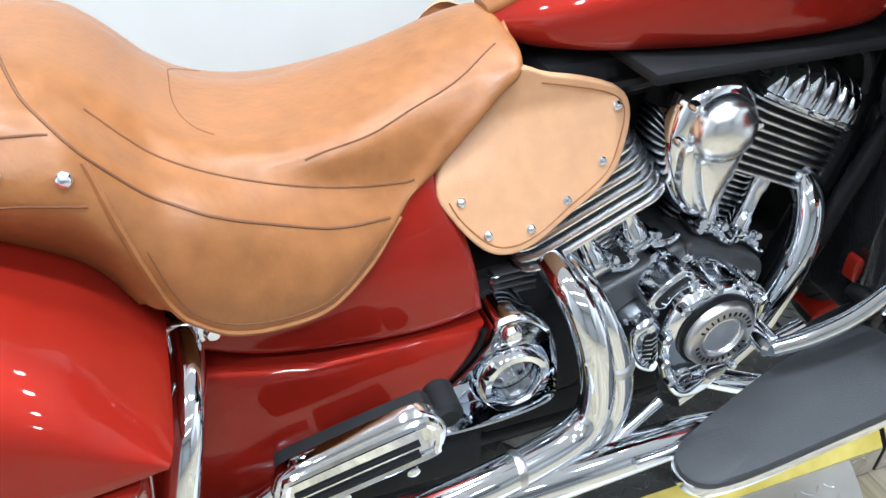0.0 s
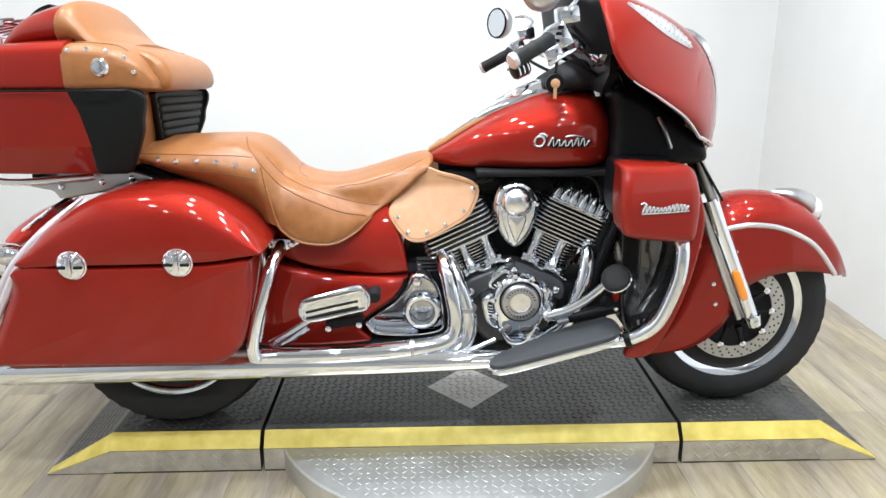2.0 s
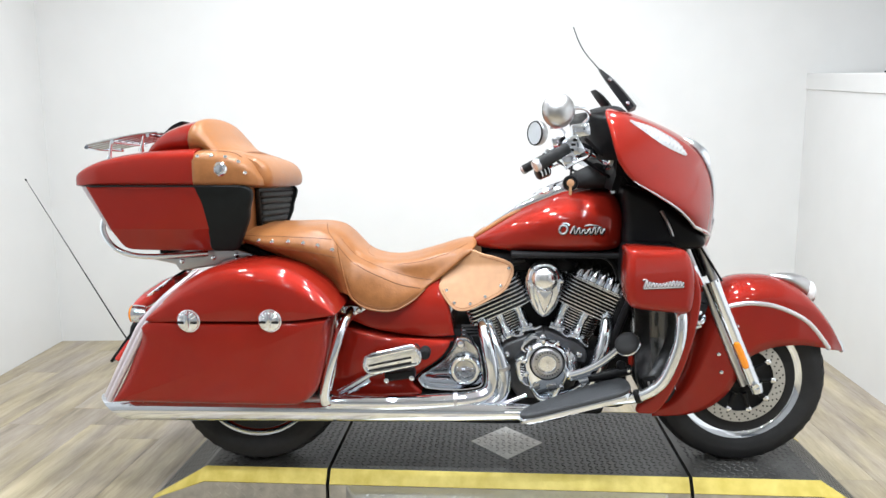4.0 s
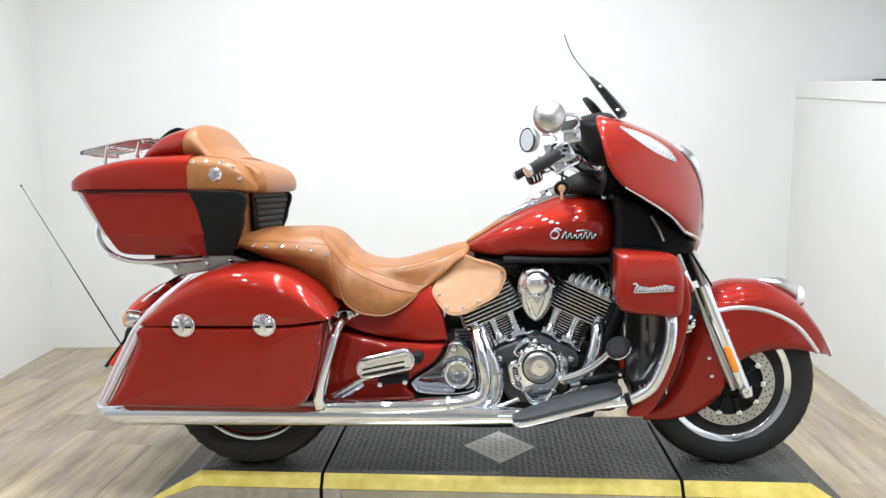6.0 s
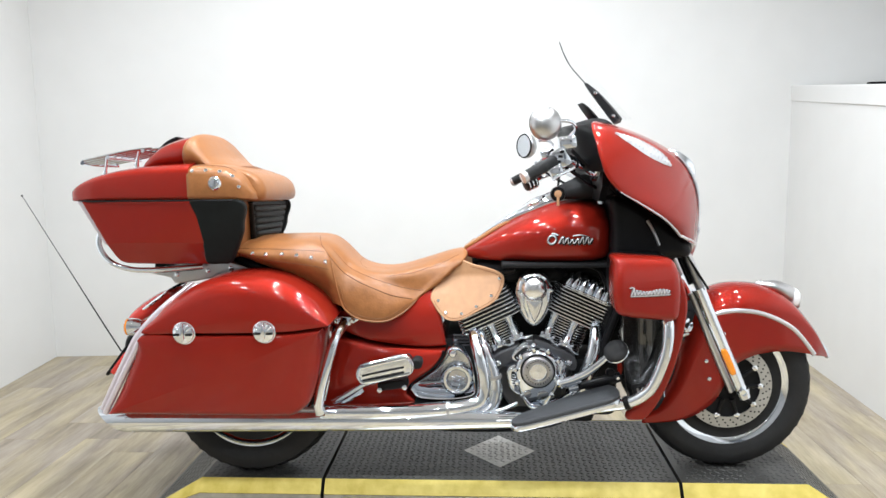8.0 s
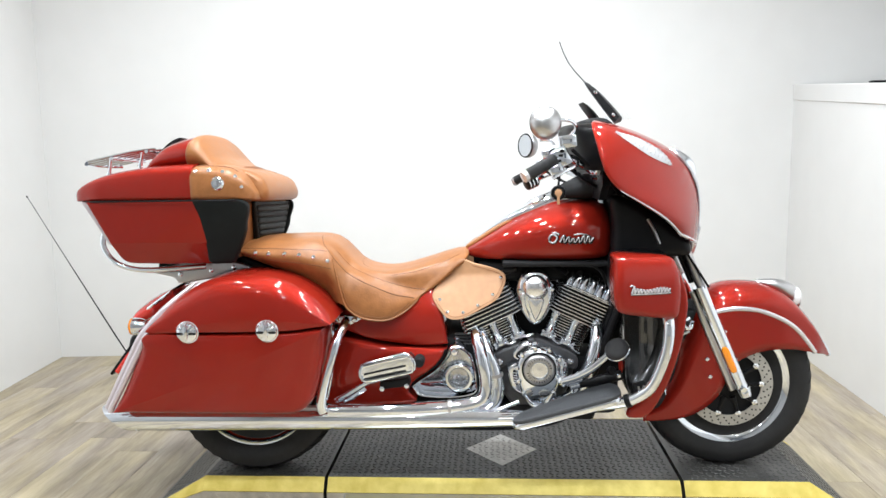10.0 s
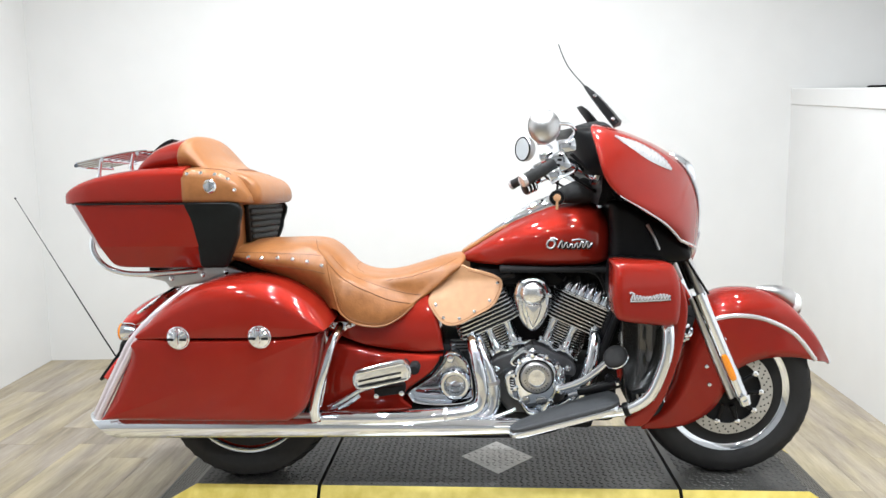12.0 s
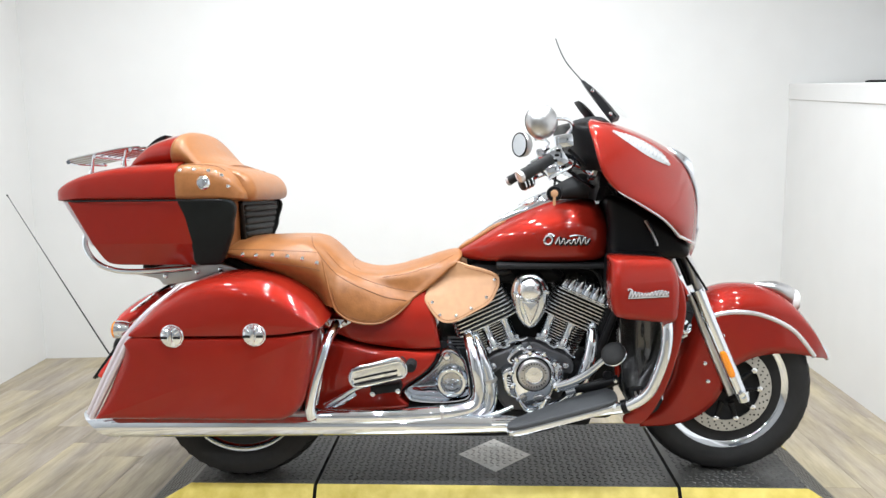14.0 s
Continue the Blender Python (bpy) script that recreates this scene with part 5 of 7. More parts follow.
box(bm, (0.9875, 0.01, 0.58), (0.17, 0.13, 0.30), 0.02)
box(bm, (1.02, 0, 0.705), (0.46, 0.20, 0.07), 0.03)
box(bm, (0.50, 0, 0.26), (0.56, 0.26, 0.12), 0.03)
box(bm, (0.47, 0, 0.235), (0.44, 0.42, 0.08), 0.02)
box(bm, (0.95, 0, 0.215), (0.50, 0.30, 0.06), 0.02)
box(bm, (0.745, -0.02, 0.465), (0.11, 0.24, 0.07), 0.02)
P("gearbox", bm, MATT)
bm = bmesh.new()
for i in range(4):
    z = 0.462 + i * 0.011
    box(bm, (0.745, -0.145, z), (0.060, 0.02, 0.004), 0.001)
P("fin", bm, ENGINE)
bm = bmesh.new()
tube(bm, [(0.78, 0, 0.735), (1.0, 0, 0.74), (1.20, 0, 0.73), (1.30, 0, 0.70)], 0.035, 16, 12)
for s in (-1, 1):
    tube(bm, [(1.30, s * 0.10, 0.73), (1.265, s * 0.12, 0.60), (1.205, s * 0.13, 0.42), (1.14, s * 0.13, 0.25), (1.0, s * 0.12, 0.17), (0.6, s * 0.12, 0.17), (0.3, s * 0.12, 0.26)], 0.020, 50, 12)
    tube(bm, [(1.310, s * 0.15, 0.70), (1.286, s * 0.165, 0.631), (1.243, s * 0.168, 0.519), (1.199, s * 0.17, 0.394), (1.165, s * 0.15, 0.30)], 0.014, 20, 12)
box(bm, (0.9875, 0, 0.70), (0.20, 0.16, 0.07), 0.02)
B("frame", bm, BLACK, label="black frame tubes")
bm = bmesh.new()
for k, (p, q) in enumerate((((0.88, -0.10, 0.70), (0.93, -0.13, 0.72)), ((1.05, -0.08, 0.735), (1.10, -0.12, 0.70)))):
    tube(bm, [p, ((p[0] + q[0]) / 2, p[1] - 0.02, (p[2] + q[2]) / 2), q], 0.010, 10, 8)
tube(bm, [(1.13, -0.14, 0.735), (1.20, -0.16, 0.725), (1.235, -0.15, 0.66)], 0.006, 14, 8)
P("cable", bm, BLACK)

# ---- passenger board and its bracket
for s in (-1, 1):
    bm = bmesh.new()
    slab(bm, [(0.403, 0.400), (0.406, 0.422), (0.420, 0.440), (0.480, 0.457), (0.548, 0.474), (0.572, 0.472), (0.592, 0.450), (0.594, 0.425), (0.580, 0.408), (0.520, 0.390), (0.440, 0.373), (0.416, 0.378)], s * 0.303, s * 0.322, 0.008, 0, 70)
    peg = B("passenger_board", bm, CHROME, label="folded chrome passenger footboard")
    bm = bmesh.new()
    slab(bm, [(0.411, 0.400), (0.414, 0.426), (0.425, 0.434), (0.560, 0.466), (0.580, 0.464), (0.588, 0.446), (0.584, 0.414), (0.575, 0.408), (0.440, 0.380), (0.417, 0.384)], s * 0.280, s * 0.302, 0.006, 0, 60)
    B("rubber_pad", bm, MATT, peg, "black rubber tread pad")
    bm = bmesh.new()
    rim = [(0.414, 0.402), (0.419, 0.425), (0.430, 0.432), (0.558, 0.462), (0.575, 0.459), (0.583, 0.444), (0.580, 0.418), (0.570, 0.411), (0.442, 0.384), (0.420, 0.387), (0.414, 0.402)]
    tube(bm, [(x, s * 0.321, z) for x, z in rim], 0.006, 70, 8)
    B("board_rim", bm, CHROME, peg)
    for z in (0.0, -0.0165):
        bm = bmesh.new()
        tube(bm, [(0.425, s * 0.3225, 0.404 + z), (0.490, s * 0.3225, 0.419 + z), (0.562, s * 0.3225, 0.434 + z)], 0.0035, 12, 8)
        B("rubber_strip", bm, MATT, peg)
    bm = bmesh.new()
    lathe(bm, [(0.018, -0.02), (0.018, 0.02), (0.012, 0.026)], (0.602, s * 0.28, 0.438), (0, s, 0), 20)
    box(bm, (0.520, s * 0.27, 0.362), (0.10, 0.05, 0.028), 0.006, Matrix.Rotation(radians(-8), 4, "Y"))
    P("board_pivot", bm, MATT, peg)
    bm = bmesh.new()
    for x, z in ((0.478, 0.348), (0.560, 0.358)):
        lathe(bm, [(0.008, 0), (0.008, 0.004), (0.005, 0.006)], (x, s * 0.297, z), (0, s, 0), 14)
    tube(bm, [(0.315, s * 0.26, 0.292), (0.37, s * 0.26, 0.325), (0.42, s * 0.26, 0.355), (0.46, s * 0.26, 0.365)], [0.012, 0.011, 0.010, 0.008], 16, 12)
    tube(bm, [(0.30, s * 0.27, 0.275), (0.36, s * 0.275, 0.30), (0.42, s * 0.27, 0.34)], 0.007, 12, 8)
    P("board_bracket", bm, CHROME, peg)

# ---- rider floorboards, brake pedal, crash bar
for s in (-1, 1):
    bm = bmesh.new()
    ring = curve([(0.906, 0.335), (0.915, 0.372), (0.96, 0.390), (1.08, 0.401), (1.20, 0.408), (1.238, 0.392), (1.247, 0.350), (1.240, 0.295), (1.210, 0.260), (1.14, 0.266), (1.06, 0.277), (0.935, 0.306)], 70, True)
    zf = lambda x: 0.258 + (x - 0.917) * 0.31
    skin(bm, [[(x, s * y, zf(x) + h) for x, y in (ring - ring.mean(0)) * f + ring.mean(0)] for f, h in ((0.97, -0.020), (1.0, -0.016), (1.0, -0.006), (0.985, -0.002))])
    fb = B("floorboard", bm, CHROME, label="floorboard with a grey rubber mat and chrome rim")
    bm = bmesh.new()
    skin(bm, [[(x, s * y, zf(x) + h) for x, y in (ring - ring.mean(0)) * f + ring.mean(0)] for f, h in ((0.975, -0.004), (0.99, 0.002), (0.985, 0.008), (0.95, 0.011), (0.6, 0.012))])
    B("rubber_mat", bm, BOARD, fb, "worn grey rubber mat")
    bm = bmesh.new()
    tube(bm, [(1.372, s * 0.30, 0.605), (1.381, s * 0.37, 0.604), (1.383, s * 0.390, 0.578), (1.378, s * 0.393, 0.512), (1.354, s * 0.390, 0.430), (1.328, s * 0.384, 0.378), (1.283, s * 0.368, 0.340), (1.225, s * 0.34, 0.315), (1.10, s * 0.26, 0.27), (1.0, s * 0.15, 0.24)], 0.0175, 60, 18)
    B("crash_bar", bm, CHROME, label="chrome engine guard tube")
    bm = bmesh.new()
    lathe(bm, [(0.0215, -0.008), (0.0225, 0), (0.0215, 0.008)], (1.268, s * 0.362, 0.333), (1, s * 0.3, 0.42), 18)
    B("guard_clamp", bm, BLACK)
bm = bmesh.new()
tube(bm, [(1.071, -0.28, 0.370), (1.115, -0.295, 0.390), (1.165, -0.308, 0.424), (1.215, -0.312, 0.470)], [0.012, 0.013, 0.012, 0.010], 20, 12)
ped = B("brake_pedal", bm, CHROME, label="chrome brake pedal lever with black pad")
bm = bmesh.new()
axis = Vector((-0.42, -0.62, 0.66))
lathe(bm, [(0.020, -0.016), (0.036, -0.010), (0.0395, -0.003), (0.0385, 0.004), (0.034, 0.009), (0.020, 0.012), (0.001, 0.013)], (1.238, -0.318, 0.488), axis, 32)
B("pedal_pad", bm, RUBBER, ped)
bm = bmesh.new()
lathe(bm, [(0.036, -0.014), (0.0405, -0.010), (0.0415, -0.004), (0.0395, -0.001)], (1.238, -0.318, 0.488), axis, 32)
B("pad_rim", bm, CHROME, ped)
bm = bmesh.new()
lathe(bm, [(0.016, -0.04), (0.018, 0.0), (0.012, 0.006)], (1.075, -0.275, 0.368), (0, -1, 0), 18)
tube(bm, [(1.085, -0.262, 0.358), (1.135, -0.262, 0.374)], 0.013, 4, 14)
B("pedal_pivot", bm, CHROME, ped)

# brake master cylinder beside the floorboard
bm = bmesh.new()
tube(bm, [(1.125, -0.262, 0.352), (1.150, -0.263, 0.358), (1.265, -0.266, 0.388)], [0.011, 0.0165, 0.0165], 12, 16)
lathe(bm, [(0.013, -0.03), (0.015, 0.0), (0.011, 0.006)], (1.232, -0.27, 0.402), (0, -1, 0.2), 16)
mc_body = B("master_cylinder", bm, BLACK, label="black brake master cylinder")
bm = bmesh.new()
tube(bm, [(1.098, -0.262, 0.345), (1.128, -0.262, 0.353)], 0.0125, 4, 12)
lathe(bm, [(0.008, -0.01), (0.008, 0.004), (0.005, 0.007)], (1.252, -0.284, 0.390), (0, -1, 0), 6)
P("nut", bm, CHROME, mc_body)
# black plate added to keep the tank's red out of the rocker covers
bm = bmesh.new()
box(bm, (1.07, 0, 0.742), (0.38, 0.38, 0.016), 0.006)
B("tank_tray", bm, MATT, label="black plate added under the tank to block its red reflection")

# ---- lower fairings
for s in (-1, 1):
    bm = bmesh.new()
    panel(bm, [(1.214, 0.806), (1.300, 0.802), (1.376, 0.795), (1.404, 0.772), (1.417, 0.705), (1.416, 0.640), (1.408, 0.610), (1.385, 0.604), (1.310, 0.613), (1.240, 0.625), (1.216, 0.644), (1.208, 0.70), (1.209, 0.775)], s * 0.352, s * 0.436, 0.026, lambda x, z: -2.4 * max(0.0, z - 0.69) ** 2 - 0.22 * (x - 1.28))
    lf = B("lower_fairing", bm, RED, label="red lower fairing pod")
    bm = bmesh.new()
    panel(bm, [(1.240, 0.790), (1.30, 0.794), (1.380, 0.790), (1.405, 0.770), (1.420, 0.705), (1.420, 0.640), (1.400, 0.616), (1.314, 0.622), (1.250, 0.634), (1.232, 0.66), (1.226, 0.70), (1.228, 0.765)], s * 0.18, s * 0.354, 0.02)
    B("fairing_box", bm, BLACK, lf, "black storage box behind the pod")
    bm = bmesh.new()
    slab(bm, [(1.408, 0.770), (1.434, 0.720), (1.453, 0.650), (1.448, 0.570), (1.430, 0.480), (1.402, 0.390), (1.366, 0.315), (1.332, 0.272), (1.300, 0.266), (1.272, 0.270), (1.278, 0.296), (1.318, 0.325), (1.358, 0.380), (1.388, 0.450), (1.408, 0.530), (1.416, 0.600), (1.412, 0.700)], s * 0.318, s * 0.340, 0.010, 0, 120, 5)
    B("fairing_leg", bm, RED, lf)
    bm = bmesh.new()
    slab(bm, [(1.405, 0.700), (1.440, 0.640), (1.436, 0.570), (1.418, 0.480), (1.390, 0.395), (1.352, 0.320), (1.305, 0.285), (1.325, 0.335), (1.355, 0.395), (1.378, 0.450), (1.390, 0.530), (1.390, 0.600)], s * 0.18, s * 0.322, 0.006, 0, 90, 3)
    B("leg_lining", bm, GLOSS, lf, "glossy black lining of the fairing leg")
    bm = bmesh.new()
    panel(bm, [(1.284, 0.640), (1.400, 0.625), (1.408, 0.520), (1.392, 0.410), (1.355, 0.330), (1.322, 0.295), (1.298, 0.305), (1.286, 0.36), (1.283, 0.42), (1.280, 0.52)], s * 0.12, s * 0.230, 0.008, lambda x, z: -0.060 * math.cos(min(1.0, abs(x - 1.340) / 0.07) * math.pi / 2) * min(1.0, max(0.0, (z - 0.30) / 0.16)) ** 0.8)
    B("fairing_inner", bm, GLOSS, lf, "glossy black inner shield")
    bm = bmesh.new()
    box(bm, (1.345, s * 0.262, 0.350), (0.085, 0.03, 0.03), 0.006, Matrix.Rotation(radians(-12), 4, "Y"))
    B("guard_vent", bm, MATT, lf)
    bm = bmesh.new()
    for i in range(4):
        box(bm, (1.318 + i * 0.017, s * 0.279, 0.346 + i * 0.0036), (0.007, 0.004, 0.015), 0.002, Matrix.Rotation(radians(-12), 4, "Y"))
    P("bar", bm, STEEL, lf)
    emb = tree_of(lf)
    if s == -1:
        emblem("pod_emblem", CHROME, emb, 1.253, 1.378, 0.689, 0.027, lf, "chrome bar-shaped mark", False)
bm = bmesh.new()
slab(bm, [(1.270, 0.420), (1.279, 0.414), (1.282, 0.395), (1.276, 0.377), (1.268, 0.382), (1.266, 0.410)], -0.190, -0.212, 0.005, 0, 40)
B("horn_cover", bm, RED)

# ---- fairing
FA = (((1.440, 0.850), 0.275, (1.552, 0.795)), ((1.380, 0.905), 0.335, (1.562, 0.860)), ((1.296, 0.958), 0.375, (1.566, 0.925)), ((1.226, 1.000), 0.390, (1.560, 0.985)), ((1.188, 1.045), 0.392, (1.544, 1.030)), ((1.172, 1.090), 0.385, (1.520, 1.068)),
      ((1.160, 1.145), 0.365, (1.482, 1.103)), ((1.151, 1.190), 0.335, (1.430, 1.136)), ((1.156, 1.206), 0.300, (1.372, 1.164)), ((1.176, 1.212), 0.240, (1.318, 1.186)), ((1.20, 1.214), 0.15, (1.275, 1.202)))


def fairing_grid(inset=0.0):
    rows = curve([(e[0], e[1], w, f[0], f[1]) for e, w, f in FA], 44)
    out = []
    for ex, ez, w, fx, fz in rows:
        half = []
        for t in np.linspace(0, 1, 20):
            a = t * math.pi / 2
            x = ex + (fx - inset - ex) * math.sin(a) ** 1.3
            y = (w - inset) * math.cos(a) ** 1.25
            half.append((x, -y, ez + (fz - ez) * (math.sin(a) ** 1.3)))
        out.append(half + [(x, -y, z) for x, y, z in half[-2::-1]])
    return out


bm = bmesh.new()
skin(bm, fairing_grid(), closed=False)
fair = B("fairing", bm, RED, label="red fork-mounted fairing shell")
so = fair.modifiers.new("solid", "SOLIDIFY")
so.thickness, so.offset = 0.006, -1
ft = tree_of(fair)
bm = bmesh.new()
g = fairing_grid()
for s in (0, -1):
    tube(bm, [row[s] for row in g][:17], [0.006, 0.0045, 0.0035, 0.0015], sides=8, raw=True)
tube(bm, g[0], 0.006, sides=8, raw=True)
B("fairing_edge", bm, SILVER, fair, "silver edge trim")
for lo, hi in ((14, 17), (21, 24)):
    bm = bmesh.new()
    skin(bm, [[Vector(row[k]) + Vector((0.004, 0, 0.001)) for k in range(lo, hi + 1)] for row in g[3:27]], closed=False)
    bmesh.ops.solidify(bm, geom=bm.faces[:], thickness=0.003)
    B("nose_trim", bm, CHROME, fair, "chrome strip down the nose")
# black inner fairing with gauges
bm = bmesh.new()
skin(bm, [[(1.182 + 0.025 * k, y * (0.97 - 0.05 * k), z) for y, z in ((-0.33, 1.17), (-0.375, 1.08), (-0.36, 1.01), (-0.28, 0.96), (0.28, 0.96), (0.36, 1.01), (0.375, 1.08), (0.33, 1.17), (0.22, 1.215), (-0.22, 1.215))] for k in (0, 1)])
B("inner_fairing", bm, BLACK, fair, "black inner fairing with gauges")
bm, ring = bmesh.new(), bmesh.new()
for y, z, r in ((-0.13, 1.12, 0.060), (0.13, 1.12, 0.060), (-0.29, 1.075, 0.052), (0.29, 1.075, 0.052)):
    lathe(bm, [(r, 0), (r, 0.014), (r * 0.86, 0.012), (0.001, 0.012)], (1.182, y, z), (-1, 0, 0.22), 32)
    lathe(ring, [(r + 0.002, 0.010), (r + 0.003, 0.014), (r - 0.001, 0.016), (r - 0.005, 0.0135)], (1.182, y, z), (-1, 0, 0.22), 32)
P("gauge", bm, GLOSS, fair)
bm = bmesh.new()
rows = []
for ex, ez, w in curve([(1.176, 1.060, 0.375), (1.168, 1.100, 0.372), (1.158, 1.145, 0.352), (1.150, 1.188, 0.322), (1.160, 1.206, 0.280)], 14):
    rows.append([(ex + 0.012 - (0.012 + 0.058) * (1 - abs(t) ** 5), w * t, ez - 0.004) for t in np.linspace(-1, 1, 31)])
skin(bm, rows, closed=False)
bmesh.ops.solidify(bm, geom=bm.faces[:], thickness=0.004)
B("fairing_liner", bm, BLACK, fair, "matt black dashboard liner")
P("gauge_ring", ring, CHROME, fair)
bm = bmesh.new()
loft(bm, [(1.145, 1.175, 1.185, 0.20), (1.155, 1.18, 1.215, 0.25), (1.18, 1.17, 1.224, 0.26), (1.21, 1.17, 1.224, 0.25), (1.235, 1.18, 1.212, 0.20)], 28, 3)
B("dash_hood", bm, MATT, fair, "matt black dashboard hood")
# black shield between fork, tank and pods
for s in (-1, 1):
    bm = bmesh.new()
    panel(bm, [(1.235, 0.965), (1.30, 0.955), (1.38, 0.905), (1.45, 0.855), (1.487, 0.820), (1.492, 0.775), (1.42, 0.765), (1.30, 0.765), (1.245, 0.775), (1.24, 0.87)], s * 0.06, s * 0.215, 0.03)
    B("fork_shroud", bm, BLACK, fair, "black plastic shroud below the fairing")
    bm = bmesh.new()
    tube(bm, [(1.345, s * 0.232, 0.895), (1.365, s * 0.234, 0.86), (1.385, s * 0.232, 0.815)], 0.005, 10, 8)
    B("shroud_trim", bm, STEEL, fair)
# steering tube, with dark filler boxes added to block bright gaps
bm = bmesh.new()
box(bm, (1.37, 0, 0.86), (0.20, 0.22, 0.22), 0.03)
tube(bm, [(1.30, 0, 1.0), (1.45, 0, 0.72)], 0.05, 6, 16)
box(bm, (1.28, 0, 0.72), (0.10, 0.24, 0.14), 0.02)
box(bm, (1.27, 0, 0.60), (0.05, 0.24, 0.14), 0.01)
box(bm, (1.28, 0.05, 0.46), (0.05, 0.24, 0.30), 0.01)
P("steering_head", bm, MATT)
# lamps in the fairing
for s in (-1, 1):
    bm = bmesh.new()
    pts, rows = [], []
    up = curve([(1.222, 1.172), (1.29, 1.158), (1.350, 1.132), (1.398, 1.100), (1.412, 1.068)], 16)
    dn = curve([(1.222, 1.170), (1.268, 1.138), (1.325, 1.101), (1.37, 1.080), (1.410, 1.065)], 16)
    for (xa, za), (xb, zb) in zip(up, dn):
        row = []
        for f in np.linspace(0, 1, 6):
            q, nrm = on(ft, xa + (xb - xa) * f, za + (zb - za) * f, lift=0.002 + 0.006 * math.sin(math.pi * f))
            row.append((q.x, q.y * -s, q.z))
        rows.append(row)
    skin(bm, rows, closed=False)
    bmesh.ops.solidify(bm, geom=bm.faces[:], thickness=0.004)
    B("driving_lamp", bm, CLEAR, fair, "long clear lamp lens with fine ribs")
    for row in rows[2:-1]:
        bm = bmesh.new()
        tube(bm, [(x, y + s * 0.0005, z) for x, y, z in row[1:-1]], 0.0018, 8, 6)
        B("lens_rib", bm, STEEL, fair)
bm = bmesh.new()
lathe(bm, [(0.125, -0.06), (0.130, -0.02), (0.128, 0.01), (0.118, 0.028), (0.110, 0.030)], (1.496, 0, 0.955), (0.96, 0, 0.18), 44)
B("headlamp_ring", bm, CHROME, fair, "chrome headlamp surround")
bm = bmesh.new()
lathe(bm, [(0.112, 0.0), (0.110, 0.03), (0.085, 0.052), (0.045, 0.064), (0.004, 0.068)], (1.492, 0, 0.955), (0.96, 0, 0.18), 44)
B("headlamp_lens", bm, CLEAR, fair, "round clear headlamp lens")
bm = bmesh.new()
tube(bm, [(1.440, 0, 1.115), (1.488, 0, 1.085), (1.524, 0, 1.052), (1.538, 0, 1.020)], [0.012, 0.028, 0.032, 0.02], 18, 14)
B("headlamp_visor", bm, CHROME, fair)
bm = bmesh.new()
tube(bm, [(1.545, -0.05, 0.85), (1.540, -0.03, 0.78), (1.534, 0, 0.725)], [0.020, 0.018, 0.010], 12, 14)
B("chin_piece", bm, SILVER, fair)

# ---- windscreen
bm = bmesh.new()
rows = []
for x, z, w in curve([(1.250, 1.212, 0.205), (1.200, 1.266, 0.212), (1.147, 1.328, 0.212), (1.100, 1.382, 0.210), (1.078, 1.422, 0.205), (1.064, 1.462, 0.195)], 24):
    row = []
    for t in np.linspace(-1, 1, 25):
        row.append((x + 0.080 * (1 - t * t), w * t, z + 0.010 * (1 - t * t)))
    rows.append(row)
skin(bm, rows, closed=False)
bmesh.ops.solidify(bm, geom=bm.faces[:], thickness=0.004)
ws = B("windscreen", bm, GLASS, label="clear curved windscreen")
ws.visible_shadow = False
bm = bmesh.new()
tube(bm, [r[0] for r in rows], 0.0019, sides=6, raw=True)
B("screen_edge", bm, BOARD, ws)
for s in (-1, 1):
    bm = bmesh.new()
    rows = []
    for x, z, w, k in curve([(1.244, 1.208, 0.212, 0.014), (1.210, 1.250, 0.217, 0.013), (1.170, 1.300, 0.217, 0.010), (1.147, 1.330, 0.216, 0.004)] if s < 0 else [(1.238, 1.205, 0.212, 0.010), (1.220, 1.235, 0.217, 0.010), (1.195, 1.268, 0.217, 0.008), (1.180, 1.290, 0.216, 0.003)], 16):
        rows.append([(x - 0.006, s * (w + 0.003), z - k * 0.2), (x + k * 0.9, s * (w - 0.012), z + k * 0.9), (x + k * 1.9, s * (w - 0.045), z + k), (x + k * 1.7, s * (w - 0.05), z), (x - 0.004, s * (w - 0.012), z - k * 0.6)])
    skin(bm, rows)
    B("screen_bracket", bm, BLACK, ws, "black screen bracket")
    if s < 0:
        bm = bmesh.new()
        for x, z, w in ((1.176, 1.300, 0.217), (1.234, 1.228, 0.213)):
            lathe(bm, [(0.0055, -0.006), (0.0055, 0.003), (0.003, 0.005)], (x, s * w, z), (0, s, 0.1), 12)
        P("screw", bm, CHROME, ws)

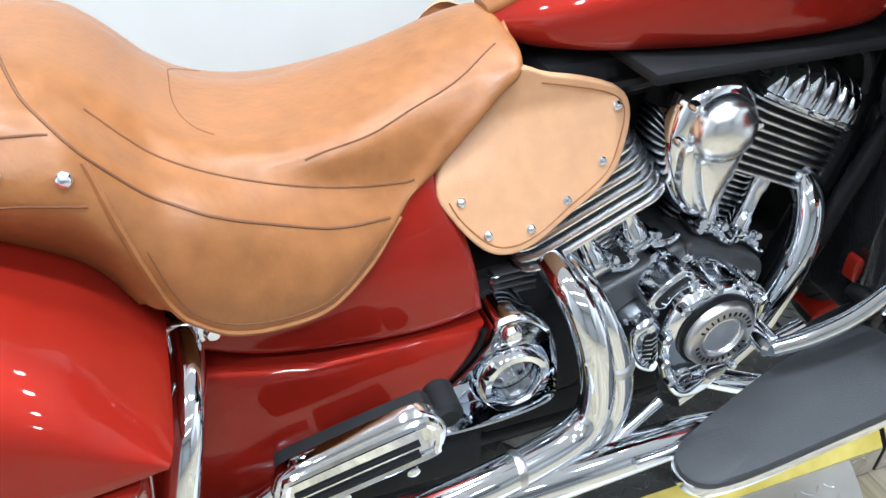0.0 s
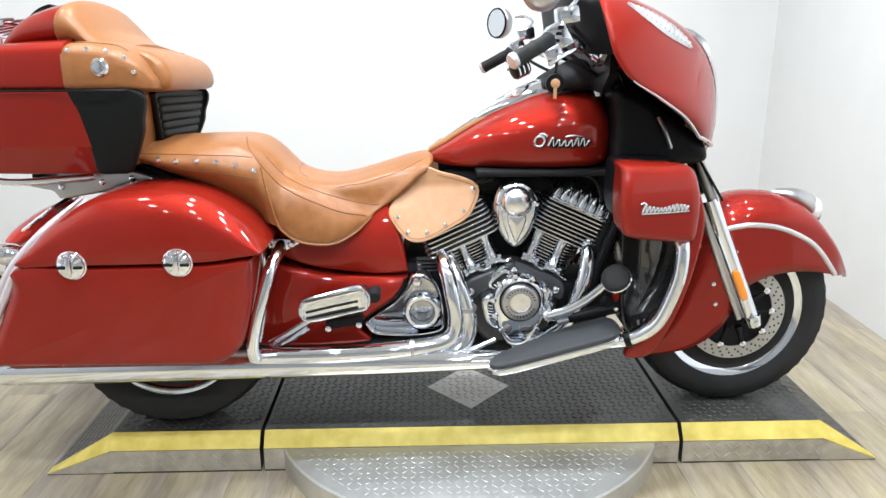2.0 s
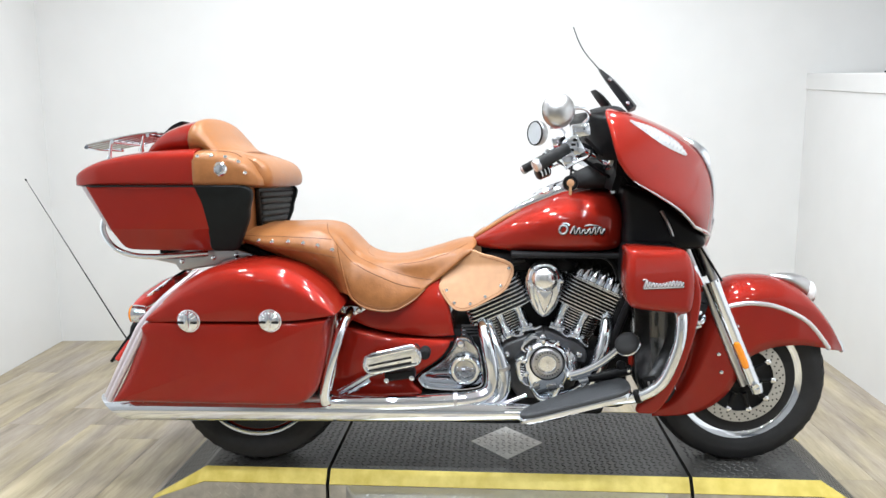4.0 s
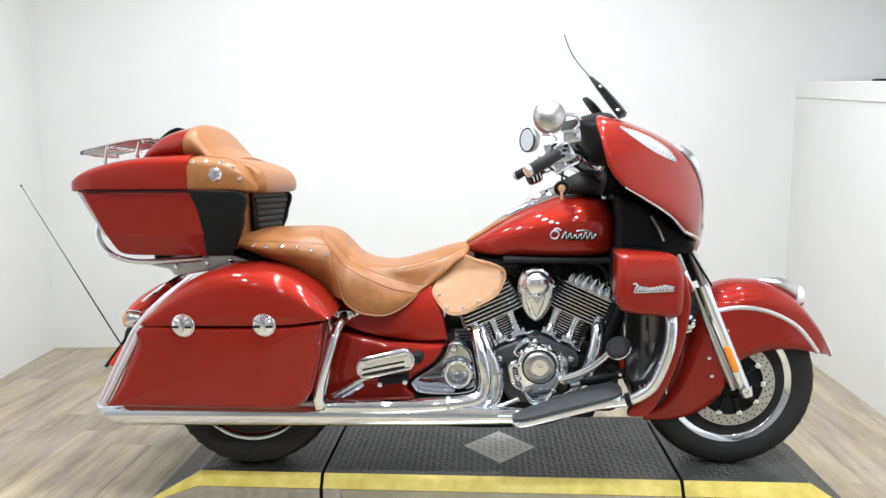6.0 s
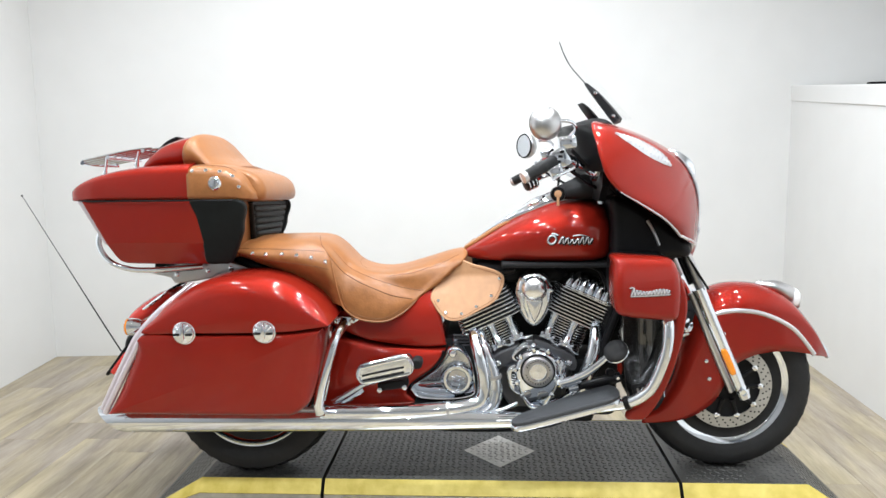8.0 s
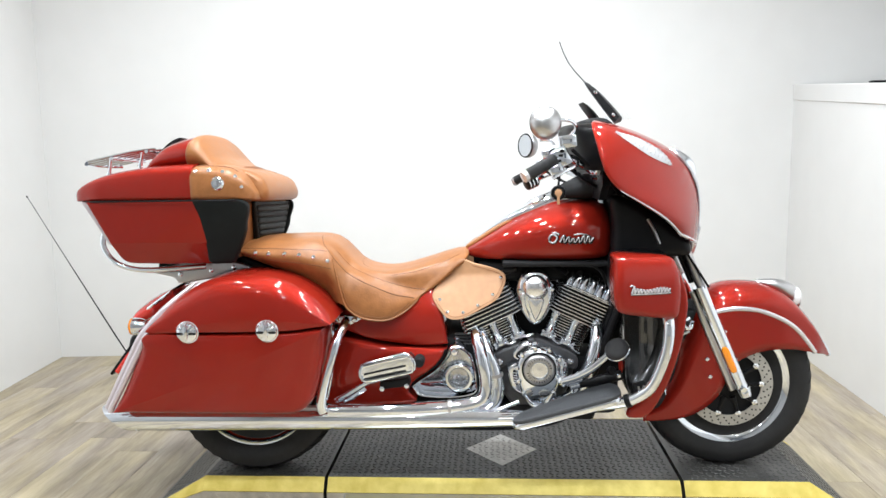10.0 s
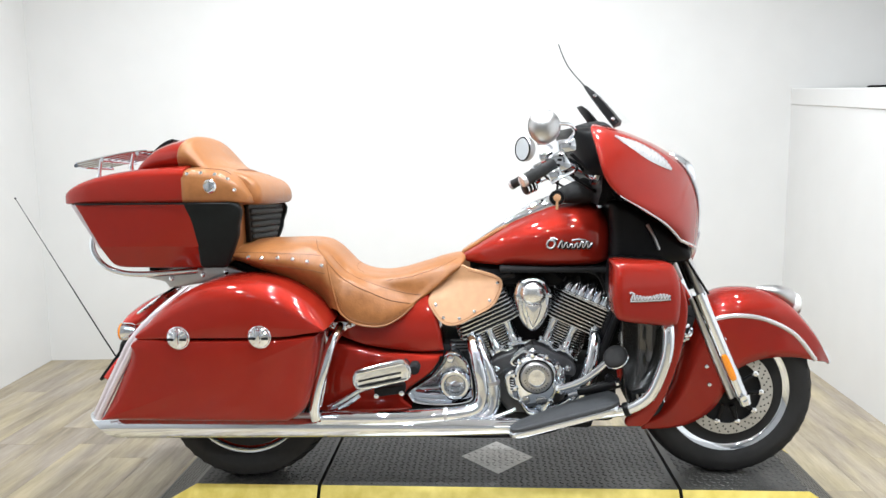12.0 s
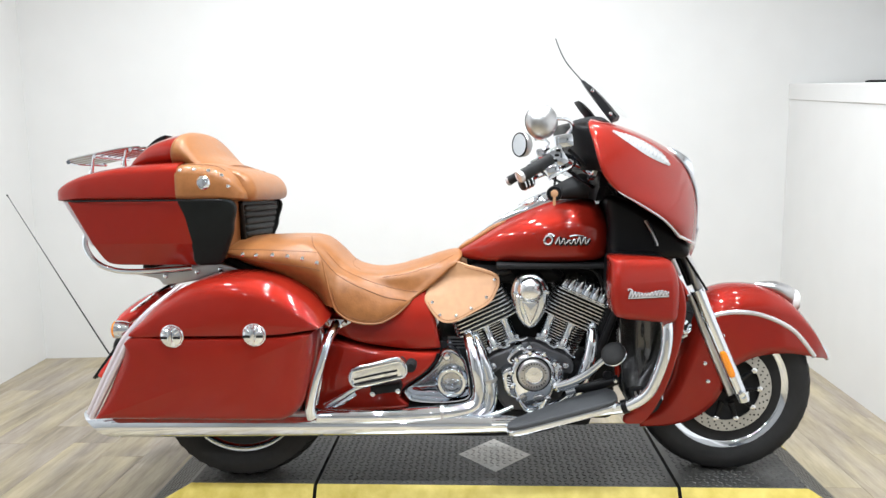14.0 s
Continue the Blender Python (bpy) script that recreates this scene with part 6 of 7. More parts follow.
# ---- handlebar
for s in (-1, 1):
    bm = bmesh.new()
    tube(bm, [(1.22, s * 0.05, 1.02), (1.20, s * 0.16, 1.03), (1.13, s * 0.28, 1.075), (1.06, s * 0.355, 1.100), (1.00, s * 0.40, 1.075), (0.945, s * 0.425, 1.045)], 0.0127, 40, 14)
    bar = B("handlebar", bm, CHROME, label="chrome handlebar half with black grip")
    bm = bmesh.new()
    d = (Vector((0.938, s * 0.428, 1.042)) - Vector((1.035, s * 0.380, 1.092))).normalized()
    lathe(bm, [(0.0170, 0.0), (0.0205, 0.004), (0.0205, 0.012), (0.0175, 0.016), (0.0178, 0.040), (0.0186, 0.044), (0.0178, 0.048), (0.0178, 0.070), (0.0186, 0.074), (0.0178, 0.078), (0.0180, 0.095), (0.0190, 0.108), (0.012, 0.112)], (1.035, s * 0.380, 1.092), d, 20)
    B("grip", bm, RUBBER, bar, "ribbed black rubber grip")
    bm = bmesh.new()
    lathe(bm, [(0.0195, 0.0), (0.0200, 0.006), (0.017, 0.012), (0.006, 0.014)], Vector((1.035, s * 0.380, 1.092)) + d * 0.108, d, 20)
    B("grip_end", bm, SILVER, bar)
    bm = bmesh.new()
    box(bm, (1.055, s * 0.365, 1.098), (0.050, 0.04, 0.062), 0.010, Matrix.Rotation(radians(-30), 4, "Y"))
    box(bm, (1.038, s * 0.395, 1.060), (0.040, 0.035, 0.036), 0.008, Matrix.Rotation(radians(-30), 4, "Y"))
    P("switch_housing", bm, CHROME, bar, "chrome switch housing")
    bm = bmesh.new()
    for dz in (-0.012, 0.004, 0.018):
        box(bm, (1.050 + dz * 0.3, s * 0.388, 1.100 + dz), (0.014, 0.006, 0.008), 0.002)
    P("button", bm, BLACK, bar)
    bm = bmesh.new()
    box(bm, (1.075, s * 0.35, 1.145), (0.055, 0.045, 0.040), 0.008, Matrix.Rotation(radians(-8), 4, "Y"))
    box(bm, (1.074, s * 0.375, 1.146), (0.035, 0.004, 0.022), 0.002, Matrix.Rotation(radians(-8), 4, "Y"))
    B("fluid_reservoir", bm, CHROME, bar, "chrome brake fluid reservoir")
    bm = bmesh.new()
    tube(bm, [(1.105, s * 0.33, 1.085), (1.100, s * 0.37, 1.072), (1.060, s * 0.405, 1.056), (1.025, s * 0.42, 1.036)], [0.007, 0.006, 0.005, 0.005], 20, 10)
    B("lever", bm, CHROME, bar)
    bm = bmesh.new()
    tube(bm, [(1.085, s * 0.345, 1.165), (1.098, s * 0.37, 1.185), (1.080, s * 0.40, 1.205), (1.045, s * 0.415, 1.208)], 0.0055, 16, 10)
    B("mirror_stem", bm, CHROME, bar)
    bm = bmesh.new()
    k = 1.16
    ax = Vector((-0.50, 0.84, -0.10)).normalized() if s == -1 else Vector((-0.80, -0.55, -0.05)).normalized()
    mc = Vector((1.006 if s == -1 else 0.999, s * 0.42, 1.201 if s == -1 else 1.188))
    lathe(bm, [(k * a, h) for a, h in ((0.040, 0.016), (0.043, 0.012), (0.043, 0.0), (0.038, -0.014), (0.026, -0.026), (0.010, -0.033), (0.001, -0.034))], mc, ax, 32)
    B("mirror", bm, STEEL, bar, "round chrome mirror")
    bm = bmesh.new()
    lathe(bm, [(k * 0.037, 0.0165), (k * 0.037, 0.0180), (0.001, 0.0180)], mc, ax, 32)
    B("mirror_glass", bm, CHROME, bar)
    bm = bmesh.new()
    lathe(bm, [(k * 0.0375, 0.017), (k * 0.0375, 0.0195), (k * 0.041, 0.0195), (k * 0.042, 0.015)], mc, ax, 32)
    B("mirror_rim", bm, BLACK, bar)
    bm = bmesh.new()
    tube(bm, [(1.09, s * 0.345, 1.12), (1.16, s * 0.30, 1.06), (1.24, s * 0.20, 1.0), (1.28, s * 0.12, 0.95)], 0.006, 20, 8)
    tube(bm, [(1.06, s * 0.36, 1.08), (1.13, s * 0.29, 1.03), (1.22, s * 0.18, 0.98)], 0.005, 20, 8)
    P("cable", bm, BLACK, bar)
# slotted switch barrel under the near grip, dark console behind the bars
axis = Vector((0.85, 0.38, 0.36)).normalized()
bm = bmesh.new()
lathe(bm, [(0.010, -0.021), (0.0175, -0.019), (0.0195, -0.014), (0.0195, 0.014), (0.0175, 0.019), (0.010, 0.021)], (0.962, -0.398, 1.026), axis, 24)
barrel = B("switch_barrel", bm, BLACK, label="black switch barrel with chrome bands")
bm = bmesh.new()
for k in (-0.012, 0.0, 0.012):
    lathe(bm, [(0.0190, -0.0024), (0.0208, -0.0014), (0.0208, 0.0014), (0.0190, 0.0024)], Vector((0.962, -0.398, 1.026)) + axis * k, axis, 24)
P("band", bm, CHROME, barrel)
bm = bmesh.new()
loft(bm, [(1.065, 0.955, 0.975, 0.07), (1.080, 0.952, 0.988, 0.10), (1.13, 0.95, 1.015, 0.13), (1.18, 0.95, 1.035, 0.15), (1.25, 0.95, 1.045, 0.16)], 32, 3)
B("console", bm, MATT, label="black console behind the handlebar")
bm = bmesh.new()
box(bm, (1.21, 0, 1.015), (0.06, 0.16, 0.04), 0.012)
for s in (-1, 1):
    tube(bm, [(1.22, s * 0.09, 0.94), (1.21, s * 0.09, 1.02)], 0.018, 4, 14)
B("handlebar_clamp", bm, CHROME)
bm = bmesh.new()
tube(bm, [(1.05, -0.385, 1.055), (1.045, -0.40, 1.03), (1.042, -0.41, 1.01)], 0.0035, 10, 8)
lathe(bm, [(0.021, -0.006), (0.023, 0.0), (0.021, 0.006), (0.014, 0.007), (0.012, 0.003), (0.001, 0.003)], (1.042, -0.41, 0.993), (0, -1, 0), 28)
fob = B("key_fob", bm, BLACK, label="round black fob hanging from the handlebar with tan strap")
bm = bmesh.new()
box(bm, (1.042, -0.416, 0.976), (0.008, 0.003, 0.034), 0.001)
lathe(bm, [(0.011, 0), (0.011, 0.003), (0.006, 0.005)], (1.042, -0.4145, 0.994), (0, -1, 0), 16)
B("strap", bm, FLAP, fob)

# ---- tour trunk
bm = bmesh.new()
slab_pts = [(-0.472, 0.968), (-0.440, 0.902), (-0.412, 0.838), (-0.375, 0.790), (-0.300, 0.770), (-0.15, 0.766), (-0.090, 0.768), (-0.070, 0.805), (-0.060, 0.868), (-0.058, 0.970), (-0.15, 0.974), (-0.35, 0.974)]
rings = []
p = curve(slab_pts, 80, True)
for y in (-0.26, 0.26):
    rings.append([(x, y * (1 - 0.55 * (0.974 - z)), z) for x, z in p])
skin(bm, rings)
trunk = B("trunk", bm, RED, label="red touring trunk with tan and black leather backrest")
for s in (-1, 1):
    bm = bmesh.new()
    edge = [(-0.483, 0.974), (-0.481, 0.969), (-0.466, 0.936), (-0.447, 0.894), (-0.427, 0.850), (-0.413, 0.815), (-0.402, 0.788), (-0.390, 0.774), (-0.368, 0.767), (-0.32, 0.765), (-0.22, 0.764), (-0.12, 0.764), (-0.055, 0.765), (-0.050, 0.768),
            (-0.046, 0.82), (-0.046, 0.88), (-0.046, 0.93), (-0.046, 0.970), (-0.050, 0.974), (-0.14, 0.974), (-0.25, 0.974), (-0.36, 0.974), (-0.45, 0.974)]
    panel(bm, edge, s * 0.20, s * 0.292, 0.006, lambda x, z: -0.13 * (0.974 - z) - 0.42 * max(0.0, 0.838 - z), 200, 30, 48)
    B("trunk_side", bm, RED, trunk, sharp=9)
for s in (-1, 1):
    bm = bmesh.new()
    slab(bm, [(-0.119, 0.994), (0.044, 0.974), (0.043, 0.90), (0.037, 0.866), (0.010, 0.806), (-0.010, 0.770), (-0.045, 0.766), (-0.091, 0.770), (-0.097, 0.82), (-0.109, 0.915)], s * 0.272, s * 0.2965, 0.010, 0, 90, tilt=lambda x, z: -0.16 * (0.974 - z))
    B("side_panel", bm, VINYL, trunk, "black vinyl side panel")
    bm = bmesh.new()
    slab(bm, [(-0.507, 0.971), (-0.500, 0.974), (-0.484, 0.972), (-0.455, 0.908), (-0.427, 0.846), (-0.424, 0.834), (-0.432, 0.830), (-0.441, 0.836), (-0.472, 0.900)], s * 0.20, s * 0.272, 0.004, 0, 60, tilt=lambda x, z: -0.16 * (0.974 - z))
    B("rear_strip", bm, TRIM, trunk, "silver rear corner strip")
bm = bmesh.new()
st_l = [(-0.566, 0.978, 0.984, 0.12), (-0.555, 0.977, 0.998, 0.20), (-0.530, 0.975, 1.022, 0.258), (-0.475, 0.976, 1.053, 0.287), (-0.40, 0.977, 1.076, 0.297), (-0.30, 0.977, 1.092, 0.302), (-0.20, 0.977, 1.100, 0.304), (-0.120, 0.977, 1.104, 0.304)]
loft(bm, st_l, 64, 4.5, 14)
B("trunk_lid", bm, RED, trunk, "red trunk lid")
bm = bmesh.new()
loft(bm, [(-0.345, 1.05, 1.080, 0.14), (-0.325, 1.05, 1.103, 0.165), (-0.295, 1.05, 1.134, 0.185), (-0.262, 1.05, 1.158, 0.20), (-0.225, 1.05, 1.173, 0.21), (-0.18, 1.05, 1.184, 0.222), (-0.150, 1.05, 1.187, 0.228)], 36, 2.3)
B("lid_hump", bm, RED, trunk)
bm = bmesh.new()
loft(bm, [(-0.130, 0.976, 1.090, 0.300), (-0.120, 0.975, 1.098, 0.307), (-0.08, 0.975, 1.100, 0.308), (-0.01, 0.975, 1.090, 0.306), (0.040, 0.975, 1.058, 0.294), (0.068, 0.976, 1.015, 0.27), (0.076, 0.98, 1.0, 0.24)], 56, 4, 12)
ls = B("leather_cover", bm, TAN, trunk, "tan leather trunk cover with studs")
lt = tree_of(ls)
bm = bmesh.new()
loft(bm, [(-0.166, 1.04, 1.178, 0.228), (-0.158, 1.04, 1.189, 0.240), (-0.145, 1.04, 1.192, 0.243), (-0.128, 1.04, 1.184, 0.244), (-0.104, 1.04, 1.152, 0.245), (-0.074, 1.03, 1.113, 0.245), (-0.040, 1.0, 1.092, 0.24), (-0.005, 1.0, 1.080, 0.22)], 40, 2.2)
B("backrest_roll", bm, TAN, trunk, "tan leather backrest hump")
bm = bmesh.new()
prof = curve([(-0.05, 0.958), (0.05, 0.956), (0.088, 0.960), (0.098, 0.976), (0.097, 1.000), (0.086, 1.026), (0.062, 1.048), (0.025, 1.062), (-0.03, 1.072), (-0.07, 1.06)], 48, True)
mid = prof.mean(0)
skin(bm, [[(mid[0] + (x - mid[0]) * f, y, mid[1] + (z - mid[1]) * f) for x, z in prof] for y, f in ((-0.225, 0.55), (-0.220, 0.80), (-0.205, 0.95), (-0.18, 1.0), (0, 1.0), (0.18, 0.97), (0.22, 0.92), (0.252, 0.82), (0.262, 0.55))])
B("backrest_pad", bm, TAN, trunk, "tan leather arm pad")
bm = bmesh.new()
face = curve([(-0.08, 0.785), (-0.010, 0.785), (-0.002, 0.80), (0.014, 0.88), (0.028, 0.945), (0.026, 0.972), (-0.08, 0.972)], 40, True)
mid = face.mean(0)
skin(bm, [[(mid[0] + (x - mid[0]) * f, y * (1.0 - 0.62 * (0.972 - z)), mid[1] + (z - mid[1]) * f) for x, z in face] for y, f in ((-0.276, 0.90), (-0.272, 0.97), (-0.262, 1.0), (0.262, 1.0), (0.272, 0.97), (0.276, 0.90))])
B("backrest_lower", bm, TAN, trunk, "tan leather front of the backrest")
# the inset narrows downwards: y of its two edges at a height
inset = lambda z: (-0.185 + (0.972 - z) * 0.70, 0.262 - (0.972 - z) * 0.30)
front_x = lambda z: 0.004 + (z - 0.80) * 0.17
bm = bmesh.new()
rings = []
for z in np.linspace(0.79, 0.968, 10):
    a, b = inset(z)
    rings.append([(front_x(z) + dx, y, z) for y, dx in ((a, -0.03), (a, 0.006), (a + 0.006, 0.012), (b - 0.006, 0.012), (b, 0.006), (b, -0.03))])
skin(bm, rings)
B("backrest_inset", bm, VINYL, trunk, "black vinyl ribbed backrest inset")
for i in range(7):
    z = 0.812 + i * 0.0225
    a, b = inset(z)
    bm = bmesh.new()
    rings = []
    for y, k in ((a + 0.012, 0.55), (a + 0.018, 0.9), (a + 0.03, 1.0), (b - 0.03, 1.0), (b - 0.018, 0.9), (b - 0.012, 0.55)):
        rings.append([(front_x(z) + 0.012 + 0.008 * k * max(0.0, math.cos(t)) ** 0.6 - (0.004 if math.cos(t) < 0 else 0), y, z + 0.0104 * k * math.sin(t)) for t in np.linspace(0, 2 * math.pi, 14, endpoint=False)])
    skin(bm, rings)
    B("rib", bm, VINYL, trunk)
for k in (0, 1):
    bm = bmesh.new()
    tube(bm, [(front_x(z) + 0.009, inset(z)[k], z) for z in np.linspace(0.79, 0.968, 8)], 0.0075, 24, 10)
    B("piping", bm, VINYL, trunk)
for s in (-1, 1):
    for x, z in ((-0.107, 1.070), (-0.063, 1.072), (-0.019, 1.068), (0.020, 1.053), (0.040, 1.018)):
        q, nrm = on(lt, x, z)
        bm = bmesh.new()
        stud(bm, (q.x, q.y * -s, q.z), (nrm.x, nrm.y * -s, nrm.z), 0.0068)
        B("stud", bm, CHROME, trunk)
    bm = bmesh.new()
    q, nrm = on(lt, -0.034, 1.030)
    lathe(bm, [(0.022, -0.004), (0.022, 0.002), (0.018, 0.006), (0.014, 0.005), (0.012, 0.009), (0.003, 0.010)], (q.x, q.y * -s, q.z), (0, s, 0), 28)
    B("medallion", bm, CHROME, trunk, "round chrome concho")
    bm = bmesh.new()
    pts = []
    for x, z in curve([(-0.14, 1.088), (-0.06, 1.088), (-0.01, 1.082), (0.018, 1.068)], 30):
        q, nrm = on(lt, x, z)
        pts.append((q.x, q.y * -s, q.z))
    tube(bm, pts, 0.002, sides=6, raw=True)
    B("seam", bm, SEAM, trunk)
bm = bmesh.new()
p2 = [(x, s_y, 0.9755) for x, s_y in ((-0.52, 0), (-0.50, -0.25), (-0.42, -0.297), (-0.2, -0.301), (0.02, -0.297), (0.03, 0), (0.02, 0.297), (-0.2, 0.301), (-0.42, 0.297), (-0.50, 0.25))]
tube(bm, [*p2, p2[0]], 0.003, 80, 6)
B("lid_gasket", bm, BLACK, trunk)
# luggage rack on the lid: five long bars, two cross bars, four posts
rack_z = lambda x: 1.092 + (x + 0.60) * 0.20 - 0.22 * max(0.0, x + 0.43) ** 1.5
for y in (-0.12, -0.072, -0.024, 0.024, 0.072, 0.12):
    bm = bmesh.new()
    x0 = -0.602 + 2.6 * y * y
    tube(bm, [(x, y, rack_z(x)) for x in (x0, x0 + 0.06, -0.46, -0.40, -0.345, -0.315)], [0.004, 0.0047, 0.0047, 0.0047, 0.0047, 0.004], 18, 8)
    B("rack_bar", bm, CHROME_DARK, trunk)
for x0, x1, dz in ((-0.602, -0.565, 0.0), (-0.345, -0.345, -0.006), (-0.47, -0.47, -0.008)):
    bm = bmesh.new()
    tube(bm, [(x0 + (x1 - x0) * (y / 0.12) ** 2, y, rack_z(x0) + dz) for y in np.linspace(-0.127, 0.127, 9)], 0.0066, 24, 10)
    B("luggage_rack", bm, CHROME, trunk, "chrome luggage rack rails")
bm = bmesh.new()
for x, z in ((-0.490, 1.046), (-0.375, 1.078)):
    for s in (-1, 1):
        tube(bm, [(x, s * 0.115, z), (x + 0.002, s * 0.115, z + 0.012), (x + 0.006, s * 0.115, z + 0.03), (x + 0.012, s * 0.115, rack_z(x) - 0.002)], [0.010, 0.006, 0.0045, 0.0045], 10, 10)
P("rack_post", bm, CHROME, trunk)
bm = bmesh.new()
slab(bm, [(-0.345, 1.130), (-0.305, 1.168), (-0.272, 1.184), (-0.258, 1.184), (-0.268, 1.168), (-0.315, 1.130)], 0.03, -0.03, 0.004, 0, 40)
B("lid_latch", bm, BLACK, trunk)
# trunk mount
bm = bmesh.new()
for s in (-1, 1):
    tube(bm, [(-0.480, s * 0.19, 0.868), (-0.484, s * 0.20, 0.82), (-0.452, s * 0.205, 0.770), (-0.395, s * 0.205, 0.742), (-0.305, s * 0.205, 0.735), (-0.13, s * 0.19, 0.745)], 0.0095, 40, 12)
tube(bm, [(-0.480, -0.19, 0.868), (-0.495, -0.1, 0.872), (-0.50, 0, 0.872), (-0.495, 0.1, 0.872), (-0.480, 0.19, 0.868)], 0.0095, 20, 12)
B("trunk_rail", bm, CHROME, label="chrome trunk guard rail")
for s in (-1, 1):
    bm = bmesh.new()
    slab(bm, [(-0.345, 0.722), (-0.26, 0.742), (-0.188, 0.760), (-0.05, 0.755), (0.020, 0.724), (-0.06, 0.708), (-0.152, 0.692), (-0.245, 0.680), (-0.26, 0.70)], s * 0.135, s * 0.160, 0.005, 0, 60)
    B("trunk_mount", bm, STEEL, label="satin metal trunk mounting plate")
    bm = bmesh.new()
    slab(bm, [(-0.30, 0.726), (-0.16, 0.735), (-0.155, 0.728), (-0.30, 0.718)], s * 0.159, s * 0.163, 0.001, 0, 40)
    B("mount_slot", bm, MATT)
    bm = bmesh.new()
    for x, z in ((-0.235, 0.712), (-0.125, 0.725), (-0.045, 0.735)):
        lathe(bm, [(0.008, 0), (0.008, 0.005), (0.004, 0.007)], (x, s * 0.160, z), (0, s, 0), 12)
    P("bolt", bm, CHROME)
bm = bmesh.new()
box(bm, (-0.16, 0, 0.735), (0.34, 0.26, 0.03), 0.01)
box(bm, (0.02, 0, 0.70), (0.26, 0.22, 0.06), 0.02)
P("tray", bm, MATT)

# ---- rear fender, lamps, plate, antenna
shell("rear_fender", (((0.22, 0.62), (0.26, 0.42), 0.115), ((0.12, 0.665), (0.14, 0.43), 0.118), ((0.0, 0.680), (0.0, 0.43), 0.120), ((-0.13, 0.667), (-0.12, 0.42), 0.120), ((-0.25, 0.622), (-0.20, 0.40), 0.118), ((-0.345, 0.545), (-0.27, 0.37), 0.115), ((-0.415, 0.45), (-0.33, 0.34), 0.11), ((-0.45, 0.36), (-0.37, 0.31), 0.105)), RED, label="red rear fender")
bm = bmesh.new()
loft(bm, [(-0.475, 0.512, 0.53, 0.05), (-0.46, 0.508, 0.555, 0.075), (-0.42, 0.52, 0.590, 0.085), (-0.36, 0.56, 0.625, 0.08), (-0.31, 0.60, 0.640, 0.06)], 28, 2.6)
B("tail_lamp", bm, REDLENS, label="red tail lamp with chrome bezel")
bm = bmesh.new()
tube(bm, [(-0.44, -0.07, 0.545), (-0.36, -0.085, 0.600), (-0.30, -0.07, 0.642), (-0.28, 0, 0.655), (-0.30, 0.07, 0.642), (-0.36, 0.085, 0.600), (-0.44, 0.07, 0.545)], 0.006, 40, 8)
B("tail_bezel", bm, CHROME)
for s in (-1, 1):
    bm = bmesh.new()
    lathe(bm, [(0.004, -0.034), (0.020, -0.028), (0.028, -0.012), (0.030, 0.012), (0.0305, 0.018)], (-0.385, s * 0.185, 0.533), (-1, 0, 0), 28)
    tube(bm, [(-0.37, s * 0.06, 0.53), (-0.378, s * 0.17, 0.533)], 0.012, 6, 10)
    ts = B("turn_signal", bm, CHROME, label="chrome turn signal with orange lens")
    bm = bmesh.new()
    lathe(bm, [(0.030, 0.018), (0.029, 0.026), (0.020, 0.032), (0.004, 0.034)], (-0.385, s * 0.185, 0.533), (-1, 0, 0), 28)
    B("lens", bm, ORANGE, ts)
bm = bmesh.new()
m = Matrix.Rotation(radians(38), 4, "Y")
box(bm, (-0.505, 0, 0.385), (0.012, 0.20, 0.135), 0.004, m)
tube(bm, [(-0.46, 0, 0.45), (-0.49, 0, 0.44), (-0.50, 0, 0.40)], 0.02, 8, 10)
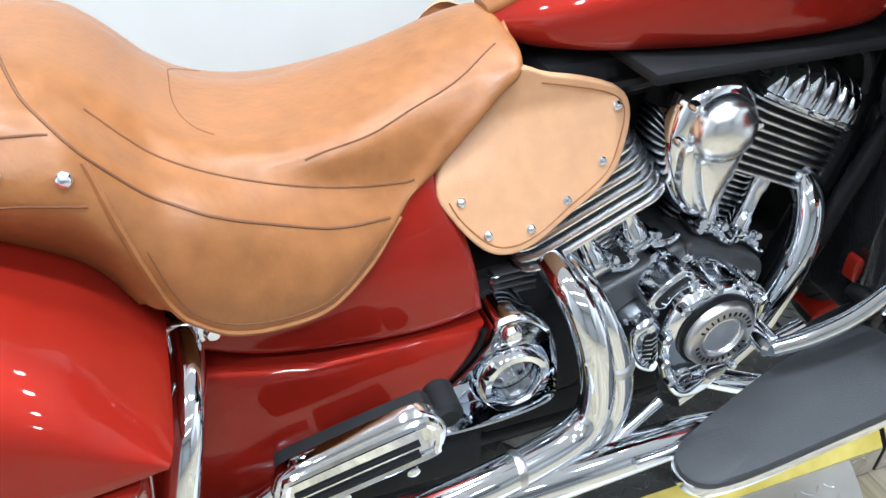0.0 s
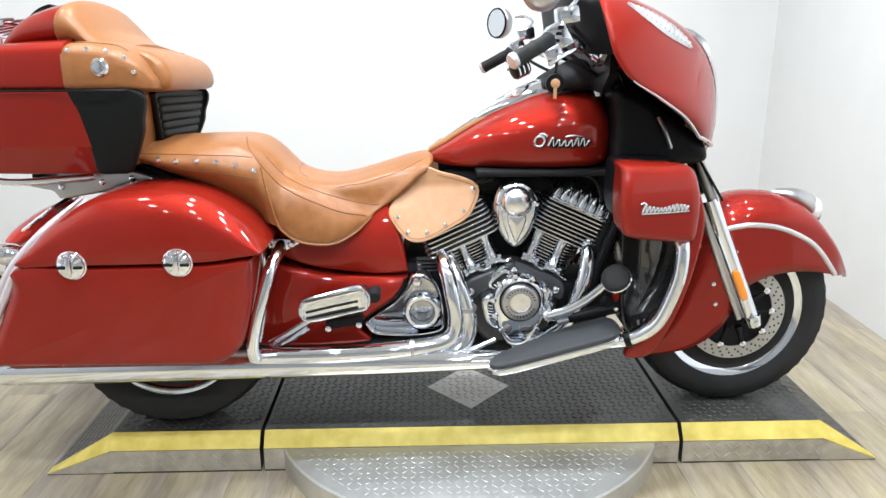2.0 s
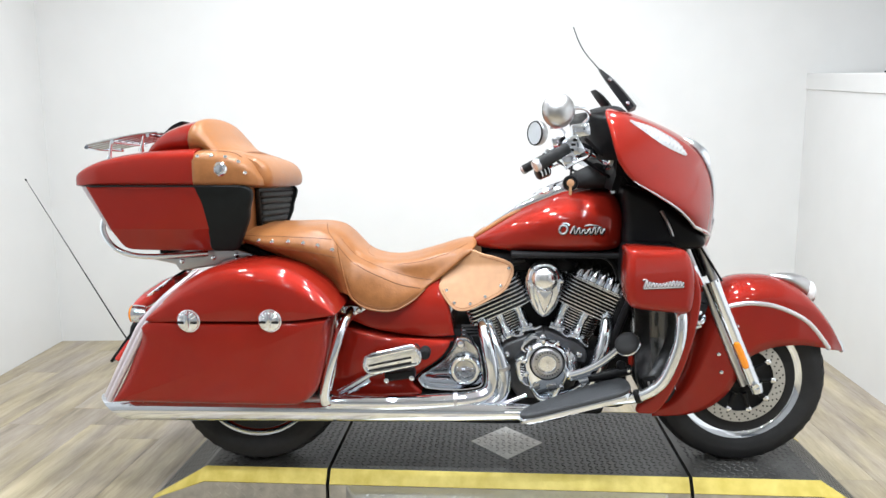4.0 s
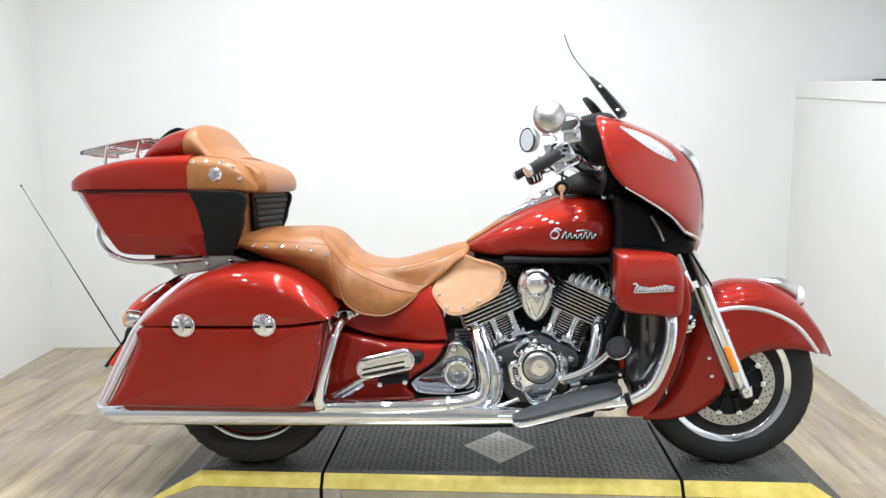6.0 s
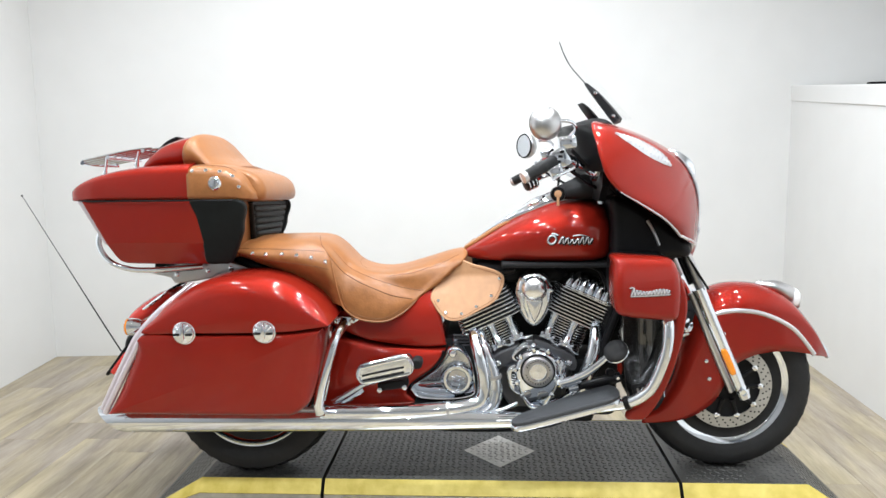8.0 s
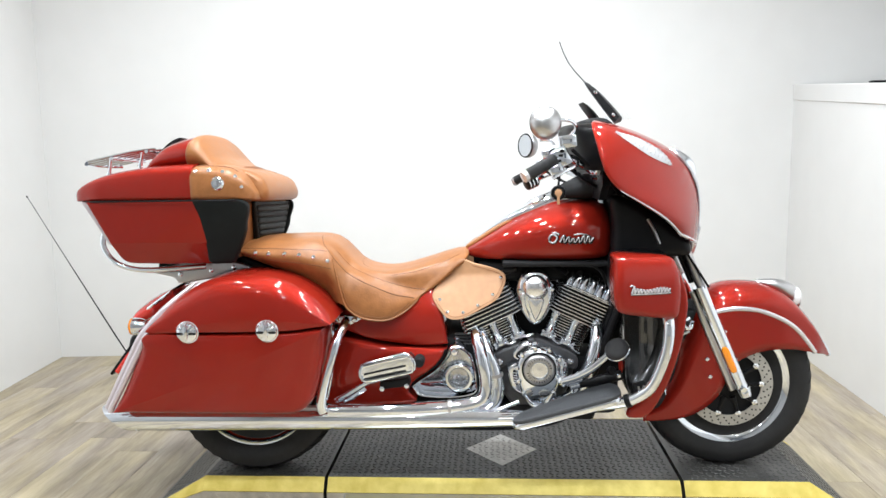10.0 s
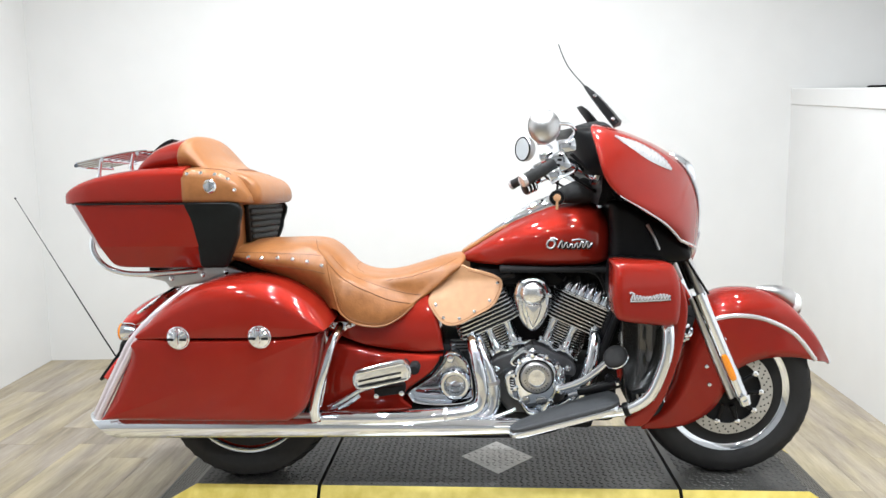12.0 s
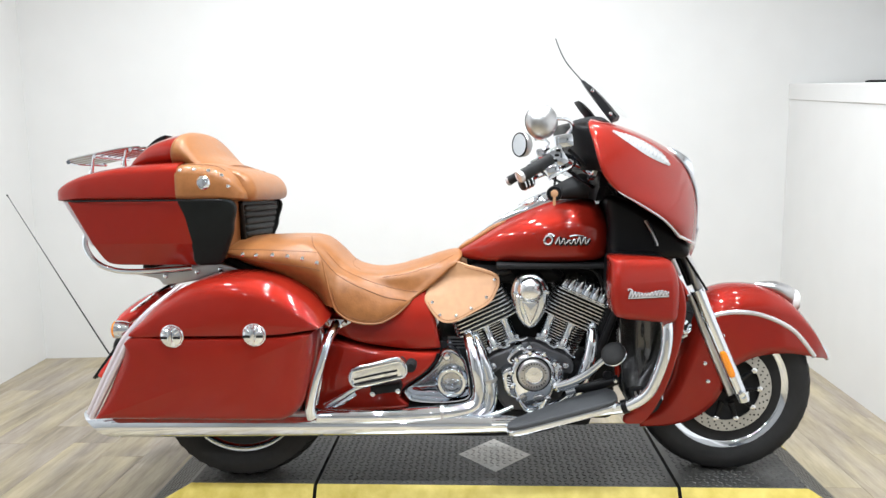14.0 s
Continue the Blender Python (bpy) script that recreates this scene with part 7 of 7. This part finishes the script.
ph = B("plate_holder", bm, BLACK, label="black number plate holder with red reflector")
bm = bmesh.new()
box(bm, (-0.497, -0.09, 0.375), (0.020, 0.022, 0.095), 0.006, m)
B("reflector", bm, REDLENS, ph)
bm = bmesh.new()
tube(bm, [(-0.560, 0.10, 0.340), (-0.587, 0.10, 0.367), (-0.757, 0.10, 0.665), (-0.929, 0.10, 0.970)], [0.003, 0.0024, 0.0016, 0.0012], 16, 8)
lathe(bm, [(0.003, 0), (0.0036, 0.004), (0.002, 0.007)], (-0.929, 0.10, 0.970), (-0.5, 0, 0.85), 10)
tube(bm, [(-0.45, 0.08, 0.40), (-0.52, 0.10, 0.35), (-0.560, 0.10, 0.340)], 0.006, 10, 8)
B("antenna", bm, BLACK, label="thin black whip antenna")


# ---- far halves lowered part by part to fit the camera's view, suggesting a lean
def lower_far(thing, k):
    for ob in (thing, *thing.children_recursive):
        if ob.type == "MESH":
            for v in ob.data.vertices:
                if v.co.y > 0:
                    v.co.z -= k * v.co.y * min(1.0, v.co.y / 0.06)


lower_far(seat, 0.22)
for ob in list(bike.children):
    if ob.name.startswith("handlebar"):
        lower_far(ob, 0.12)
for ob in (trunk, *trunk.children_recursive):
    high = ob.name.split(".")[0] in ("lid_hump", "backrest_roll", "backrest_pad", "rack_bar", "luggage_rack", "rack_post", "lid_latch")
    for v in ob.data.vertices:
        v.co.z -= 0.06 * (v.co.y + (0.05 if high else 0.30))

# ---------------------------------------------------------------- floor planks, last
def planks():
    w, ln, g = 0.185, 1.22, 0.0008
    bm = bmesh.new()
    box(bm, (0, 0, -0.0045), (w - g, ln - g, 0.009), 0.0007)
    me = bpy.data.meshes.new("plank")
    bm.to_mesh(me)
    bm.free()
    me.materials.append(WOOD)
    rnd = random.Random(4)
    x = -1.95
    while x < 3.0:
        y = -5.4 + rnd.random() * ln
        while y < 2.4:
            ob = new("plank", me)
            ob.location = (x, y, FLOOR)
            ob.rotation_euler = (0, 0, math.pi * rnd.randint(0, 1))
            ob.parent = floor
            y += ln
        x += w


planks()
